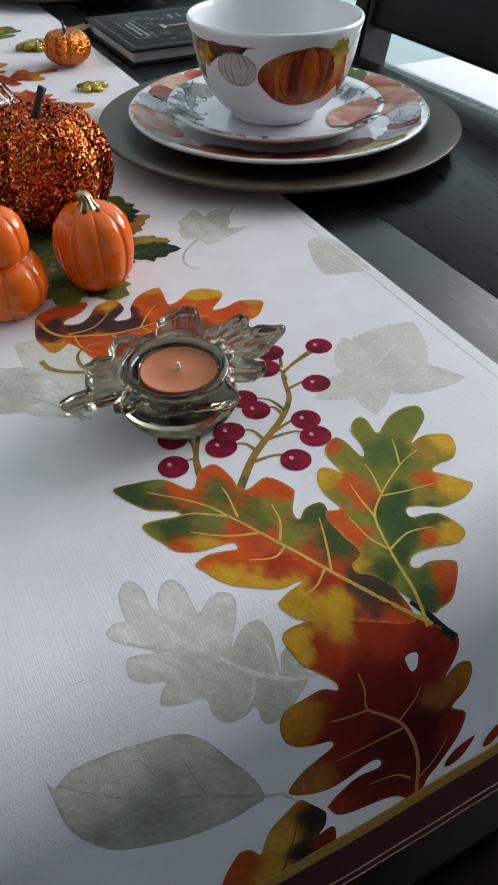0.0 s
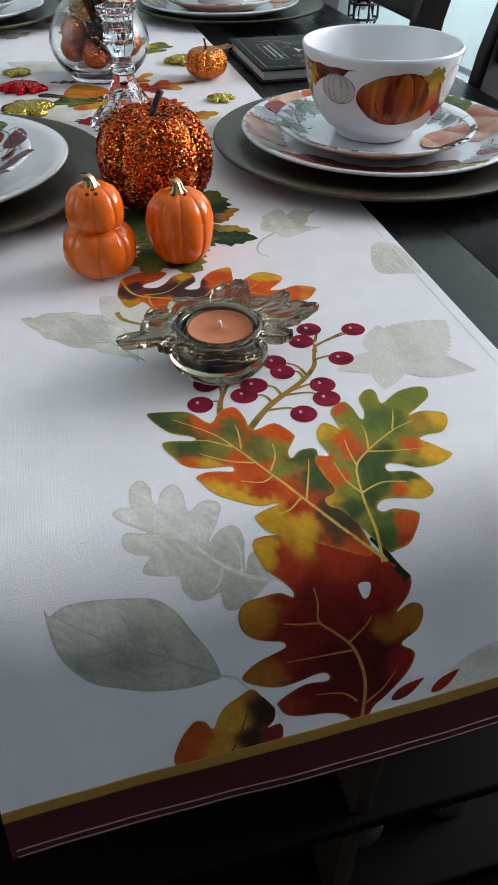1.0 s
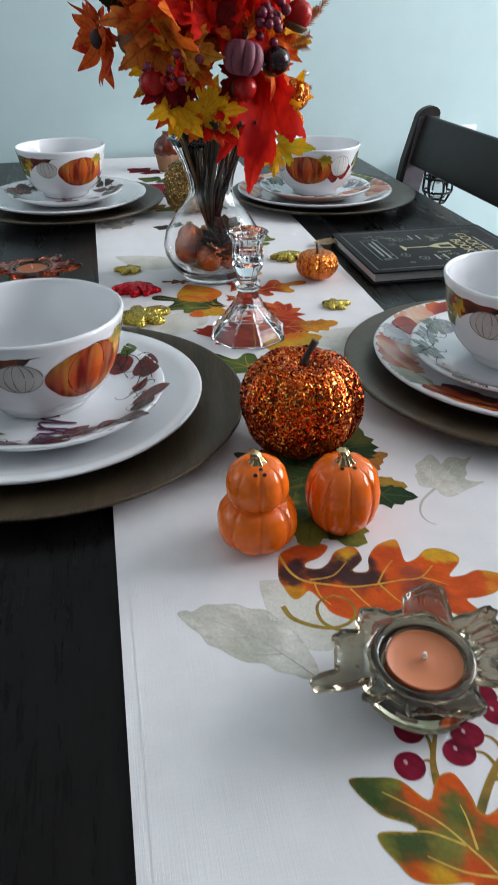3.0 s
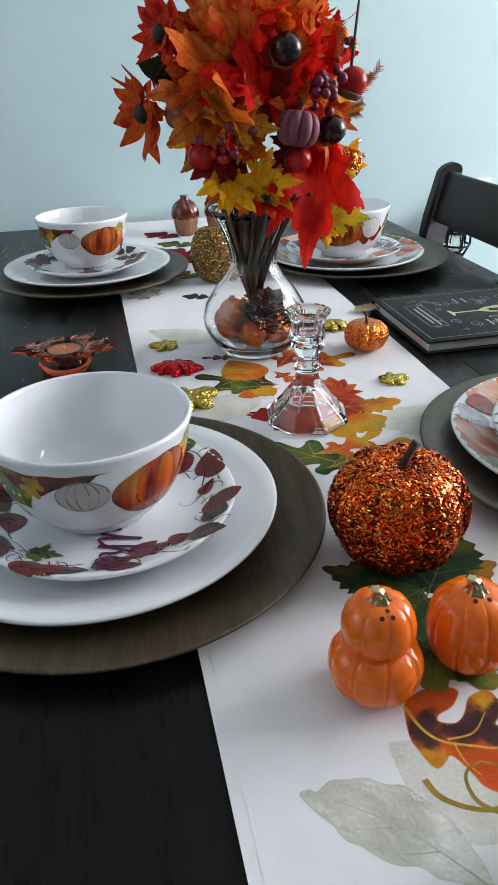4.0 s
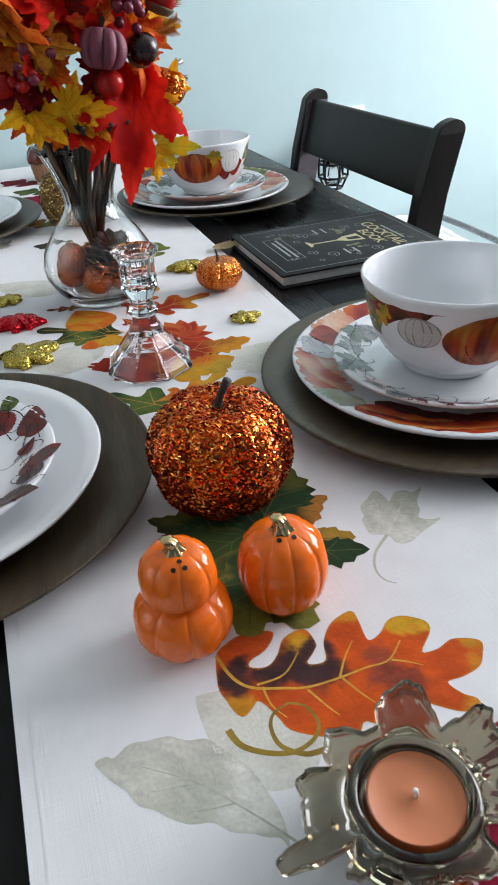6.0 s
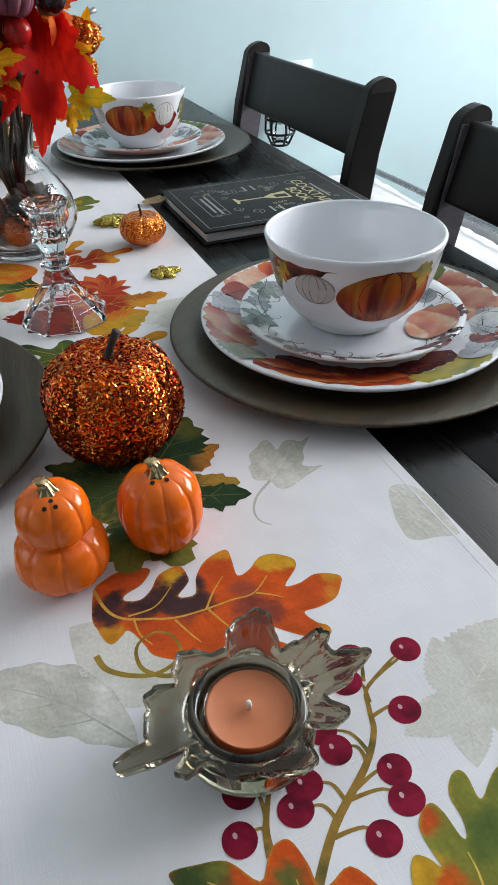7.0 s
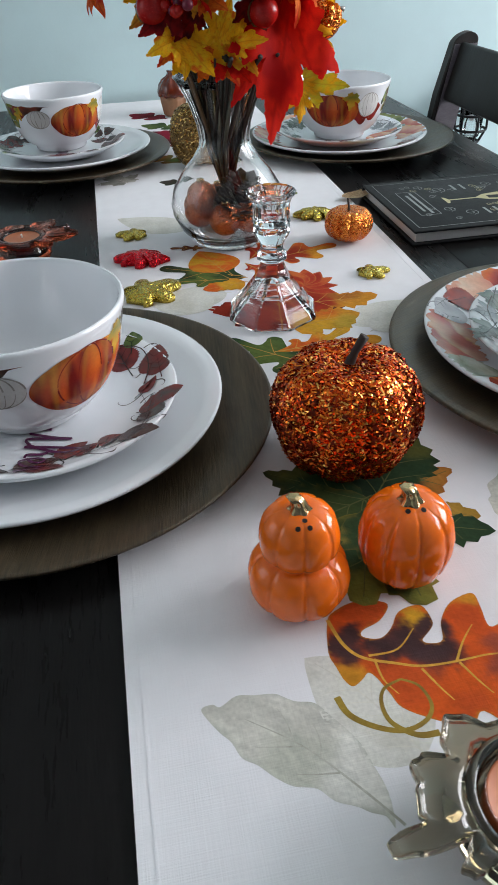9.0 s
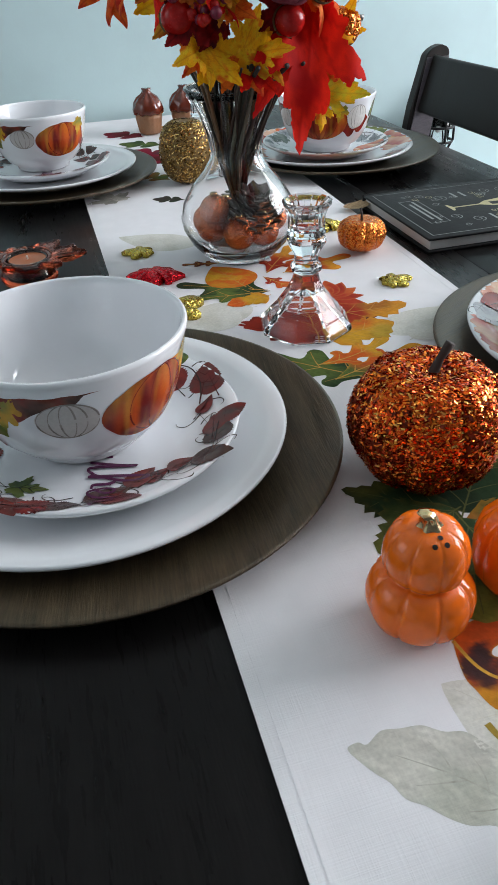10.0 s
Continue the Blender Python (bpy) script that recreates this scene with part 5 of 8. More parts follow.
def decorate_bowl(bowl, turn):
    place = on_bowl(turn)
    top = 0.0672
    for shift in (0.0, math.pi * 0.066):
        at = lambda d: d * 0.066 * math.pi / 180 + shift
        # dark leaf patch, behind the drawn pumpkin
        printed("leaf_motif", [settle(oak_outline([(0.3, 0.5, 0.25), (0.65, 0.5, 0.3)], [(0.3, 0.5, 0.25), (0.65, 0.5, 0.3)]), (at(-50), top - 0.001), (at(-34), 0.036))], place, blotchy([DKGREEN, OLIVE, GREEN, (0.3, 0.16, 0.04)], None, 60, 3), bowl, GLAZE_PRINT, 0.006, 0.00012)
        printed("leaf_motif", [smooth_curve([(at(-46), top), (at(-43), 0.058), (at(-37), 0.053), (at(-30), 0.056), (at(-24), 0.050), (at(-15), 0.056), (at(-6), 0.060), (at(4), 0.061), (at(9), 0.066), (at(13), top)], 4)], place, blotchy([MAROONC, (0.22, 0.03, 0.02), (0.16, 0.05, 0.03), (0.05, 0.02, 0.015)], None, 60, 5), bowl, GLAZE_PRINT, 0.003, 0.00016)
        printed("leaf_motif", [settle(oak_lobes([(0.3, 0.35, 0.1), (0.3, 0.7, 0.1)], [(0.3, 0.35, 0.1), (0.3, 0.7, 0.1)], 0.12), (at(-22), top - 0.001), (at(-33), 0.045))], place, blotchy([OLIVE, YELLOW, (0.35, 0.12, 0.02)], None, 80, 8), bowl, GLAZE_PRINT, 0.003, 0.00019)
        # pencil-drawn pumpkin on a white ground
        printed("pumpkin_motif", [squash_shape(at(0), 0.050, 0.0165, 0.0120)], place, plain((0.55, 0.52, 0.50), 0.12), bowl, GLAZE_PRINT, 0.006, 0.00022)
        printed("pencil_line", ring_lines(at(0), 0.050, 0.0165, 0.0120, 0.0011), place, plain((0.27, 0.24, 0.22), 0.6, 300), bowl, GLAZE_PRINT, 0.02, 0.00030)
        # large painted pumpkin with its leaf
        cx, cy, w, h = at(50), 0.0450, 0.0385, 0.0218
        printed("pumpkin_motif", [squash_shape(cx, cy, w, h)], place, pumpkin_paint(cx, cy, w, h), bowl, GLAZE_PRINT, 0.0014, 0.00026)
        printed("rib_line", ring_lines(cx, cy, w * 0.98, h * 0.98, 0.0011)[2:], place, plain((0.16, 0.010, 0.006), 0.4, 200), bowl, GLAZE_PRINT, 0.02, 0.00030)
        printed("leaf_motif", [settle(maple_outline(0.8), (at(76), top), (at(72), 0.046))], place, blotchy([OLIVE, YELLOW, (0.7, 0.45, 0.06)], None, 70, 2), bowl, GLAZE_PRINT, 0.004, 0.00034)
        # white pumpkin over red leaves
        printed("leaf_motif", [settle(oak_outline([(0.3, 0.3, 0.15), (0.7, 0.3, 0.2)], [(0.3, 0.3, 0.15), (0.7, 0.3, 0.2)]), (at(78), 0.036), (at(120), 0.046))], place, blotchy([MAROONC, RED, CRIMSON], None, 60, 9), bowl, GLAZE_PRINT, 0.005, 0.00020)
        printed("pumpkin_motif", [squash_shape(at(98), 0.051, 0.0165, 0.0155)], place, plain((0.76, 0.75, 0.73), 0.05), bowl, GLAZE_PRINT, 0.006, 0.00038)
        printed("pencil_line", ring_lines(at(98), 0.051, 0.0165, 0.0155, 0.0009), place, plain((0.35, 0.33, 0.30)), bowl, GLAZE_PRINT, 0.02, 0.00044)


def on_plate(top, z_add=0.0):
    def place(x, y, lift):
        r = math.hypot(x, y)
        for (r0, z0), (r1, z1) in zip(top, top[1:]):
            if r0 <= r <= r1:
                return Vector((x, y, z0 + (z1 - z0) * (r - r0) / (r1 - r0 + 1e-9) + lift))
        return Vector((x, y, top[-2][1] + lift))
    return place


def leaf_ring(plate, place, r_mid, size, count, seed, colours, spread=0.012, plainer=0.7, arc=(0, 360)):
    rng = random.Random(seed)
    for k in range(count):
        a = radians(arc[0] + (arc[1] - arc[0]) * (k + 0.5 + rng.uniform(-0.3, 0.3)) / count)
        r = r_mid + rng.uniform(-spread, spread)
        d = a + rng.uniform(0.6, 2.4)
        b = np.array((r * math.cos(a), r * math.sin(a)))
        ln = size * rng.uniform(0.7, 1.25)
        tip = b + ln * np.array((math.cos(d), math.sin(d)))
        if np.hypot(*tip) > r_mid + spread + size * 0.45:
            tip *= (r_mid + spread + size * 0.45) / np.hypot(*tip)
        shape = ovate_outline(rng.uniform(0.34, 0.46), 0.7, teeth=rng.random() < 0.6) if rng.random() < plainer else maple_outline(0.8)
        cols = rng.choice(colours)
        leaf = printed("leaf_motif", [settle(shape, b, tip, rng.uniform(-0.08, 0.08))], place, blotchy(cols, None, 110, seed + k), plate, GLAZE_PRINT, 0.003, 0.0002 + 0.00002 * k)
        dark = tuple(0.45 * c for c in cols[0])
        at = lambda x, y: b + (tip - b) * y + np.array(((tip - b)[1], -(tip - b)[0])) * x
        lines = [ribbon([b - (tip - b) * 0.35, b, b + (tip - b) * 0.9], 0.0009)]
        for s in (-1, 1):
            for y in (0.25, 0.5):
                lines.append(ribbon([at(0, y), at(s * 0.14, y + 0.12), at(s * 0.26, y + 0.22)], 0.0006))
        printed("stalk_motif", lines, place, plain(dark), leaf, GLAZE_PRINT, 0.02, 0.0008)


def curls(plate, place, r_mid, spread, count, seed, arc=(0, 360)):
    """Branching dark stems with curled tendrils round the rim."""
    q = random.Random(seed)
    lines = []
    for k in range(count):
        a, r = radians(arc[0] + (arc[1] - arc[0]) * k / count) + q.uniform(-0.1, 0.1), r_mid + q.uniform(-spread, spread)
        turn, way, wide = q.uniform(0, 6.28), q.choice((-1, 1)), q.uniform(0.005, 0.009)
        p = np.array((r * math.cos(a), r * math.sin(a)))
        pts = [p]
        for i in range(16):
            turn += way * (0.02 + 0.022 * i)
            step = wide * 0.30 * (1 - 0.045 * i)
            p = p + step * np.array((math.cos(turn), math.sin(turn)))
            pts.append(p * min(1, (r_mid + spread + 0.008) / np.hypot(*p)))
        lines.append(ribbon(pts, 0.0010))
    printed("tendril_motif", lines, place, plain((0.05, 0.025, 0.02)), plate, GLAZE_PRINT, 0.02, 0.00018)


AUTUMN = [[(0.07, 0.012, 0.012), (0.17, 0.022, 0.020), (0.26, 0.03, 0.022)], [(0.06, 0.014, 0.014), (0.10, 0.07, 0.06)], [(0.20, 0.022, 0.018), (0.09, 0.04, 0.035)], [DKGREEN, GREEN, (0.14, 0.16, 0.03)]]
GREYS = [[(0.10, 0.14, 0.12), (0.24, 0.28, 0.25)], [(0.20, 0.23, 0.25), (0.38, 0.40, 0.42)], [(0.10, 0.010, 0.012), (0.2, 0.02, 0.02)], [(0.05, 0.02, 0.02), (0.13, 0.03, 0.03)]]


LETTERS = {
    "g": ([(0, 0.5), (0.5, 1), (0.1, 0.9), (0, 0.4), (0.3, 0), (0.7, 0.5), (0.7, 1), (0.7, -0.8), (0.4, -1.2), (0.1, -0.9), (0.6, -0.2), (1.0, 0.2)], 1.0),
    "a": ([(0.6, 0.9), (0.2, 0.9), (0, 0.4), (0.3, 0), (0.65, 0.5), (0.7, 1), (0.7, 0.2), (1.0, 0.1)], 1.0),
    "t": ([(0, 0.1), (0.3, 1.2), (0.4, 1.9), (0.35, 0.3), (0.5, 0), (0.8, 0.2)], 0.8),
    "h": ([(0, 0.1), (0.5, 1.2), (0.6, 2.1), (0.35, 2.3), (0.22, 1.4), (0.15, 0), (0.3, 0.8), (0.55, 1), (0.7, 0.7), (0.7, 0.2), (0.95, 0.1)], 0.95),
    "e": ([(0, 0.2), (0.4, 0.5), (0.5, 0.85), (0.25, 1), (0.05, 0.6), (0.2, 0.05), (0.5, 0), (0.8, 0.3)], 0.8),
    "r": ([(0, 0.3), (0.2, 1), (0.3, 0.85), (0.6, 0.9), (0.55, 0.4), (0.7, 0.1), (1, 0.2)], 0.9),
}


def script_word(plate, text, size, m, colour, place):
    """A handwritten word, one looping stroke a letter, its last letter ending at the origin."""
    x = -sum(LETTERS[c][1] for c in text)
    verts, faces = [], []
    for c in text:
        pts, wide = LETTERS[c]
        line = smooth_curve([(x + p[0] + 0.12 * p[1], p[1]) for p in pts], 8, False)
        for k, p in enumerate(line):
            d = line[min(k + 1, len(line) - 1)] - line[max(k - 1, 0)]
            n = np.array((-d[1], d[0])) / (np.hypot(*d) + 1e-9) * (0.050 + 0.035 * abs(d[1]) / (np.hypot(*d) + 1e-9))
            for q in (p + n, p - n):
                w = m @ Vector((q[0] * size, q[1] * size, 0))
                verts.append(place(w.x, w.y, 0.0007 + 0.0000004 * len(verts)))
            if k:
                faces.append((len(verts) - 4, len(verts) - 3, len(verts) - 1, len(verts) - 2))
        x += wide
    me = bpy.data.meshes.new("lettering")
    me.from_pydata(verts, [], faces)
    return mesh_part("lettering", me, colour, plate, "flowing plum lettering", smooth=False)


LAVENDER = [(0.30, 0.31, 0.33), (0.48, 0.48, 0.51)]
FLESH = [(0.14, 0.012, 0.010), (0.30, 0.022, 0.012), (0.50, 0.08, 0.015), (0.58, 0.22, 0.03)]
DUSTY = [(0.34, 0.05, 0.04), (0.44, 0.12, 0.09), (0.56, 0.30, 0.20), (0.60, 0.42, 0.28)]
DINNER = [(198, 300, 0.080, 0.104, [(0.07, 0.008, 0.008), MAROONC, (0.20, 0.02, 0.012)]), (198, 266, 0.094, 0.127, FLESH), (262, 298, 0.104, 0.132, [OLIVE, (0.42, 0.34, 0.05), GREEN]), (333, 378, 0.090, 0.132, DUSTY), (148, 186, 0.094, 0.132, DUSTY), (183, 200, 0.104, 0.133, [(0.42, 0.46, 0.38), (0.30, 0.36, 0.26)]), (16, 52, 0.100, 0.132, [OLIVE, GREEN, (0.30, 0.30, 0.10)]), (50, 112, 0.092, 0.131, FLESH), (108, 132, 0.100, 0.132, [(0.44, 0.12, 0.09), (0.56, 0.30, 0.20), (0.60, 0.46, 0.34)])]


def sector(a0, a1, r0, r1, seed):
    """A wavering patch of the rim, rounded at its ends."""
    n = 26
    wave = lambda k: 0.10 * math.sin(1.3 * k + seed) + 0.06 * math.sin(2.9 * k + 2 * seed)
    outer, inner = [], []
    for k in range(n + 1):
        f = k / n
        full = min(1, 3.2 * math.sin(math.pi * f) ** 0.7 + 0.12)
        a, mid, half = radians(a0 + (a1 - a0) * f), (r0 + r1) / 2, (r1 - r0) / 2 * full
        outer.append((min(0.1335, mid + half * (1 + wave(k))) * math.cos(a), min(0.1335, mid + half * (1 + wave(k))) * math.sin(a)))
        inner.append(((mid - half * (1 + wave(k + 9))) * math.cos(a), (mid - half * (1 + wave(k + 9))) * math.sin(a)))
    return outer + inner[::-1]


def banded(a0, a1, r0, r1, cols, seed):
    """Lobes of a painted pumpkin or leaf that sweep slantwise along the rim, each with a pale brushed edge."""
    lobes = 2.2 if len(cols) > 3 else 1.0

    def colour(x, y, edge):
        a = math.degrees(math.atan2(y, x)) % 360
        a = a + 360 if a < a0 - 20 else a
        f = (math.hypot(x, y) - r0) / (r1 - r0) + 0.06 * noise.noise(Vector((x * 45, y * 45, seed)))
        sweep = lobes * (0.62 * f + 0.75 * (a - a0) / (a1 - a0)) + 0.05 * noise.noise(Vector((x * 160, y * 160, seed)))
        inside = sweep % 1.0
        c = palette(cols, 0.15 + 0.7 * inside + 0.4 * noise.noise(Vector((x * 60, y * 60, seed + 4))))
        c = mix((0.66, 0.45, 0.12), c, min(1.0, 0.35 + min(inside, 1 - inside) / 0.07)) if lobes > 2 else c
        return tuple(v * (1 + 0.18 * noise.noise(Vector((x * 300, y * 300, seed)))) for v in c)
    return colour


PLUM_INK = surface("plum_ink", (0.09, 0.014, 0.06), 0.2)


def place_setting(under, plate, small, cup, patterned, spin, seed, turn=0):
    """A charger, two plates and a bowl, stacked a little off centre: the places of their four centres."""
    group = "place settings on the table"
    ch = thing("charger_plate", pose(*under, RUN_Z + 0.0004, 0, 0, spin), "round bronze-brown wood-grain charger plate lying on the table", "charger plate", group)
    part("disc", charger_bm(), CHARGER, ch)
    z = RUN_Z + 0.0004 + 0.0044
    top, low = plate_profile(0.135, 0.075, 0.0205)
    name = "white dinner plate printed with pumpkins and autumn leaves" if patterned else "plain white glazed dinner plate on a charger"
    dinner = thing("dinner_plate", pose(*plate, z, 0, 0, turn), name, "plate", group)
    part("dish", lathe(top + low, 96), CHINA, dinner)
    if patterned:
        place = on_plate(top)
        for k, (a0, a1, r0, r1, cols) in enumerate(DINNER):
            printed("pumpkin_motif" if len(cols) > 3 else "leaf_motif", [sector(a0 - turn, a1 - turn, r0, r1, k + seed)], place, banded(a0, a1, r0, r1, cols, k + seed), dinner, GLAZE_PRINT, 0.0035, 0.0002 + 0.00003 * k)
        for k, (a, c) in enumerate(((306, LAVENDER), (314, [MAROONC, RED]), (322, LAVENDER), (330, [(0.66, 0.66, 0.66), (0.5, 0.5, 0.52)]), (298, LAVENDER), (192, [(0.40, 0.44, 0.36), (0.25, 0.3, 0.2)]), (145, LAVENDER), (130, [MAROONC, RED]))):
            b, t = radians(a - turn - 5), radians(a - turn + 7)
            printed("leaf_motif", [settle(ovate_outline(0.5, teeth=k % 2), (0.106 * math.cos(b), 0.106 * math.sin(b)), (0.127 * math.cos(t), 0.127 * math.sin(t)))], place, blotchy(c, None, 90, k), dinner, GLAZE_PRINT, 0.004, 0.0006 + 0.00003 * k)
        for arc, count in (((298, 336), 7), ((128, 150), 3)):
            leaf_ring(dinner, place, 0.114, 0.017, count, seed, [[MAROONC, RED], [(0.06, 0.01, 0.01), MAROONC], LAVENDER], 0.010, arc=arc)
            curls(dinner, place, 0.116, 0.010, 2 * count, seed, arc)
    z += 0.0062
    top, low = plate_profile(0.097, 0.056, 0.0195)
    salad = thing("salad_plate", pose(*small, z + 0.0004, 0, 0, turn), "white salad plate with printed autumn leaves" + ("" if patterned else " and plum script"), "plate", group)
    part("dish", lathe(top + low, 80), CHINA, salad)
    place = on_plate(top)
    if patterned:
        leaf_ring(salad, place, 0.078, 0.026, 15, seed + 1, GREYS[:2], 0.012, 0.7, (-30, 215))
        leaf_ring(salad, place, 0.087, 0.018, 12, seed + 4, GREYS[2:], 0.003, 0.6, (205, 330))
    else:
        leaf_ring(salad, place, 0.080, 0.026, 34, seed + 1, AUTUMN, 0.011, 0.95)
    curls(salad, place, 0.080, 0.011, 44, seed + 2)
    vine = [ribbon(smooth_curve([((0.080 + 0.009 * math.sin(5 * a + seed)) * math.cos(a), (0.080 + 0.009 * math.sin(5 * a + seed)) * math.sin(a)) for a in np.linspace(a0, a0 + 1.9, 9)], 4, False), 0.0010) for a0 in (0.1, 2.2, 4.3)]
    for v in vine:
        printed("vine_motif", [v], place, plain((0.05, 0.025, 0.02)), salad, GLAZE_PRINT, 0.02, 0.0004)
    if patterned:
        for a in (322, 80):
            ca, sa = math.cos(radians(a - turn)), math.sin(radians(a - turn))
            out = [(0.07 * ca + p[0] * -sa + p[1] * ca, 0.07 * sa + p[0] * ca + p[1] * sa) for p in squash_shape(0, 0, 0.030, 0.022)]
            printed("pumpkin_motif", [out], place, banded(a - 30, a + 30, 0.048, 0.092, [(0.30, 0.03, 0.02), (0.45, 0.10, 0.05), (0.6, 0.28, 0.14), (0.66, 0.5, 0.38)], a), salad, GLAZE_PRINT, 0.002, 0.0010)
            printed("pencil_line", [ribbon([(p[0], p[1]) for p in out[k:k + 9]], 0.001) for k in range(0, 40, 9)], place, plain((0.3, 0.2, 0.15)), salad, GLAZE_PRINT, 0.02, 0.0011)
    else:
        script_word(salad, "gather", 0.0155, pose(-0.012, -0.086, 0.0, 0, 0, -95), PLUM_INK, place)
    bowl = thing("soup_bowl", pose(*cup, z + 0.0068, 0, 0, 0) @ Matrix.Diagonal((0.985, 0.985, 1.04, 1)), "white glazed soup bowl banded with painted pumpkins", "bowl", group)
    part("basin", bowl_bm(), CHINA, bowl)
    decorate_bowl(bowl, radians(spin))
    return bowl


place_setting((0.2216, 0.4677), (0.2243, 0.4745), (0.2190, 0.4712), (0.2192, 0.4742), True, 215, 3)
place_setting((-0.2033, 0.4765), (-0.2112, 0.4825), (-0.2050, 0.4775), (-0.2104, 0.4815), False, 264, 5)
place_setting((0.2400, 1.1700), (0.2230, 1.1672), (0.2230, 1.1660), (0.2224, 1.1641), True, 192, 7)
place_setting((-0.2015, 1.2055), (-0.2030, 1.2155), (-0.2036, 1.2220), (-0.2045, 1.2350), False, 250, 9)

# ---- ceramics and decorations on the runner ----
def ribbed(count, depth, power=1.0):
    def shape(a, r, z):
        gap = abs((a * count / (2 * math.pi)) % 1.0 - 0.5) * 2
        return r * (1 - depth * (0.5 * math.exp(-((1 - gap) / 0.10) ** 2) + 0.5 * (1 - math.sin(math.pi * (1 - gap) / 2)) ** power)), z
    return shape


def stem_piece(height, r, lean):
    """A short fluted stalk that flares at its foot and bends over at its cut end."""
    line = [(0, 0, -0.001), (0, 0, height * 0.12), (0.06 * lean, 0, height * 0.40), (0.35 * lean, 0, height * 0.72), (lean, 0, height * 0.96), (1.25 * lean, 0, height)]
    wide = [1.75, 1.55, 1.0, 0.86, 0.88, 0.50]
    bm = bmesh.new()
    rings = []
    for (x, y, z), w in zip(line, wide):
        flute = 0.14 if w > 1 else 0.09
        rings.append([bm.verts.new((x + r * w * (1 + flute * math.cos(6 * a)) * math.cos(a), y + r * w * (1 + flute * math.cos(6 * a)) * math.sin(a), z)) for a in (2 * math.pi * k / 36 for k in range(36))])
    for p, q in zip(rings, rings[1:]):
        for k in range(36):
            bm.faces.new((p[k], p[(k + 1) % 36], q[(k + 1) % 36], q[k]))
    bm.faces.new(rings[-1])
    bm.faces.new(rings[0][::-1])
    for e in bm.edges:
        if len(e.link_faces) == 2 and min(len(f.verts) for f in e.link_faces) != max(len(f.verts) for f in e.link_faces):
            e.smooth = False
    return bm


def dot_holes(parent, places, r=0.0015):
    for p, n in places:
        bm = bmesh.new()
        bmesh.ops.create_circle(bm, cap_ends=True, segments=12, radius=r)
        ob = part("pour_hole", bm, HOLE, parent)
        ob.matrix_basis = Matrix.Translation(Vector(p)) @ Vector(n).to_track_quat("Z", "Y").to_matrix().to_4x4()


gourd = thing("gourd_salt_shaker", pose(-0.0675, 0.2835, RUN_Z + 0.0006, 0, 0, -95) @ Matrix.Diagonal((0.94, 0.94, 0.92, 1)), "glossy orange two-tiered gourd salt shaker with gold stem", "salt shaker", "pumpkin salt and pepper shakers")
prof = [(0, 0), (0.014, 0.0), (0.0200, 0.0025), (0.0255, 0.009), (0.0280, 0.016), (0.0280, 0.023), (0.0264, 0.0295), (0.0232, 0.0342), (0.0186, 0.0372), (0.0155, 0.0380), (0.0184, 0.0388), (0.0208, 0.0420), (0.0216, 0.0475), (0.0212, 0.0535), (0.0194, 0.0600), (0.0160, 0.0648), (0.0112, 0.0676), (0.006, 0.0680), (0, 0.0665)]
part("body", lathe(prof, 144, ribbed(8, 0.075, 1.1)), ORANGE_GLAZE, gourd)
st = part("stem", stem_piece(0.0105, 0.0043, 0.0030), GOLD, gourd, "bright gold stem")
st.matrix_basis = pose(0, 0, 0.0658, 0, 0, -100)
dot_holes(gourd, [((0.0136, 0.0030, 0.06645), (0.6, 0.1, 0.9)), ((0.0136, -0.0030, 0.06645), (0.6, -0.1, 0.9)), ((0.0098, 0.0010, 0.0682), (0.2, 0.05, 1.0))], 0.0014)

pump = thing("pumpkin_pepper_shaker", pose(-0.0080, 0.2900, RUN_Z + 0.0006, 0, 0, -95) @ Matrix.Diagonal((0.95, 0.95, 0.94, 1)), "glossy orange pumpkin pepper shaker with gold stem", "pepper shaker", "pumpkin salt and pepper shakers")
prof = [(0, 0), (0.013, 0.0), (0.0185, 0.003), (0.0236, 0.011), (0.0262, 0.023), (0.0262, 0.033), (0.0238, 0.043), (0.0180, 0.0505), (0.010, 0.0538), (0.004, 0.0532), (0, 0.052)]
part("body", lathe(prof, 160, ribbed(9, 0.085, 1.1)), ORANGE_GLAZE, pump)
st = part("stem", stem_piece(0.0115, 0.0046, 0.0026), GOLD, pump, "bright gold stem")
st.matrix_basis = pose(0, 0, 0.0515, 0, 0, -110)
dot_holes(pump, [((0.0092, 0.0042, 0.0541), (0.35, 0.1, 0.95)), ((0.0092, -0.0042, 0.0541), (0.35, -0.1, 0.95))], 0.0015)


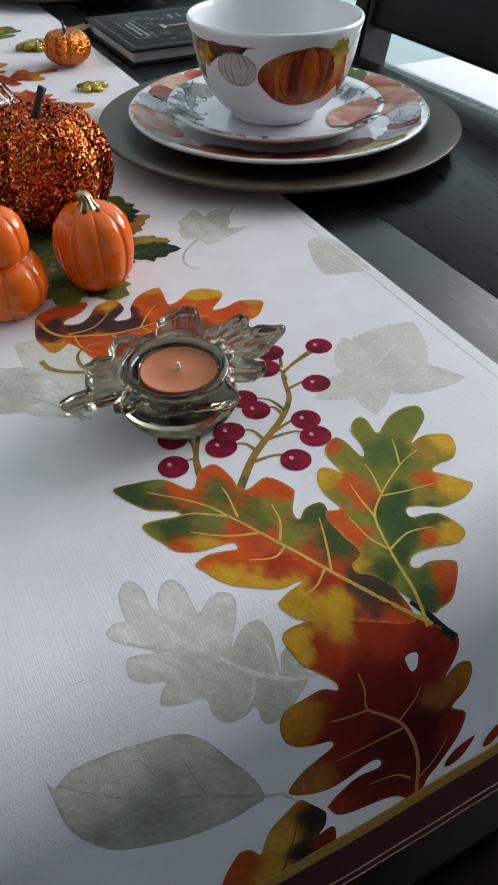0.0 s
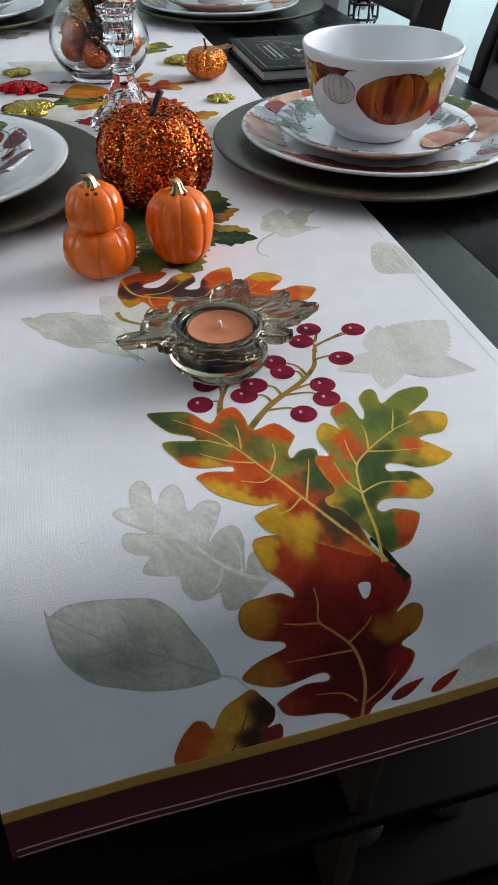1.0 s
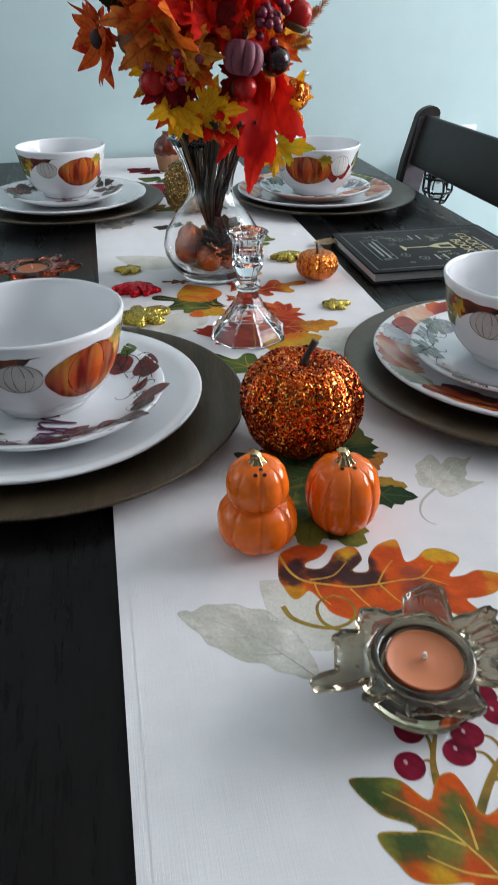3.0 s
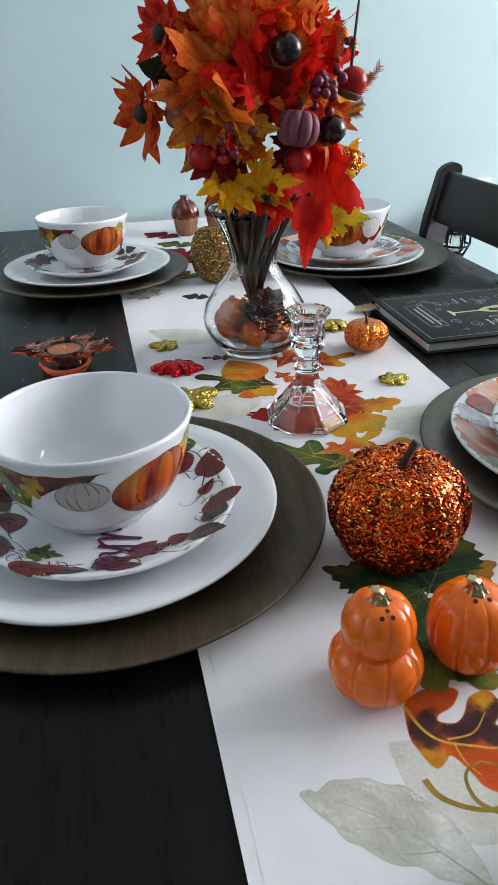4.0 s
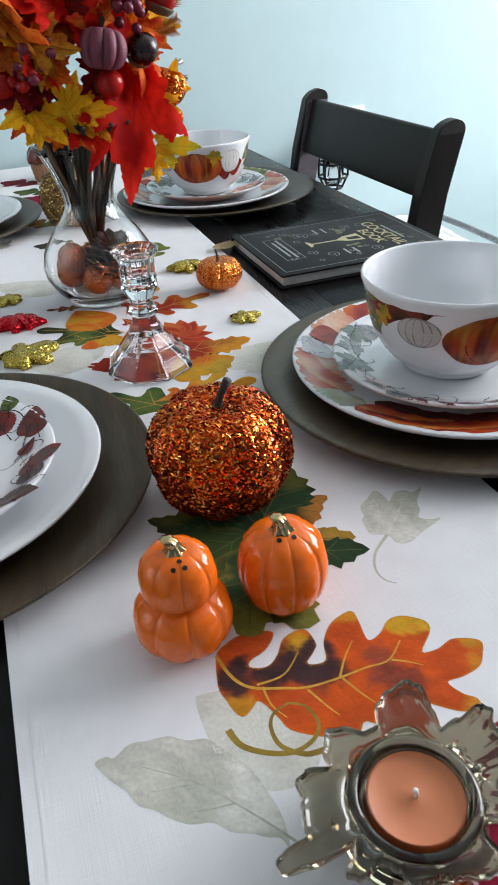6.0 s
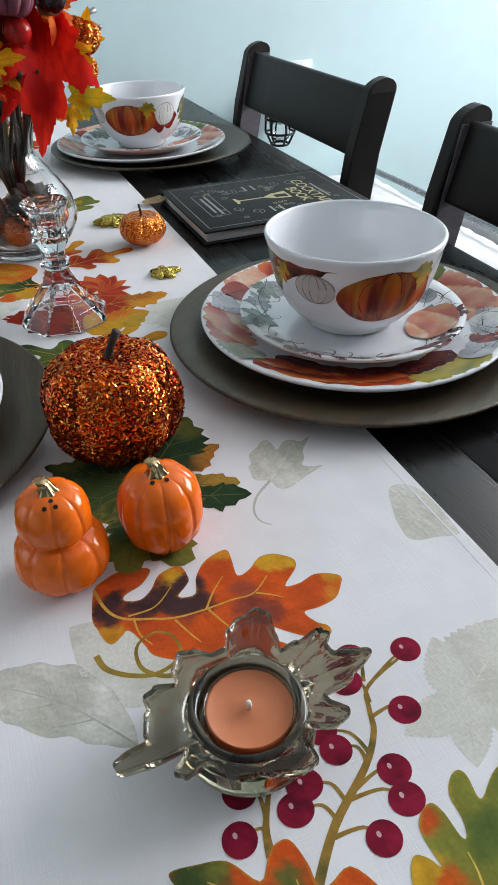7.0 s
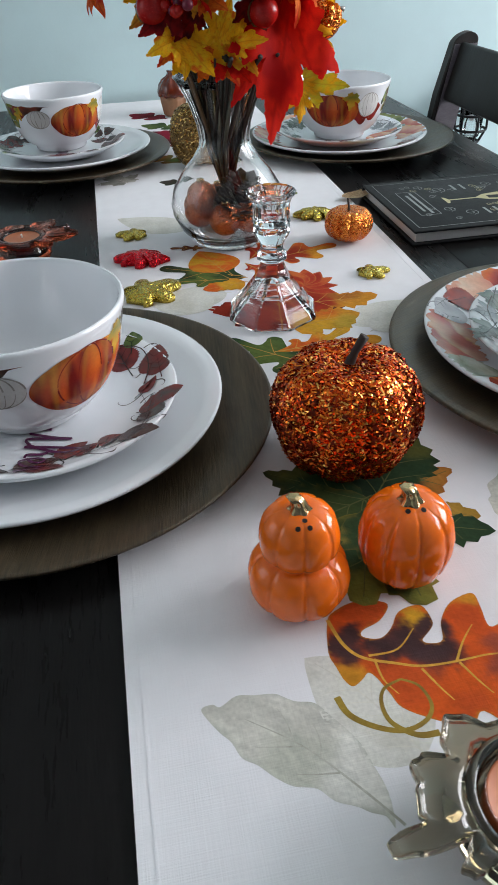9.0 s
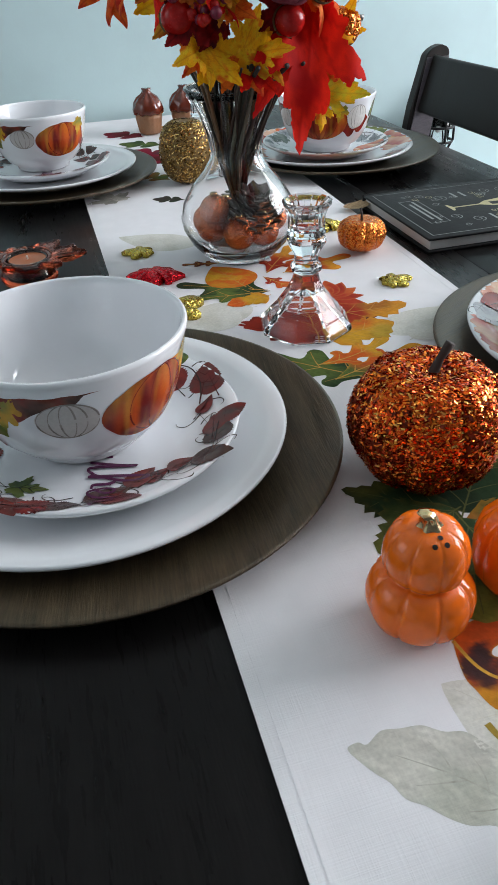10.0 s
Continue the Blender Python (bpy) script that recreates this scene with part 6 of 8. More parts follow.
def flakes(parent, radius_at, count, size, colours, seed):
    """Thousands of small bent sequins that lie on a turned body, each tilted its own way."""
    rng = random.Random(seed)
    verts, faces, tints = [], [], []
    for _ in range(count):
        p, n = radius_at(rng)
        tilt = Vector((rng.gauss(0, 0.30), rng.gauss(0, 0.30), rng.gauss(0, 0.30)))
        n = (n + tilt).normalized()
        x = Vector((0, 0, 1)).cross(n).normalized()
        x = Matrix.Rotation(rng.gauss(0.25, 0.85), 3, n) @ x
        y = n.cross(x)
        a, b = size * rng.uniform(0.7, 1.25), size * rng.uniform(0.22, 0.36)
        p = p + n * rng.uniform(0.0003, 0.0014)
        first = len(verts)
        verts += [p + x * a + y * b * 0.8, p + y * b - x * a * 0.1 + n * 0.0004, p - x * a + y * b * 0.7, p - x * a - y * b * 0.8, p - y * b + n * 0.0004, p + x * a - y * b * 0.7]
        faces += [(first, first + 1, first + 4, first + 5), (first + 1, first + 2, first + 3, first + 4)]
        c = rng.choice(colours)
        tints += [(*c, 1)] * 6
    me = bpy.data.meshes.new("sequin_layer")
    me.from_pydata(verts, [], faces)
    at = me.attributes.new("tint", "FLOAT_COLOR", "POINT")
    at.data.foreach_set("color", [c for t in tints for c in t])
    return tagged(mesh_part("sequin_layer", me, FLAKE, parent, smooth=False), kind="stuff")


def pumpkin_profile(r, h, dip=0.12):
    pts = []
    for k in range(21):
        a = -math.pi / 2 + math.pi * k / 20
        z = h / 2 + h / 2 * math.sin(a)
        rr = r * math.cos(a) ** 0.72 if math.cos(a) > 1e-3 else 0
        if k > 14:
            z -= dip * h * ((k - 14) / 6) ** 2
        if k < 4:
            z += dip * 0.5 * h * ((4 - k) / 4) ** 2
        pts.append((rr, z))
    return pts


sp = thing("sequin_pumpkin", pose(-0.0095, 0.3920, RUN_Z + 0.0005), "round pumpkin covered in copper-orange sequins with dark stem", "pumpkin decoration")
SPR, SPH = 0.0468, 0.080
part("core", lathe(pumpkin_profile(SPR, SPH), 72, ribbed(8, 0.20, 1.0)), FLAKE_BASE, sp)


def on_pumpkin(rng):
    prof = pumpkin_profile(SPR, SPH)
    while True:
        k = rng.uniform(0.8, 19.9)
        i = int(k)
        r0, z0 = prof[i]
        r1, z1 = prof[i + 1]
        f = k - i
        r, z = r0 + (r1 - r0) * f, z0 + (z1 - z0) * f
        if rng.random() < r / SPR + 0.10:
            break
    a = rng.uniform(0, 2 * math.pi)
    rr, _ = ribbed(8, 0.20, 1.0)(a, r, z)
    n = Vector(((z1 - z0) * math.cos(a), (z1 - z0) * math.sin(a), -(r1 - r0))).normalized()
    return Vector((rr * math.cos(a), rr * math.sin(a), z)), n


flakes(sp, on_pumpkin, 14500, 0.0021, [(0.78, 0.11, 0.012), (0.86, 0.19, 0.02), (0.58, 0.06, 0.009), (0.95, 0.42, 0.10), (0.88, 0.24, 0.03), (0.70, 0.10, 0.012), (0.42, 0.035, 0.008), (0.60, 0.06, 0.010)], 4)
st = part("stem", tube([(0, 0, 0), (0.001, 0.001, 0.008), (0.004, 0.001, 0.016), (0.009, 0.0, 0.026)], [0.0066, 0.0034, 0.0024, 0.0030], 9), BARK, sp, "dark brown woody stem")
st.location = (0, 0, 0.0635)


REACH = [(2, 0.0625), (10, 0.0475), (15, 0.0466), (21, 0.0535), (27, 0.0514), (32, 0.0408), (39, 0.0350), (47, 0.0396), (58, 0.0516), (62, 0.0532), (72, 0.0500), (81, 0.0426), (88, 0.0345), (100, 0.0350), (108, 0.0410), (115, 0.0443), (128, 0.0400), (138, 0.0365), (144, 0.0440), (149, 0.0466), (160, 0.0440), (175, 0.0455), (180, 0.0440), (182, 0.0560), (184, 0.0605), (188, 0.0600), (191, 0.0500), (194, 0.0350), (200, 0.0370), (205, 0.0425), (210, 0.0410), (216, 0.0330), (228, 0.0330), (237, 0.0370), (243, 0.0350), (256, 0.0335), (273, 0.0350), (285, 0.0380), (297, 0.0390), (306, 0.0320), (318, 0.0315), (326, 0.0400), (333, 0.0445), (342, 0.0375), (348, 0.0365), (355, 0.0500), (362, 0.0625)]


def leaf_radius(a):
    """The reach of the leaf-shaped rim at an angle, with small uneven nicks."""
    d = math.degrees(a) % 360
    d = d + 360 if d < 2 else d
    for (d0, r0), (d1, r1) in zip(REACH, REACH[1:]):
        if d0 <= d <= d1:
            f = (d - d0) / (d1 - d0)
            r = r0 + (r1 - r0) * (f * f * (3 - 2 * f))
            return r - 0.45 * max(0, 0.041 - r) + 0.0003 * math.sin(29 * a) + 0.00015 * math.sin(53 * a + 1)
    return 0.04


def ringed(rows, seg, where):
    """A closed body from rings; where(row, angle) gives radius and height."""
    bm = bmesh.new()
    rings = [[bm.verts.new((r * math.cos(a), r * math.sin(a), z)) for a, (r, z) in ((a, where(row, a)) for a in (2 * math.pi * k / seg for k in range(seg)))] for row in rows]
    for p, q in zip(rings, rings[1:] + rings[:1]):
        for k in range(seg):
            bm.faces.new((p[k], p[(k + 1) % seg], q[(k + 1) % seg], q[k]))
    bmesh.ops.recalc_face_normals(bm, faces=bm.faces)
    return bm


def leaf_holder(x, y, z, turn, material, label):
    """A cast-glass tea light holder: a cup with a spread leaf and a stalk for its rim."""
    ob = thing("tea_light_holder", pose(x, y, z, 0, 0, turn), label, "candle holder", "glass leaf tea light holders")

    def where(row, a):
        f, h = row
        edge = leaf_radius(a)
        r = 0.0262 + (edge - 0.0262) * f
        out = (r - 0.0262) / 0.03
        ridge = 1 - 2 * abs(math.sin(17 * a + 2 * math.sin(3 * a)))
        fine = 1 - 2 * abs(math.sin(45 * a + 3 * math.sin(2 * a)))
        lobed = 0.08 + 0.92 * max(0.0, math.cos(a - 0.25) - 0.1) ** 0.5 if math.cos(a - 0.25) > 0.1 else 0.08
        upper = 1.0 if h > 0.0235 else 0.5
        return r, h + 0.004 * out * math.sin(2 * a + 0.6) + upper * out * lobed * (0.0012 * ridge + 0.0003 * fine) + 0.0016 * out * math.sin(9 * a)

    rows = [(0.0, 0.0255), (0.25, 0.0262), (0.5, 0.0258), (0.75, 0.0248), (0.90, 0.0256), (0.955, 0.0268), (0.985, 0.0264), (1.0, 0.0244), (0.985, 0.0218), (0.94, 0.0206), (0.88, 0.0212), (0.7, 0.0212), (0.4, 0.0205), (0.0, 0.0195)]
    part("leaf_rim", ringed(rows, 540, where), material, ob)
    cup = [(0, 0.006), (0.0203, 0.006), (0.0207, 0.012), (0.0212, 0.0235), (0.0226, 0.0258), (0.0258, 0.0258), (0.0260, 0.019), (0.0282, 0.014), (0.0300, 0.0095), (0.0300, 0.006), (0.0285, 0.003), (0.026, 0.0), (0, 0.0)]
    part("glass_cup", lathe(cup, 96), material, ob)
    tl = thing("tea_light", pose(x + 0.0008, y, z + 0.0063) @ Matrix.Diagonal((0.93, 0.93, 1.0, 1)), "peach wax tea light with a white wick", "candle", "tea lights in glass holders")
    part("cup", lathe([(0, 0), (0.0205, 0), (0.0213, 0.001), (0.0216, 0.0185), (0.0210, 0.0187), (0.0207, 0.001), (0, 0.001)], 48), FOIL, tl)
    part("wax", lathe([(0, 0.0011), (0.0205, 0.0011), (0.0206, 0.0172), (0.0195, 0.0164), (0.006, 0.0162), (0.0025, 0.0168), (0, 0.017)], 48), WAX, tl)
    part("wick", tube([(0, 0, 0.0165), (0.0004, 0, 0.0185), (-0.0003, 0.0005, 0.0208)], [0.0011, 0.0010, 0.0013], 7), WICK, tl)
    return ob


leaf_holder(-0.011, 0.150, RUN_Z + 0.0006, 0, SMOKE_GLASS, "smoky grey glass leaf-shaped tea light holder on the runner")
leaf_holder(-0.240, 0.822, TOP + 0.0003, -12, AMBER_GLASS, "amber glass leaf-shaped tea light holder on the bare table")


def cut_glass(profile, seg, edge, squash=None):
    """A faceted body whose arrises are ground off a little, so that they catch the light."""
    bm = lathe(profile, seg, squash)
    sharp = [e for e in bm.edges if len(e.link_faces) == 2 and e.calc_face_angle() > 0.2 and e.calc_length() > 4 * edge]
    bmesh.ops.bevel(bm, geom=sharp, offset=edge, segments=1, affect="EDGES", clamp_overlap=True)
    return bm


def candlestick(x, y, z, turn):
    ob = thing("crystal_candlestick", pose(x, y, z, 0, 0, turn) @ Matrix.Diagonal((0.865, 0.865, 0.95, 1)), "clear cut-crystal candlestick with an octagonal foot", "candlestick", "crystal candlesticks")
    foot = [(0.0, 0.036), (0.010, 0.032), (0.0300, 0.0125), (0.0420, 0.0), (0.0475, 0.0), (0.0485, 0.003), (0.0475, 0.0065), (0.0400, 0.0130), (0.0385, 0.0155), (0.0300, 0.0235), (0.0285, 0.0260), (0.0195, 0.037), (0.0140, 0.047), (0.0128, 0.0525), (0, 0.0525)]
    knop = [(0, 0.0529), (0.0125, 0.0529), (0.0160, 0.056), (0.0160, 0.060), (0.0120, 0.063), (0.0125, 0.070), (0.0185, 0.079), (0.0200, 0.082), (0.0195, 0.085), (0.0165, 0.0866), (0, 0.0866)]
    cup = [(0, 0.087), (0.0165, 0.087), (0.0180, 0.089), (0.0168, 0.092), (0.0172, 0.104), (0.0195, 0.110), (0.0225, 0.1135), (0.0230, 0.1155), (0.0208, 0.1165), (0.0145, 0.112), (0.0122, 0.108), (0.0115, 0.094), (0, 0.092)]
    part("foot", cut_glass(foot, 8, 0.0007), CRYSTAL, ob, smooth=False)
    part("stem", cut_glass(knop, 8, 0.0006), CRYSTAL, ob, smooth=False)
    part("candle_cup", lathe(cup, 48, lambda a, r, z: (r * (1 + 0.05 * abs(math.cos(8 * a))), z)), CRYSTAL, ob, smooth=False)
    return ob


candlestick(-0.007, 0.615, RUN_Z + 0.0006, 10)
candlestick(0.026, 1.150, RUN_Z + 0.0006, 25)


# ---- vase with the autumn bouquet ----
VX, VY = -0.013, 0.811
vase = thing("glass_vase", pose(VX, VY, RUN_Z + 0.0006) @ Matrix.Diagonal((0.91, 0.91, 0.95, 1)), "clear fluted glass vase holding the autumn bouquet", "vase")
outer = [(0.0, 0.0), (0.040, 0.0), (0.0425, 0.002), (0.046, 0.006), (0.058, 0.018), (0.0665, 0.034), (0.0680, 0.046), (0.0635, 0.062), (0.051, 0.081), (0.038, 0.095), (0.0305, 0.107), (0.0290, 0.115), (0.0315, 0.130), (0.0385, 0.150), (0.0475, 0.167), (0.0530, 0.1755)]
inner = [(0.0515, 0.1762), (0.046, 0.168), (0.037, 0.151), (0.0295, 0.131), (0.0268, 0.115), (0.0282, 0.108), (0.036, 0.0965), (0.049, 0.082), (0.0615, 0.0625), (0.0658, 0.046), (0.0640, 0.035), (0.056, 0.021), (0.044, 0.011), (0.0, 0.010)]


def flutes(a, r, z):
    f = 0.035 * max(0, min(1, (z - 0.085) / 0.03))
    return r * (1 - f + f * abs(math.cos(a * 6))), z


part("glass_body", lathe(outer + inner, 144, flutes), VASE_GLASS, vase)
part("glass_foot", lathe([(0, 0.0022), (0.034, 0.0022), (0.041, 0.0050), (0.041, 0.0078), (0.034, 0.0092), (0, 0.0092)], 64), VASE_GLASS, vase)
part("glass_rim", tube([(0.0524 * math.cos(a), 0.0524 * math.sin(a), 0.1758) for a in np.linspace(0, 2 * math.pi, 49)], 0.0016, 8), VASE_GLASS, vase)
rng = random.Random(11)
for k, (a, r, h) in enumerate([(200, 0.040, 0.034), (255, 0.040, 0.030), (300, 0.041, 0.030), (345, 0.041, 0.036), (215, 0.044, 0.068 - 0.012), (40, 0.041, 0.031), (100, 0.040, 0.031), (150, 0.041, 0.031)]):
    rb = 0.0170 if k != 4 else 0.0152
    b = thing("ornament_ball", pose(VX + 0.9 * (r - 0.002) * math.cos(radians(a)), VY + 0.9 * (r - 0.002) * math.sin(radians(a)), RUN_Z + 0.0105 + max(rb, 0.92 * h - 0.004)), "copper glitter ball lying inside the glass vase", "ornament", "copper balls in the vase")
    bm = bmesh.new()
    bmesh.ops.create_uvsphere(bm, u_segments=28, v_segments=18, radius=rb)
    part("glitter_ball", bm, COPPER_BALL, b)
    part("cap", lathe([(0, 0), (0.004, 0), (0.004, 0.003), (0.0, 0.0035)], 12), GOLD, b).location = (0, 0, rb - 0.0008)

cone = thing("pine_cone", pose(VX + 0.008, VY - 0.018, RUN_Z + 0.024, 12, 6, 0) @ Matrix.Scale(0.92, 4), "dark brown pine cone tucked inside the vase", "pine cone")
for ring in range(9):
    for k in range(8):
        a = 2 * math.pi * (k + 0.5 * (ring % 2)) / 8
        rr = 0.040 * math.sin(math.pi * (ring + 1.2) / 11)
        bm = slab([(-0.004, 0), (0.004, 0), (0.0065, 0.009), (0, 0.0145), (-0.0065, 0.009)], 0.0016, bulge=0.001)
        ob = part("scale", bm, BARK, cone)
        ob.matrix_basis = pose(rr * 0.55 * math.cos(a), rr * 0.55 * math.sin(a), 0.006 * ring, 0, 0, math.degrees(a) - 90) @ pose(0, 0, 0, 28 + 2 * ring, 0, 0)

PLAN = Vector((-0.008, 0.829, 0.7522))
bouquet = thing("autumn_bouquet", pose(-0.0260, 0.7635, 0.7740) @ Matrix.Scale(0.915, 4), "bouquet of red, orange and yellow silk autumn leaves, berries and pumpkins", "flower arrangement")
for k in range(60):
    a, r0 = rng.uniform(0, 6.28), rng.uniform(0.002, 0.022)
    a2, r1 = a + rng.uniform(-0.6, 0.6), rng.uniform(0.03, 0.068)
    pts = [(r0 * 1.3 * math.cos(a + 2.6), r0 * 1.3 * math.sin(a + 2.6), rng.uniform(0.016, 0.05)), (0.4 * r0 * math.cos(a), 0.4 * r0 * math.sin(a), 0.07), (0.021 * math.cos(a) * rng.uniform(0.5, 1), 0.021 * math.sin(a) * rng.uniform(0.5, 1), 0.116), (r1 * 0.6 * math.cos(a2), r1 * 0.6 * math.sin(a2), 0.175), (r1 * 0.85 * math.cos(a2), r1 * 0.85 * math.sin(a2), 0.198)]
    pts = [bouquet.matrix_basis.inverted() @ (Vector((VX, VY, RUN_Z)) + (Vector(p) * 0.9 if i < 3 else Vector((p[0], p[1] - 0.035 * (i - 2), p[2])))) for i, p in enumerate(pts)]
    line = [sum((Vector(pts[min(max(i + j, 0), 4)]) * w for j, w in ((0, 1 - f), (1, f))), Vector()) for i in range(4) for f in (0, 0.33, 0.66)] + [Vector(pts[-1])]
    part("stalk", tube(line, rng.uniform(0.0010, 0.0026), 7), (STEM_DARK, BARK, STEM_GREY, STEM_TAN, BARK)[k % 5], bouquet)


def silk(kind, colours, seed, curl, vein_dark):
    """One silk leaf, base at the origin, 1 unit long, cupped and waved, with printed veins."""
    out = maple_outline(0.95) if kind == "maple" else ovate_outline(0.26 if kind == "petal" else 0.33, teeth=kind == "toothed")
    r = random.Random(seed)
    w1, w2 = r.uniform(0, 6), r.uniform(0, 6)

    def place(x, y, lift):
        z = curl * (0.7 * y * y + 1.1 * x * x) + 0.08 * math.sin(8 * x + w1) * (0.3 + abs(x)) + 0.06 * math.sin(7 * y + w2) - 0.12 * abs(x)
        return Vector((x, y, z))

    def colour(x, y, edge):
        n = 0.5 + 1.0 * noise.noise(Vector((x * 2.6, y * 2.6, seed))) + 0.3 * noise.noise(Vector((x * 11, y * 11, seed)))
        c = palette(colours, n)
        a = math.atan2(x, y + 0.04)
        rib = min(abs(a - d) for d in (0, 0.62, -0.62, 1.25, -1.25))
        if rib * math.hypot(x, y) < 0.014:
            c = mix(c, vein_dark, 0.6)
        elif abs(math.sin(16 * (math.hypot(x, y) - 0.5 * rib))) < 0.16:
            c = mix(c, vein_dark, 0.45)
        return c
    return flat_mesh("leaf", [out], place, colour, 0.032, 0.0)


SILKS = {
    "red": ("maple", [(0.72, 0.008, 0.006), (0.85, 0.022, 0.008), (0.50, 0.006, 0.006)], (0.50, 0.006, 0.005)),
    "orange": ("maple", [(0.78, 0.10, 0.012), (0.85, 0.20, 0.02), (0.68, 0.035, 0.008)], (0.45, 0.03, 0.008)),
    "burnt": ("maple", [(0.64, 0.11, 0.018), (0.78, 0.24, 0.04), (0.52, 0.05, 0.012)], (0.22, 0.035, 0.008)),
    "gold": ("maple", [(0.62, 0.20, 0.02), (0.74, 0.36, 0.03), (0.48, 0.07, 0.012)], (0.24, 0.06, 0.01)),
    "yellow": ("maple", [(0.92, 0.52, 0.008), (0.88, 0.40, 0.008), (0.85, 0.56, 0.02), (0.75, 0.14, 0.01)], (0.62, 0.20, 0.008)),
    "wine": ("maple", [(0.16, 0.007, 0.010), (0.28, 0.008, 0.008), (0.08, 0.006, 0.010)], (0.06, 0.004, 0.005)),
    "lime": ("maple", [(0.78, 0.55, 0.02), (0.55, 0.50, 0.03), (0.85, 0.42, 0.01)], (0.5, 0.3, 0.02)),
    "green": ("toothed", [(0.02, 0.035, 0.015), (0.04, 0.05, 0.02)], (0.02, 0.03, 0.01)),
}
SHAPES = {key: [silk(kind, cols, 50 * i + v, (0.35, -0.3, 0.15)[v], dark) for v in range(3)] for i, (key, (kind, cols, dark)) in enumerate(SILKS.items())}
for shapes in SHAPES.values():
    for me in shapes:
        me.materials.append(SILK)
        me.polygons.foreach_set("use_smooth", [True] * len(me.polygons))


def put_leaf(key, p, grow, face, size, v, wide=1.0):
    """A leaf of the bouquet from p, growing one way and facing another."""
    ob = new("leaf", SHAPES[key][v % 3])
    ob.parent = bouquet
    y = Vector(grow).normalized()
    z = Vector(face)
    z = (z - y * z.dot(y)).normalized()
    x = y.cross(z)
    m = Matrix((x, y, z)).transposed().to_4x4()
    ob.matrix_basis = Matrix.Translation(Vector(p) - PLAN) @ m @ Matrix.Diagonal((size * wide, size, size, 1))
    return ob


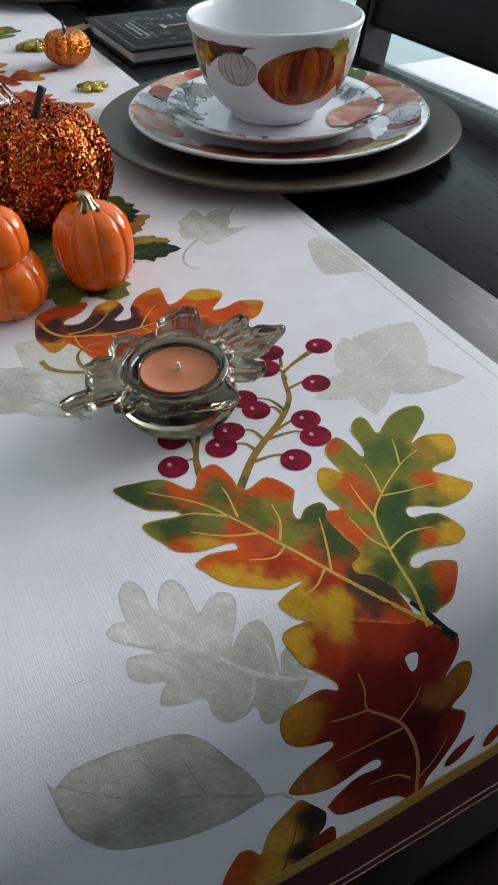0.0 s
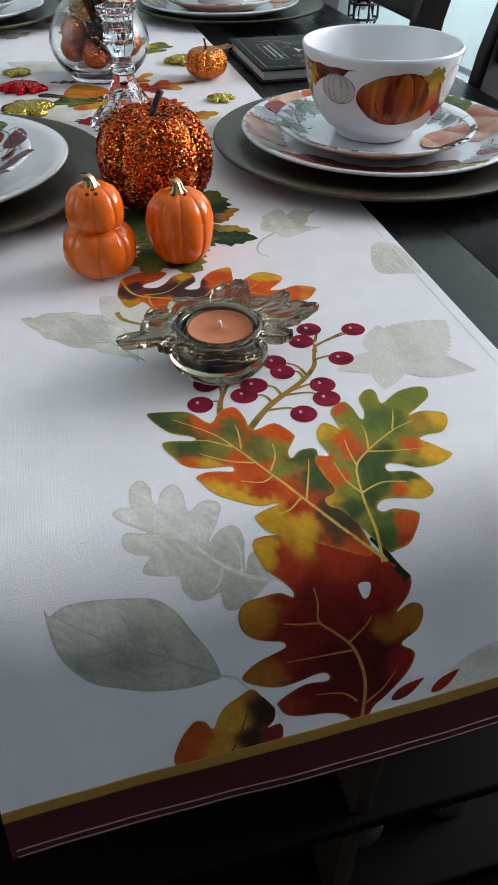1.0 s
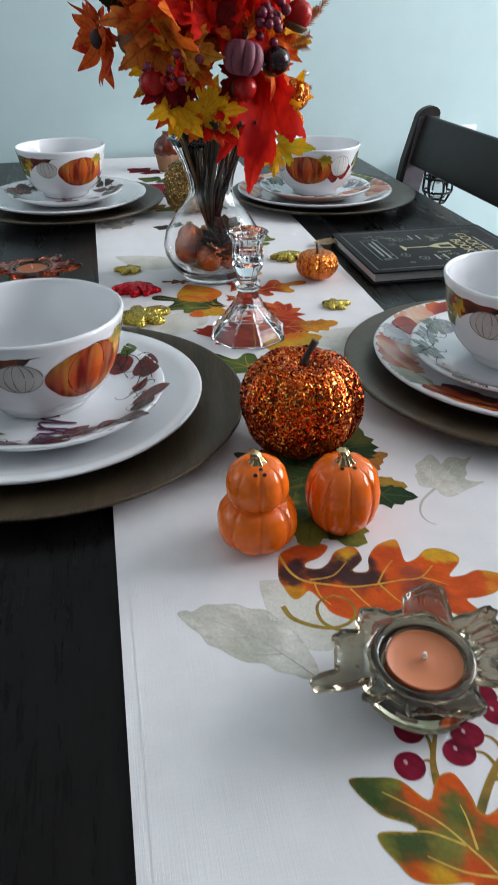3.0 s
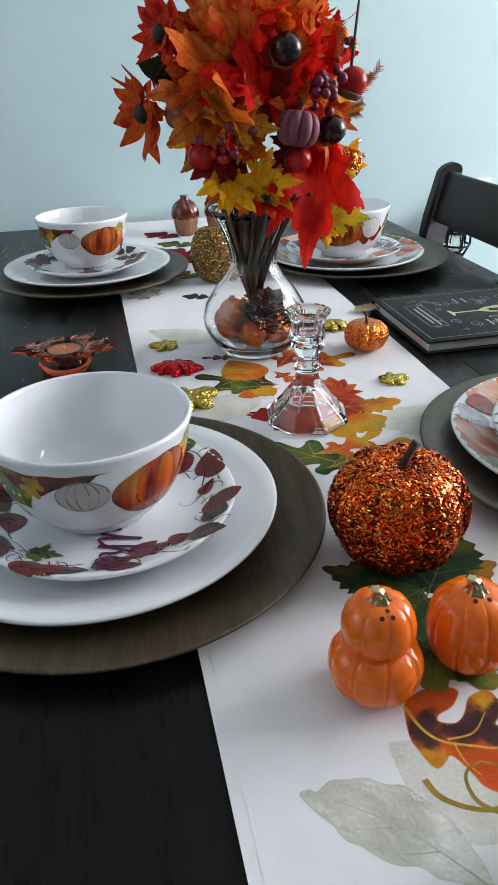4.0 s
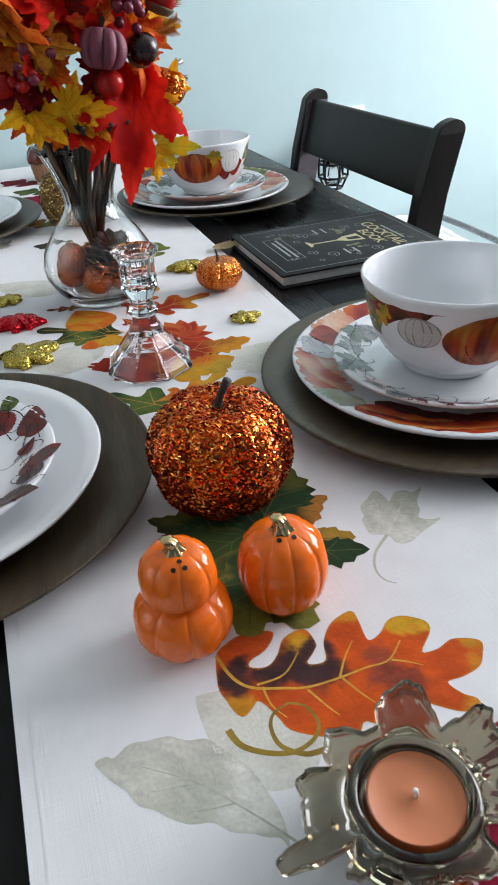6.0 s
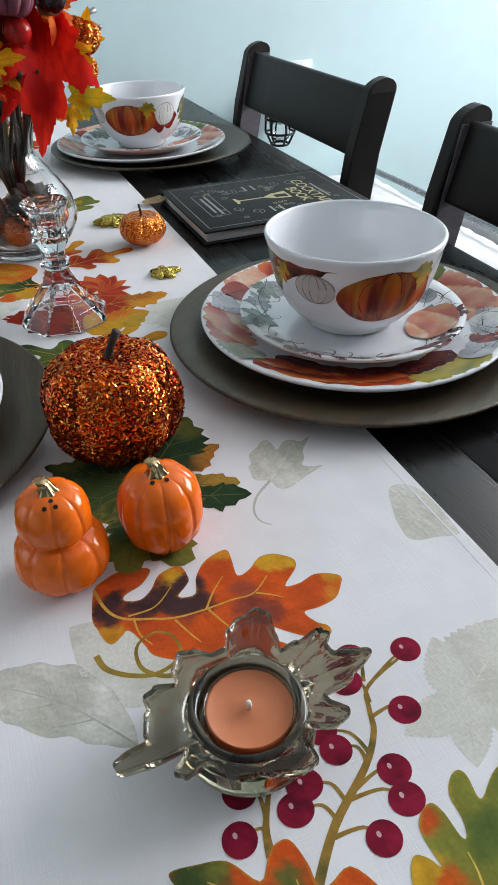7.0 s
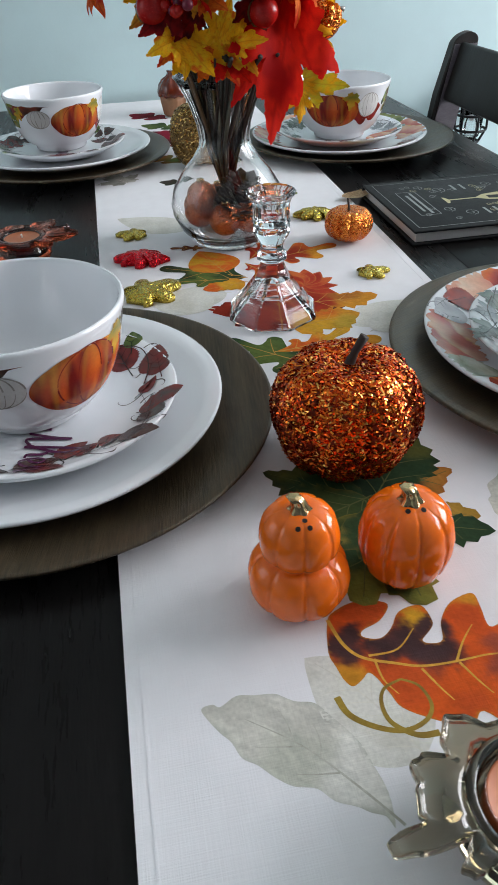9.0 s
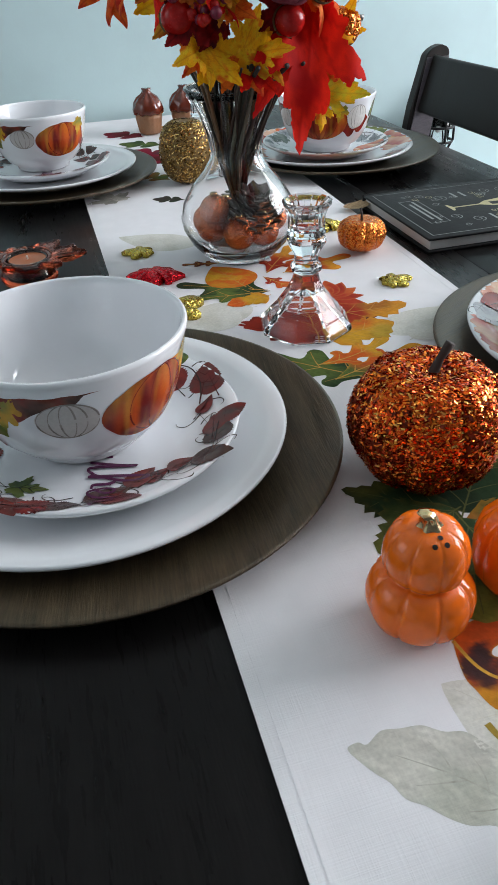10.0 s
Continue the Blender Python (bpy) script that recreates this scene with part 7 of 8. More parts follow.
# the leaves that show singly, then the mass behind them
FEATURED = [
    ("red", (0.058, 0.772, 0.984), (0.030, 0.747, 0.873), 0.60, 0),
    ("red", (0.054, 0.780, 0.980), (0.000, 0.762, 0.906), 0.52, 1),
    ("red", (0.050, 0.778, 0.972), (0.010, 0.758, 0.934), 0.60, 2),
    ("yellow", (-0.046, 0.768, 0.962), (-0.021, 0.752, 0.929), 0.85, 0),
    ("yellow", (-0.040, 0.770, 0.960), (-0.047, 0.750, 0.933), 0.80, 1),
    ("yellow", (-0.046, 0.768, 0.962), (-0.080, 0.750, 0.951), 0.70, 2),
    ("orange", (-0.042, 0.772, 0.964), (-0.068, 0.754, 0.945), 0.80, 1),
    ("yellow", (-0.012, 0.762, 0.968), (0.021, 0.748, 0.932), 0.75, 1),
    ("yellow", (-0.014, 0.760, 0.960), (0.000, 0.750, 0.994), 0.70, 0),
    ("yellow", (-0.006, 0.760, 0.956), (0.029, 0.748, 0.958), 0.70, 2),
    ("orange", (-0.020, 0.768, 0.958), (0.006, 0.760, 0.922), 0.90, 1),
    ("red", (-0.012, 0.770, 0.950), (0.014, 0.762, 0.922), 0.80, 0),
    ("gold", (-0.038, 0.758, 1.018), (0.004, 0.748, 1.006), 0.80, 0),
    ("gold", (-0.034, 0.762, 1.005), (-0.006, 0.750, 0.984), 0.80, 1),
    ("gold", (-0.062, 0.765, 1.046), (-0.036, 0.752, 1.006), 0.40, 2),
    ("orange", (-0.026, 0.760, 0.998), (-0.006, 0.750, 0.980), 0.90, 0),
    ("red", (-0.008, 0.760, 1.044), (-0.056, 0.752, 1.047), 0.70, 0),
    ("red", (-0.018, 0.762, 1.046), (-0.028, 0.752, 1.090), 0.75, 1),
    ("red", (0.000, 0.766, 1.028), (0.030, 0.755, 1.064), 0.80, 2),
    ("wine", (0.000, 0.764, 1.040), (0.020, 0.754, 1.060), 0.90, 2),
    ("red", (0.030, 0.770, 1.058), (0.052, 0.760, 1.095), 0.75, 0),
    ("red", (0.000, 0.768, 1.070), (-0.004, 0.757, 1.115), 0.75, 1),
    ("orange", (-0.048, 0.768, 1.058), (-0.105, 0.757, 1.092), 0.75, 0),
    ("burnt", (-0.040, 0.770, 1.070), (-0.064, 0.757, 1.135), 0.80, 1),
    ("orange", (-0.030, 0.768, 1.080), (-0.030, 0.757, 1.145), 0.80, 2),
    ("burnt", (-0.066, 0.770, 1.048), (-0.122, 0.762, 1.036), 0.75, 0),
    ("burnt", (-0.058, 0.770, 1.030), (-0.104, 0.760, 0.998), 0.80, 2),
    ("gold", (-0.052, 0.772, 1.000), (-0.090, 0.762, 0.975), 0.75, 1),
    ("wine", (-0.050, 0.770, 0.990), (-0.084, 0.760, 0.962), 0.80, 0),
    ("wine", (-0.030, 0.770, 0.980), (-0.052, 0.758, 0.962), 0.90, 1),
    ("wine", (0.030, 0.772, 0.990), (0.000, 0.762, 0.970), 0.90, 2),
    ("yellow", (0.093, 0.803, 0.955), (0.105, 0.798, 0.992), 0.75, 0),
    ("lime", (0.074, 0.790, 0.916), (0.116, 0.784, 0.907), 0.75, 0),
    ("yellow", (0.076, 0.785, 0.962), (0.099, 0.780, 0.930), 0.75, 2),
    ("orange", (0.070, 0.790, 0.955), (0.092, 0.785, 0.918), 0.75, 1),
    ("yellow", (0.070, 0.782, 0.905), (0.068, 0.776, 0.880), 0.80, 1),
    ("orange", (0.068, 0.782, 1.022), (0.094, 0.774, 1.000), 0.80, 2),
    ("orange", (0.062, 0.785, 1.000), (0.086, 0.775, 0.972), 0.80, 1),
    ("green", (-0.081, 0.800, 1.056), (-0.125, 0.795, 1.066), 1.00, 0),
    ("red", (0.071, 0.800, 1.056), (0.082, 0.795, 1.108), 0.80, 1),
]
for key, p, q, wide, v in FEATURED:
    way = Vector(q) - Vector(p)
    put_leaf(key, p, way, Vector((0.12 * (v - 1), -1, 0.35)), way.length, v, wide)
rng = random.Random(23)
for k in range(170):
    a, e = rng.uniform(0, 2 * math.pi), rng.uniform(-0.5, 1.5)
    d = Vector((math.cos(a) * math.cos(e), math.sin(a) * math.cos(e), math.sin(e)))
    depth = rng.uniform(0.30, 0.85)
    p = Vector((PLAN.x + 0.008, PLAN.y, 1.045)) + depth * Vector((0.095 * d.x, 0.085 * d.y, 0.105 * d.z))
    grow = d + Vector((rng.gauss(0, 0.6), rng.gauss(0, 0.6), rng.gauss(-0.1, 0.6)))
    key = rng.choice(["red", "red", "orange", "burnt", "burnt", "orange", "orange", "wine", "red"] if d.z > -0.25 else ["red", "orange", "wine", "red", "burnt", "yellow"])
    put_leaf(key, p, grow, d + Vector((rng.gauss(0, 0.3), rng.gauss(0, 0.3), 0.2)), rng.uniform(0.034, 0.062), k)


def flower(p, face, size, key, seed):
    r = random.Random(seed)
    f = Vector(face).normalized()
    x = f.orthogonal().normalized()
    y = f.cross(x)
    for k in range(17):
        a = 2 * math.pi * k / 17 * 2 + r.uniform(-0.1, 0.1)
        g = (math.cos(a) * x + math.sin(a) * y) + f * (0.15 + 0.25 * (k > 8))
        put_leaf(key, Vector(p) + g * 0.004, g, f - g * 0.3, size * r.uniform(0.8, 1.05), k)
    bm = bmesh.new()
    bmesh.ops.create_uvsphere(bm, u_segments=14, v_segments=8, radius=size * 0.22)
    ob = part("flower_centre", bm, BARK, bouquet)
    ob.location = Vector(p) + f * 0.003 - PLAN
    part("stalk", tube([Vector(p) - PLAN - f * 0.004, Vector(p) * 0.5 + Vector((PLAN.x, PLAN.y, 1.0)) * 0.5 - PLAN - f * 0.01, Vector((0.0, 0.0, 0.2))], 0.0014, 6), STEM_DARK, bouquet)


SILKS["petal"] = None
SHAPES["petal"] = [silk("petal", [(0.68, 0.06, 0.008), (0.76, 0.14, 0.014), (0.50, 0.02, 0.008)], 900 + v, (0.3, -0.2, 0.1)[v], (0.3, 0.02, 0.01)) for v in range(3)]
SHAPES["redpetal"] = [silk("petal", [(0.62, 0.016, 0.008), (0.74, 0.05, 0.010), (0.42, 0.010, 0.008)], 930 + v, (0.3, -0.2, 0.1)[v], (0.2, 0.01, 0.01)) for v in range(3)]
for key in ("petal", "redpetal"):
    for me in SHAPES[key]:
        me.materials.append(SILK)
        me.polygons.foreach_set("use_smooth", [True] * len(me.polygons))
flower((-0.119, 0.8, 1.025), (-0.9, -0.42, -0.12), 0.046, "petal", 1)
flower((-0.094, 0.805, 1.093), (-0.92, -0.35, 0.1), 0.044, "redpetal", 2)


def in_bouquet(name, bm, material, p, m=None, label=""):
    ob = part(name, bm, material, bouquet, label)
    ob.matrix_basis = Matrix.Translation(Vector(p) - PLAN) @ (m or Matrix())
    return ob


def pick_pumpkin(p, r, h, material, stem_material, m, label):
    ob = in_bouquet("pumpkin_pick", lathe(pumpkin_profile(r, h), 108, ribbed(9, 0.26, 1.0)), material, p, m, label)
    s = part("pumpkin_stem", tube([(0, 0, h * 0.8), (0.001, 0, h * 0.95), (0.004, 0, h * 1.1), (0.010, 0, h * 1.22)], [0.0045, 0.003, 0.0026, 0.003], 8), stem_material, ob)
    return ob


pick_pumpkin((0.022, 0.748, 0.990), 0.0220, 0.037, PLUM, BARK, pose(0, 0, 0, 12, 4, 100), "dusky plum pumpkin")
pick_pumpkin((0.090, 0.806, 0.950), 0.0200, 0.036, GLITTER_ORANGE, SILVER_INK, pose(0, 0, 0, 5, 20, 20), "copper pumpkin with a silvery stem")
pick_pumpkin((0.088, 0.806, 0.922), 0.0170, 0.030, GLITTER_ORANGE, BARK, pose(0, 0, 0, 0, 15, 0), "copper pumpkin")
part("silver_stalk", tube([Vector(p) - PLAN for p in ((0.098, 0.80, 0.948), (0.104, 0.80, 0.957), (0.108, 0.80, 0.966), (0.113, 0.80, 0.974), (0.116, 0.80, 0.973))], [0.0026, 0.0030, 0.0028, 0.0026, 0.003], 8), SILVER_INK, bouquet, "silvery curled stalk")


CUP_BROWN = surface("dull_green_brown_cup", (0.16, 0.12, 0.06), 0.8, vary=0.3, scale=150)


def acorn(p, r, length, material, m, label):
    prof = [(0, 0), (r * 0.62, length * 0.06), (r * 0.92, length * 0.25), (r, length * 0.5), (r * 0.9, length * 0.76), (r * 0.5, length * 0.95), (0, length)]
    ob = in_bouquet("acorn_pick", lathe(prof, 28), material, p, m, label)
    part("acorn_cup", lathe([(0, -0.001), (r * 0.7, 0.0), (r * 0.98, length * 0.16), (r * 1.03, length * 0.22), (r * 0.9, length * 0.23)], 28), CUP_BROWN, ob)


acorn((0.015, 0.768, 1.074), 0.0150, 0.030, BERRY_DARK, pose(0, 0, 0, 78, -14, 0), "dark plum acorn")
acorn((0.064, 0.778, 1.001), 0.0145, 0.030, BERRY_DARK, pose(0, 0, 0, 78, 12, 0), "dark plum acorn")
acorn((0.0895, 0.79, 1.031), 0.0145, 0.031, BERRY_RED, pose(0, 0, 0, 5, 20, 0), "shiny red acorn")
acorn((0.028, 0.772, 0.976), 0.0130, 0.028, BERRY_RED, pose(0, 0, 0, 80, 8, 0), "shiny red acorn")
acorn((-0.070, 0.780, 0.983), 0.0140, 0.028, BERRY_RED, pose(0, 0, 0, 80, -8, 0), "shiny red acorn")
acorn((-0.089, 0.785, 1.019), 0.0115, 0.024, ACORN_TAN, pose(0, 0, 0, 60, -30, 0), "tan acorn")


def berry_cluster(p, count, spread, r, material, seed, colours=None):
    q = random.Random(seed)
    for k in range(count):
        o = Vector((q.gauss(0, spread), q.gauss(0, spread * 0.6), q.gauss(0, spread)))
        bm = bmesh.new()
        bmesh.ops.create_uvsphere(bm, u_segments=14, v_segments=10, radius=r * q.uniform(0.8, 1.15))
        in_bouquet("berry", bm, colours[k % len(colours)] if colours else material, Vector(p) + o)


berry_cluster((0.054, 0.762, 1.044), 20, 0.0100, 0.0052, BERRY_PURPLE, 1)
berry_cluster((-0.043, 0.750, 1.004), 13, 0.009, 0.0044, BERRY_PURPLE, 2)
berry_cluster((-0.052, 0.752, 0.989), 5, 0.006, 0.0050, BERRY_RED, 6)
berry_cluster((0.089, 0.8, 1.081), 11, 0.0085, 0.0045, BERRY_RED, 3, [BERRY_RED, BERRY_RED, GLITTER_ORANGE, STEM_DARK])
part("stalk", tube([(0.06, -0.02, 0.24), (0.100, -0.04, 0.30), (0.108, -0.036, 0.37)], [0.0022, 0.0018, 0.0012], 7), BARK, bouquet)


def fern(p, q, seed):
    """A dry rust-brown sprig: a thin stem with short stiff needles on both sides."""
    r = random.Random(seed)
    o = PLAN
    p, q = Vector(p) - o, Vector(q) - o
    bm = tube([p, p * 0.5 + q * 0.5, q], [0.0009, 0.0007, 0.0004], 6)
    d = (q - p).normalized()
    for k in range(30):
        a = p + (q - p) * (0.15 + 0.85 * k / 30)
        side = (Vector((d.z, r.uniform(-0.4, 0.4), -d.x)) * (1 if k % 2 else -1) + d * 0.9).normalized()
        tube([a, a + side * r.uniform(0.004, 0.008)], [0.0007, 0.0003], 5, bm)
    part("seed_sprig", bm, FERN, bouquet)


FERN = surface("rust_brown_fern", (0.45, 0.15, 0.035), 0.8, vary=0.4, scale=200)
fern((0.080, 0.80, 1.014), (0.112, 0.80, 1.026), 1)
fern((0.078, 0.80, 1.010), (0.108, 0.80, 1.016), 2)
fern((0.104, 0.80, 1.030), (0.129, 0.80, 1.060), 3)
fern((0.100, 0.80, 1.040), (0.120, 0.80, 1.050), 4)
fern((0.077, 0.79, 1.055), (0.082, 0.79, 1.100), 5)


# ---- small decorations on the runner ----
mini = thing("mini_pumpkin", pose(0.1145, 0.7735, RUN_Z + 0.0006, 0, 0, 30) @ Matrix.Scale(0.945, 4), "small orange glitter pumpkin with a thin dark stem", "pumpkin decoration")
part("body", lathe(pumpkin_profile(0.0285, 0.039), 72, ribbed(11, 0.16, 0.9)), GLITTER_ORANGE, mini)
part("stem", tube([(0, 0, 0.032), (0, 0.001, 0.040), (0.001, 0.004, 0.047)], [0.0022, 0.0013, 0.0013], 7), BARK, mini)
tail = thing("dried_leaf", pose(0.148, 0.905, RUN_Z + 0.0012, 0, 0, -85), "pale curled dried leaf beside the book", "dried leaf")
me = silk("plain", [(0.45, 0.30, 0.16), (0.6, 0.45, 0.28)], 77, 0.5, (0.3, 0.18, 0.09))
for vv in me.vertices:
    vv.co = Vector((vv.co.x * 0.045, vv.co.y * 0.05, 0.0015 + min(0.006, max(0, vv.co.z + 0.12) * 0.02)))
mesh_part("blade", me, SILK, tail)


def foil_leaf(x, y, size, turn, material, label, kind):
    ob = thing("foil_leaf", pose(x, y, RUN_Z + 0.0006, 0, 0, turn), label, "table scatter", "glitter leaves scattered on the runner")
    if kind == "oak":
        shape = [p * (1, 0.95) for p in oak_lobes([(0.26, 0.28, 0.08), (0.34, 0.52, 0.09), (0.24, 0.80, 0.08)], [(0.26, 0.28, 0.08), (0.34, 0.52, 0.09), (0.24, 0.80, 0.08)], 0.09, 0.74)]
    else:
        shape = oak_lobes([(0.36, 0.22, 0.11), (0.46, 0.58, 0.13)], [(0.36, 0.22, 0.11), (0.46, 0.58, 0.13)], 0.15, 0.74)
    out = [((px) * size, (py - 0.5) * size) for px, py in shape]
    part("puffed_leaf", slab(out, 0.11 * size, bulge=0.05 * size), material, ob)


foil_leaf(-0.1225, 0.852, 0.036, 70, GLITTER_GOLD, "small gold glitter leaf lying on the runner", "maple")
foil_leaf(-0.118, 0.772, 0.062, 75, GLITTER_RED, "red glitter oak leaf lying on the runner", "oak")
foil_leaf(-0.109, 0.686, 0.060, -60, GLITTER_GOLD, "gold glitter leaf lying by the charger plate", "maple")
foil_leaf(0.112, 0.677, 0.034, -80, GLITTER_GOLD, "small gold glitter leaf lying on the runner", "maple")
foil_leaf(0.098, 0.858, 0.056, 80, GLITTER_GOLD, "gold glitter leaf lying behind the mini pumpkin", "oak")

gs = thing("gold_gourd", pose(-0.006, 1.125, RUN_Z + 0.0006), "round gourd covered in glittering gold beads", "pumpkin decoration")
part("core", lathe(pumpkin_profile(0.037, 0.086, 0.05), 48), surface("gold_core", (0.16, 0.09, 0.02), 0.6, vary=0.4, scale=200), gs)


def on_gourd(rng):
    prof = pumpkin_profile(0.037, 0.086, 0.05)
    k = rng.uniform(1.5, 18.5)
    i = int(k)
    f = k - i
    r, z = prof[i][0] + (prof[i + 1][0] - prof[i][0]) * f, prof[i][1] + (prof[i + 1][1] - prof[i][1]) * f
    a = rng.uniform(0, 2 * math.pi)
    n = Vector(((prof[i + 1][1] - prof[i][1]) * math.cos(a), (prof[i + 1][1] - prof[i][1]) * math.sin(a), prof[i][0] - prof[i + 1][0])).normalized()
    return Vector((r * math.cos(a), r * math.sin(a), z)), n


flakes(gs, on_gourd, 4200, 0.0019, [(0.60, 0.36, 0.10), (0.75, 0.52, 0.20), (0.36, 0.19, 0.04), (0.16, 0.08, 0.015), (0.10, 0.05, 0.01)], 8)


def acorn_jar(x, y):
    ob = thing("acorn_figurine", pose(x, y, RUN_Z + 0.0006), "ceramic acorn figurine with tan base and glossy brown cap", "figurine", "acorn figurines at the far end")
    part("base", lathe([(0, 0), (0.018, 0), (0.0205, 0.004), (0.0245, 0.026), (0.0245, 0.034), (0, 0.034)], 64, ribbed(16, 0.04)), ACORN_TAN, ob)
    part("cap", lathe([(0, 0.0335), (0.0245, 0.0335), (0.0275, 0.036), (0.0282, 0.042), (0.0255, 0.052), (0.0195, 0.060), (0.0115, 0.065), (0.0085, 0.068), (0.0075, 0.072), (0.0085, 0.0745), (0, 0.075)], 64, lambda a, r, z: (r * (1 + 0.03 * math.sin(7 * a + 90 * z)), z + 0.0015 * math.sin(9 * a))), ACORN_CAP, ob)


acorn_jar(-0.002, 1.485)
acorn_jar(0.066, 1.488)

# ---- book ----
book = thing("book", pose(0.2925, 0.826, TOP + 0.0005, 0, 0, -90), "black hardcover cocktail book with gilt decoration lying on the table", "book")
BW, BH, BT = 0.176, 0.229, 0.0165
part("cover", block((BW, BH, 0.0028), (0, 0, BT - 0.0014), 0.0009), BOOKCLOTH, book)
part("cover", block((BW, BH, 0.0028), (0, 0, 0.0014), 0.0009), BOOKCLOTH, book)
part("spine", block((0.004, BH, BT), (-BW / 2 - 0.0015, 0, BT / 2), 0.0016), BOOKCLOTH, book)
part("page_block", block((BW - 0.006, BH - 0.007, BT - 0.0058), (-0.001, 0, BT / 2), 0.0004), PAPER, book, "pale page block")


def on_cover(name, outlines, material, lift=0.0002):
    bm = bmesh.new()
    for o in outlines:
        verts = [bm.verts.new((p[0], p[1], BT + lift)) for p in o]
        bm.faces.new(verts)
    bmesh.ops.recalc_face_normals(bm, faces=bm.faces)
    return part(name, bm, material, book, smooth=False)


def strip(name, pts, w, material, lift=0.0002):
    for a, b in zip(pts, pts[1:]):
        d = np.array(b, float) - np.array(a, float)
        n = np.array((-d[1], d[0])) / np.hypot(*d) * w / 2
        on_cover(name, [[np.array(a) + n, np.array(b) + n, np.array(b) - n, np.array(a) - n]], material, lift)


fx, fy = BW / 2 - 0.009, BH / 2 - 0.009
strip("gilt_frame", [(-fx, -fy), (fx, -fy), (fx, fy), (-fx, fy), (-fx, -fy)], 0.0008, SILVER_INK)
on_cover("glass_motif", [[(-0.011, -0.042), (0.011, -0.042), (0.010, -0.039), (0.002, -0.036), (-0.002, -0.036), (-0.010, -0.039)]], GILT)
on_cover("glass_motif", [[(-0.0016, -0.036), (0.0016, -0.036), (0.0016, -0.002), (-0.0016, -0.002)]], GILT)
on_cover("glass_motif", [[(-0.0016, -0.002), (0.0016, -0.002), (0.010, 0.010), (0.014, 0.032), (-0.014, 0.032), (-0.010, 0.010)]], GILT)
on_cover("glass_motif", [[(-0.004, 0.012), (0.006, 0.012), (0.009, 0.029), (-0.003, 0.029)]], BOOKCLOTH, 0.0004)


def lettering(text, size, x, y, material):
    cu = bpy.data.curves.new("lettering", "FONT")
    cu.body, cu.size, cu.align_x, cu.offset = text, size, "CENTER", 0.0003
    tmp = bpy.data.objects.new("lettering", cu)
    me = bpy.data.meshes.new_from_object(tmp)
    bpy.data.objects.remove(tmp)
    ob = mesh_part("lettering", me, material, book, "gilt lettering", smooth=False)
    ob.location = (x, y, BT + 0.0005)


lettering("COCKTAIL", 0.0215, 0.002, 0.057, GILT)
lettering("BOOK", 0.0205, 0.006, 0.038, GILT)
rng = random.Random(31)
for k, (x, y, w) in enumerate(((0.0, 0.078, 0.06), (0.0, -0.072, 0.075), (0.0, -0.079, 0.06), (-0.045, 0.0, 0.02), (0.045, -0.01, 0.02), (-0.045, -0.012, 0.02), (0.045, 0.002, 0.02))):
    strip("ink_bar", [(x - w / 2, y), (x + w / 2, y)], 0.0032, SILVER_INK)
for x, y, r in ((-0.045, 0.055, 0.011), (-0.048, 0.032, 0.008), (-0.036, 0.020, 0.007), (0.050, 0.028, 0.009), (0.046, -0.030, 0.009), (-0.040, -0.034, 0.010), (0.030, -0.050, 0.008), (-0.055, -0.055, 0.007), (0.058, 0.070, 0.008), (-0.058, 0.078, 0.007)):
    pts = [(x + r * (1 - 0.75 * f) * math.cos(9 * f), y + r * (1 - 0.75 * f) * math.sin(9 * f)) for f in np.linspace(0, 1, 15)]
    on_cover("scroll_motif", [[p for p in ribbon(pts[i:i + 2], 0.0011)] for i in range(14)], SILVER_INK)
for _ in range(34):
    x, y, r = rng.uniform(-0.062, 0.062), rng.uniform(-0.085, 0.088), rng.uniform(0.003, 0.006)
    if abs(x) < 0.020 and abs(y) < 0.045 or 0.034 < y < 0.076:
        continue
    w = rng.choice((-1, 1))
    pts = [(x + r * (1 - 0.7 * f) * math.cos(w * 8 * f + y * 90), y + r * (1 - 0.7 * f) * math.sin(w * 8 * f + y * 90)) for f in np.linspace(0, 1, 12)]
    on_cover("scroll_motif", [ribbon(pts[i:i + 2], 0.0009) for i in range(11)], SILVER_INK if rng.random() < 0.7 else GILT)
strip("ink_frame", [(-0.042, -0.088), (0.042, -0.088), (0.042, -0.064), (-0.042, -0.064), (-0.042, -0.088)], 0.0008, SILVER_INK)


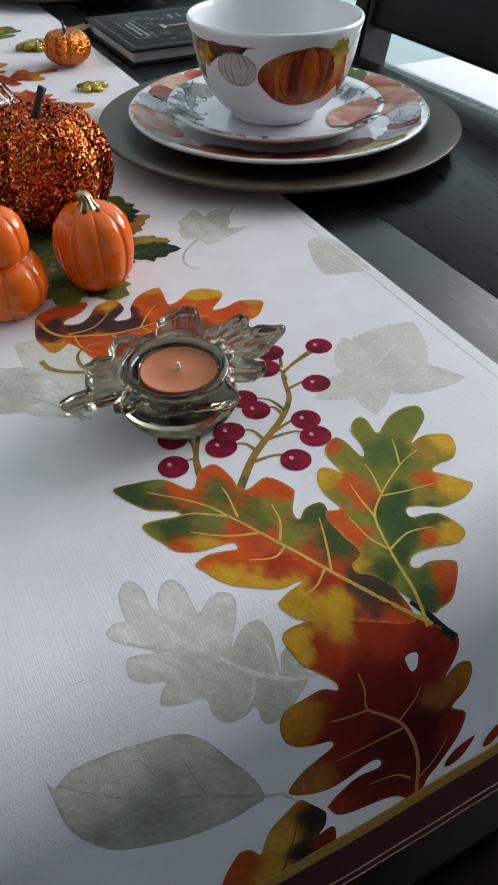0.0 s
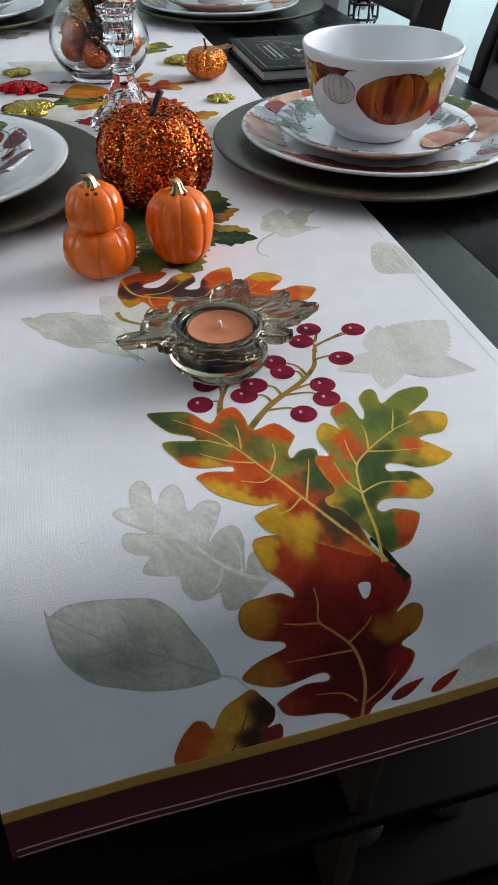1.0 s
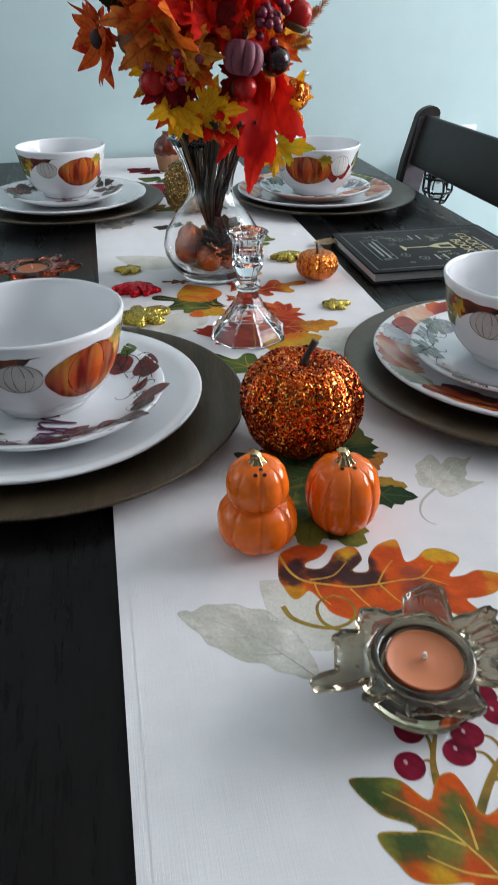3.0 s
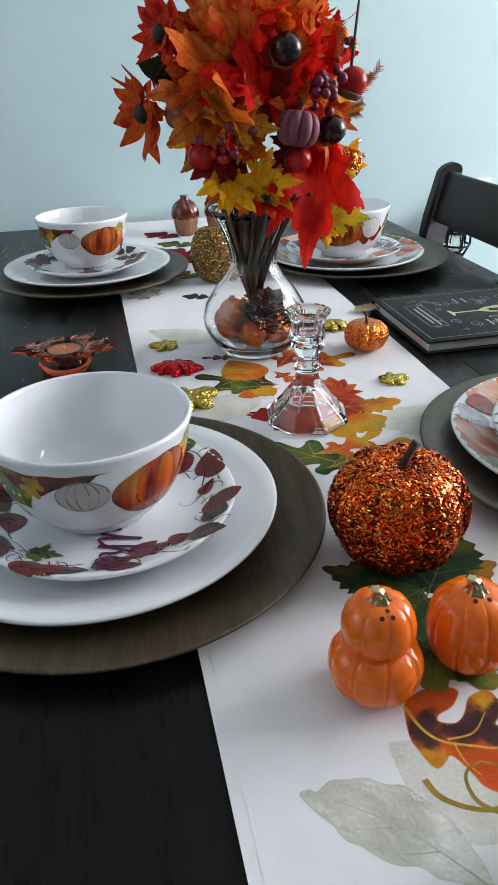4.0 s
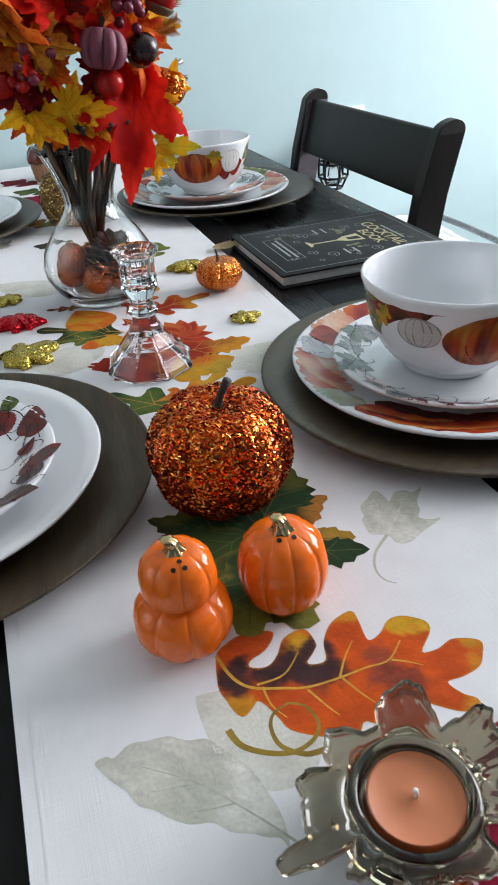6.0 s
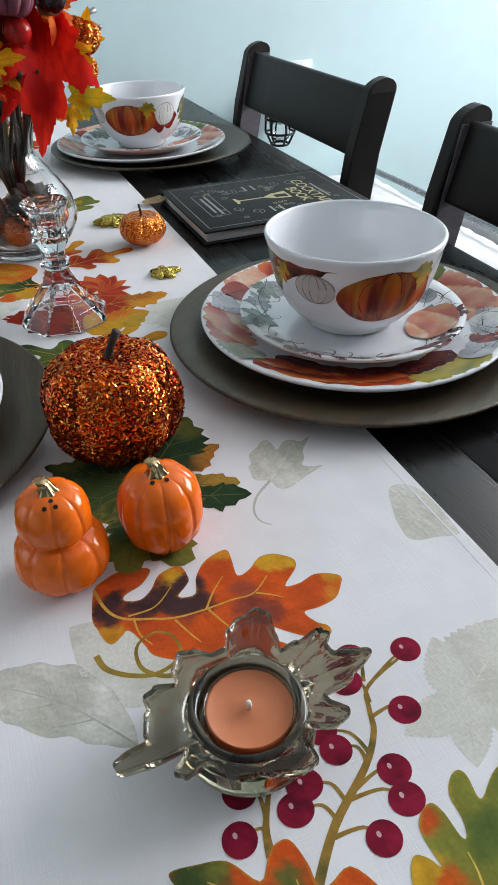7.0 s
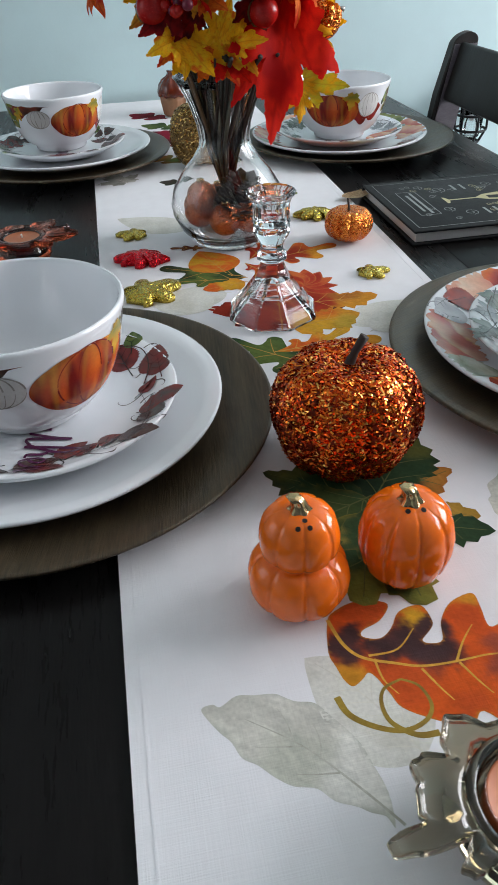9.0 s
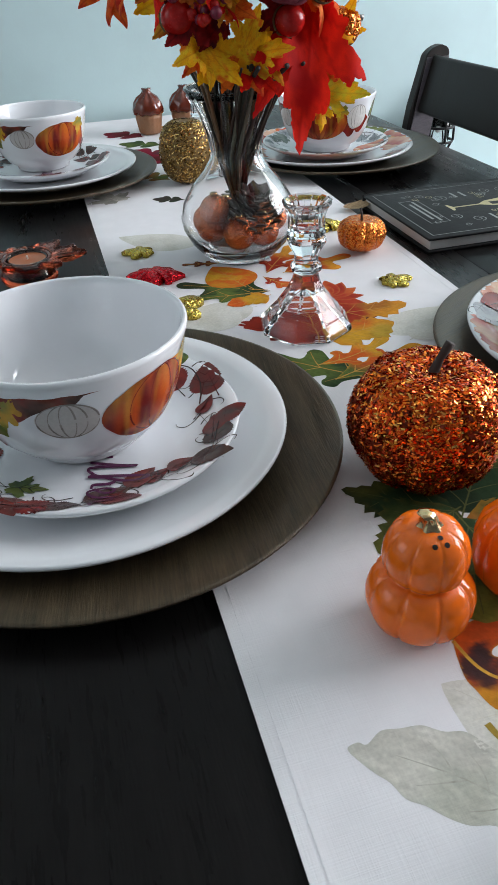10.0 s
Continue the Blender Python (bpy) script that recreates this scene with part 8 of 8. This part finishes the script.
# ---- chairs ----
def chair(y):
    ob = thing("dining_chair", pose(0.012, y, -0.006), "dark-stained wooden dining chair pushed up to the table", "chair", "chairs along the table")
    half = 0.223
    for s in (-1, 1):
        bm = bmesh.new()
        line = [(0.455, 0.006), (0.450, 0.25), (0.452, 0.45), (0.462, 0.62), (0.485, 0.78), (0.505, 0.862)]
        wide = [0.040, 0.044, 0.050, 0.050, 0.048, 0.046]
        rings = []
        for (x, z), w in zip(line, wide):
            rings.append([bm.verts.new((x + dx * w / 2, s * half + dy * 0.012, z)) for dx, dy in ((-1, -0.8), (-0.9, -1), (0.9, -1), (1, -0.8), (1, 0.8), (0.9, 1), (-0.9, 1), (-1, 0.8))])
        for k in range(1, 7):
            f = k / 6
            c, w = Vector((0.505 + 0.006 * f, s * half, 0.862)), 0.046
            rings.append([bm.verts.new((c.x + dx * w / 2 * math.sqrt(max(0.02, 1 - f * f)) , c.y + dy * 0.012 * (1 - 0.3 * f), 0.862 + 0.018 * f)) for dx, dy in ((-1, -0.8), (-0.9, -1), (0.9, -1), (1, -0.8), (1, 0.8), (0.9, 1), (-0.9, 1), (-1, 0.8))])
        for a, b in zip(rings, rings[1:]):
            for k in range(8):
                bm.faces.new((a[k], a[(k + 1) % 8], b[(k + 1) % 8], b[k]))
        bm.faces.new(rings[0][::-1])
        bm.faces.new(rings[-1])
        bmesh.ops.recalc_face_normals(bm, faces=bm.faces)
        part("back_post", bm, CHAIRWOOD, ob, smooth=False)
        part("front_leg", block((0.035, 0.03, 0.44), (0.11, s * (half - 0.02), 0.226), 0.004), CHAIRWOOD, ob)
        part("side_rail", block((0.32, 0.02, 0.045), (0.28, s * (half - 0.02), 0.415), 0.003), CHAIRWOOD, ob)
    bm = bmesh.new()
    low, high = [[bm.verts.new((x + dx, half - 0.0145, z)) for dx in (-0.021, 0.021)] for x, z in ((0.463, 0.63), (0.505, 0.862))]
    bm.faces.new((low[0], low[1], high[1], high[0]))
    back = bmesh.ops.extrude_face_region(bm, geom=bm.faces[:])
    bmesh.ops.translate(bm, vec=(0, 0.0026, 0), verts=[v for v in back["geom"] if isinstance(v, bmesh.types.BMVert)])
    bmesh.ops.recalc_face_normals(bm, faces=bm.faces)
    part("sheen_facing", bm, SHEEN_GREY, ob, "scuffed inner face of the post, its window sheen put in as grey", smooth=False)
    bm = block((0.018, 2 * half - 0.02, 0.096), (0, 0, 0), 0.005, 3)
    for v in bm.verts:
        v.co.x += 0.014 * (1 - (v.co.y / half) ** 2)
    r = part("top_rail", bm, CHAIRWOOD, ob)
    r.matrix_basis = pose(0.490, 0, 0.818, 0, 14, 0)
    part("lower_rail", block((0.018, 2 * half - 0.02, 0.05), (0.458, 0, 0.56), 0.004), CHAIRWOOD, ob)
    part("seat", block((0.38, 2 * half - 0.01, 0.022), (0.275, 0, 0.45), 0.008, 3), CHAIRWOOD, ob)
    return ob


chair(1.158)
chair(0.500)

# ---- bench with a fleece throw, wall lantern ----
bench = thing("bench", pose(0, 0, 0), "low bench draped with a white fleece throw", "bench")
part("frame", block((0.34, 1.26, 0.49), (0.775, 1.02, 0.245), 0.01), CHAIRWOOD, bench)
throw = thing("fleece_throw", pose(0, 0, 0), "white fluffy fleece throw edged with grey braid, spread on a bench", "blanket")
bm = bmesh.new()
nx, ny = 40, 120
grid = []
for j in range(ny):
    row = []
    y = 0.38 + 1.27 * j / (ny - 1)
    for i in range(nx):
        f = i / (nx - 1)
        x = 0.60 + 0.36 * f
        z = 0.500 + 0.030 * math.sin(math.pi * min(1, f * 1.02 + 0.05)) ** 0.5 + 0.012 * noise.noise(Vector((x * 7, y * 4, 2))) + 0.004 * noise.noise(Vector((x * 40, y * 40, 5)))
        row.append(bm.verts.new((x, y, z)))
    grid.append(row)
for a, b in zip(grid, grid[1:]):
    for i in range(nx - 1):
        bm.faces.new((a[i], a[i + 1], b[i + 1], b[i]))
low = bmesh.ops.extrude_face_region(bm, geom=bm.faces[:])
for v in low["geom"]:
    if isinstance(v, bmesh.types.BMVert):
        v.co.z -= 0.034
bmesh.ops.recalc_face_normals(bm, faces=bm.faces)
part("fleece", bm, FLEECE, throw)
bm = bmesh.new()
for ply in range(3):
    rope = [(0.945 + 0.004 * math.sin(k * 0.05) + 0.0042 * math.cos(0.9 * k + 2.094 * ply), 0.39 + 1.25 * k / 260, 0.531 + 0.003 * math.sin(k * 0.06 + 1) + 0.0042 * math.sin(0.9 * k + 2.094 * ply)) for k in range(261)]
    tube(rope, 0.0040, 6, bm)
part("braid", bm, BRAID, throw, "grey braided edge")

stool = thing("padded_stool", pose(1.22, 1.10, 0), "white upholstered stool standing beside the bench", "stool")
part("base", block((0.40, 0.44, 0.44), (0, 0, 0.22), 0.01), WHITE_PAINT, stool)
part("cushion", block((0.44, 0.48, 0.075), (0, 0, 0.475), 0.02, 3), FLEECE, stool)

lantern = thing("night_light", pose(0.675, 1.67, 0.612, 0, 0, 90) @ Matrix.Scale(0.70, 4), "black caged lantern night light plugged into a wall socket", "night light")
socket = thing("socket_plate", pose(0.74, 1.67, 0.73), "white plastic double socket plate on the teal wall", "wall socket")
part("plate", block((0.08, 0.006, 0.125), (0, -0.0033, 0), 0.002), WHITE_PAINT, socket)
for z in (-0.03, 0.03):
    part("outlet", block((0.034, 0.003, 0.028), (0, -0.0068, z), 0.001), WHITE_PAINT, socket)
part("bracket", tube([(-0.017, 0, 0.22), (-0.06, 0, 0.23), (-0.075, 0, 0.19)], 0.007, 8), BLACK_METAL, lantern)
part("dome", lathe([(0, 0.05), (0.02, 0.048), (0.05, 0.03), (0.058, 0.01), (0.056, 0.0), (0.05, 0.0), (0, 0.03)], 32), BLACK_METAL, lantern).location = (-0.075, 0, 0.145)
part("glass_jar", lathe([(0, 0), (0.030, 0), (0.036, 0.02), (0.038, 0.11), (0.035, 0.11), (0.033, 0.02), (0.028, 0.003), (0, 0.003)], 32), VASE_GLASS, lantern).location = (-0.075, 0, 0.035)
part("bulb", lathe([(0, 0), (0.012, 0.004), (0.018, 0.02), (0.012, 0.04), (0.010, 0.06), (0, 0.06)], 20), WHITE_PAINT, lantern).location = (-0.075, 0, 0.07)
for k in range(6):
    a = math.pi * k / 3
    part("cage_wire", tube([(-0.075 + 0.048 * math.cos(a), 0.048 * math.sin(a), 0.15), (-0.075 + 0.050 * math.cos(a), 0.050 * math.sin(a), 0.06), (-0.075 + 0.03 * math.cos(a), 0.03 * math.sin(a), 0.018)], 0.004, 6), BLACK_METAL, lantern)
for z, r in ((0.10, 0.050), (0.055, 0.049), (0.018, 0.03)):
    ring = [(-0.075 + r * math.cos(a), r * math.sin(a), z) for a in np.linspace(0, 2 * math.pi, 25)]
    part("cage_ring", tube(ring, 0.004, 6), BLACK_METAL, lantern)


# ---- things on the shelf under the table ----
def mug(x, y, z, turn):
    ob = thing("mug", pose(x, y, z, 0, 0, turn), "white ceramic mug on the under-table shelf, its shade put in as grey", "mug", "mugs under the table")
    part("cup", lathe([(0, 0), (0.034, 0), (0.038, 0.004), (0.040, 0.09), (0.0385, 0.092), (0.0365, 0.09), (0.034, 0.008), (0, 0.006)], 36), MUG, ob)
    part("handle", tube([(0.038, 0, 0.074), (0.06, 0, 0.072), (0.066, 0, 0.045), (0.055, 0, 0.022), (0.037, 0, 0.018)], 0.0055, 8), MUG, ob)


mug(0.140, 0.115, 0.0402, 40)
mug(0.265, 0.12, 0.0402, 60)
card = thing("card", pose(0.225, 0.105, 0.3102, 90, 0, 15), "small white card standing on the shelf", "card")
part("sheet", block((0.055, 0.05, 0.001), (0, 0.025, 0), 0), PAPER, card)
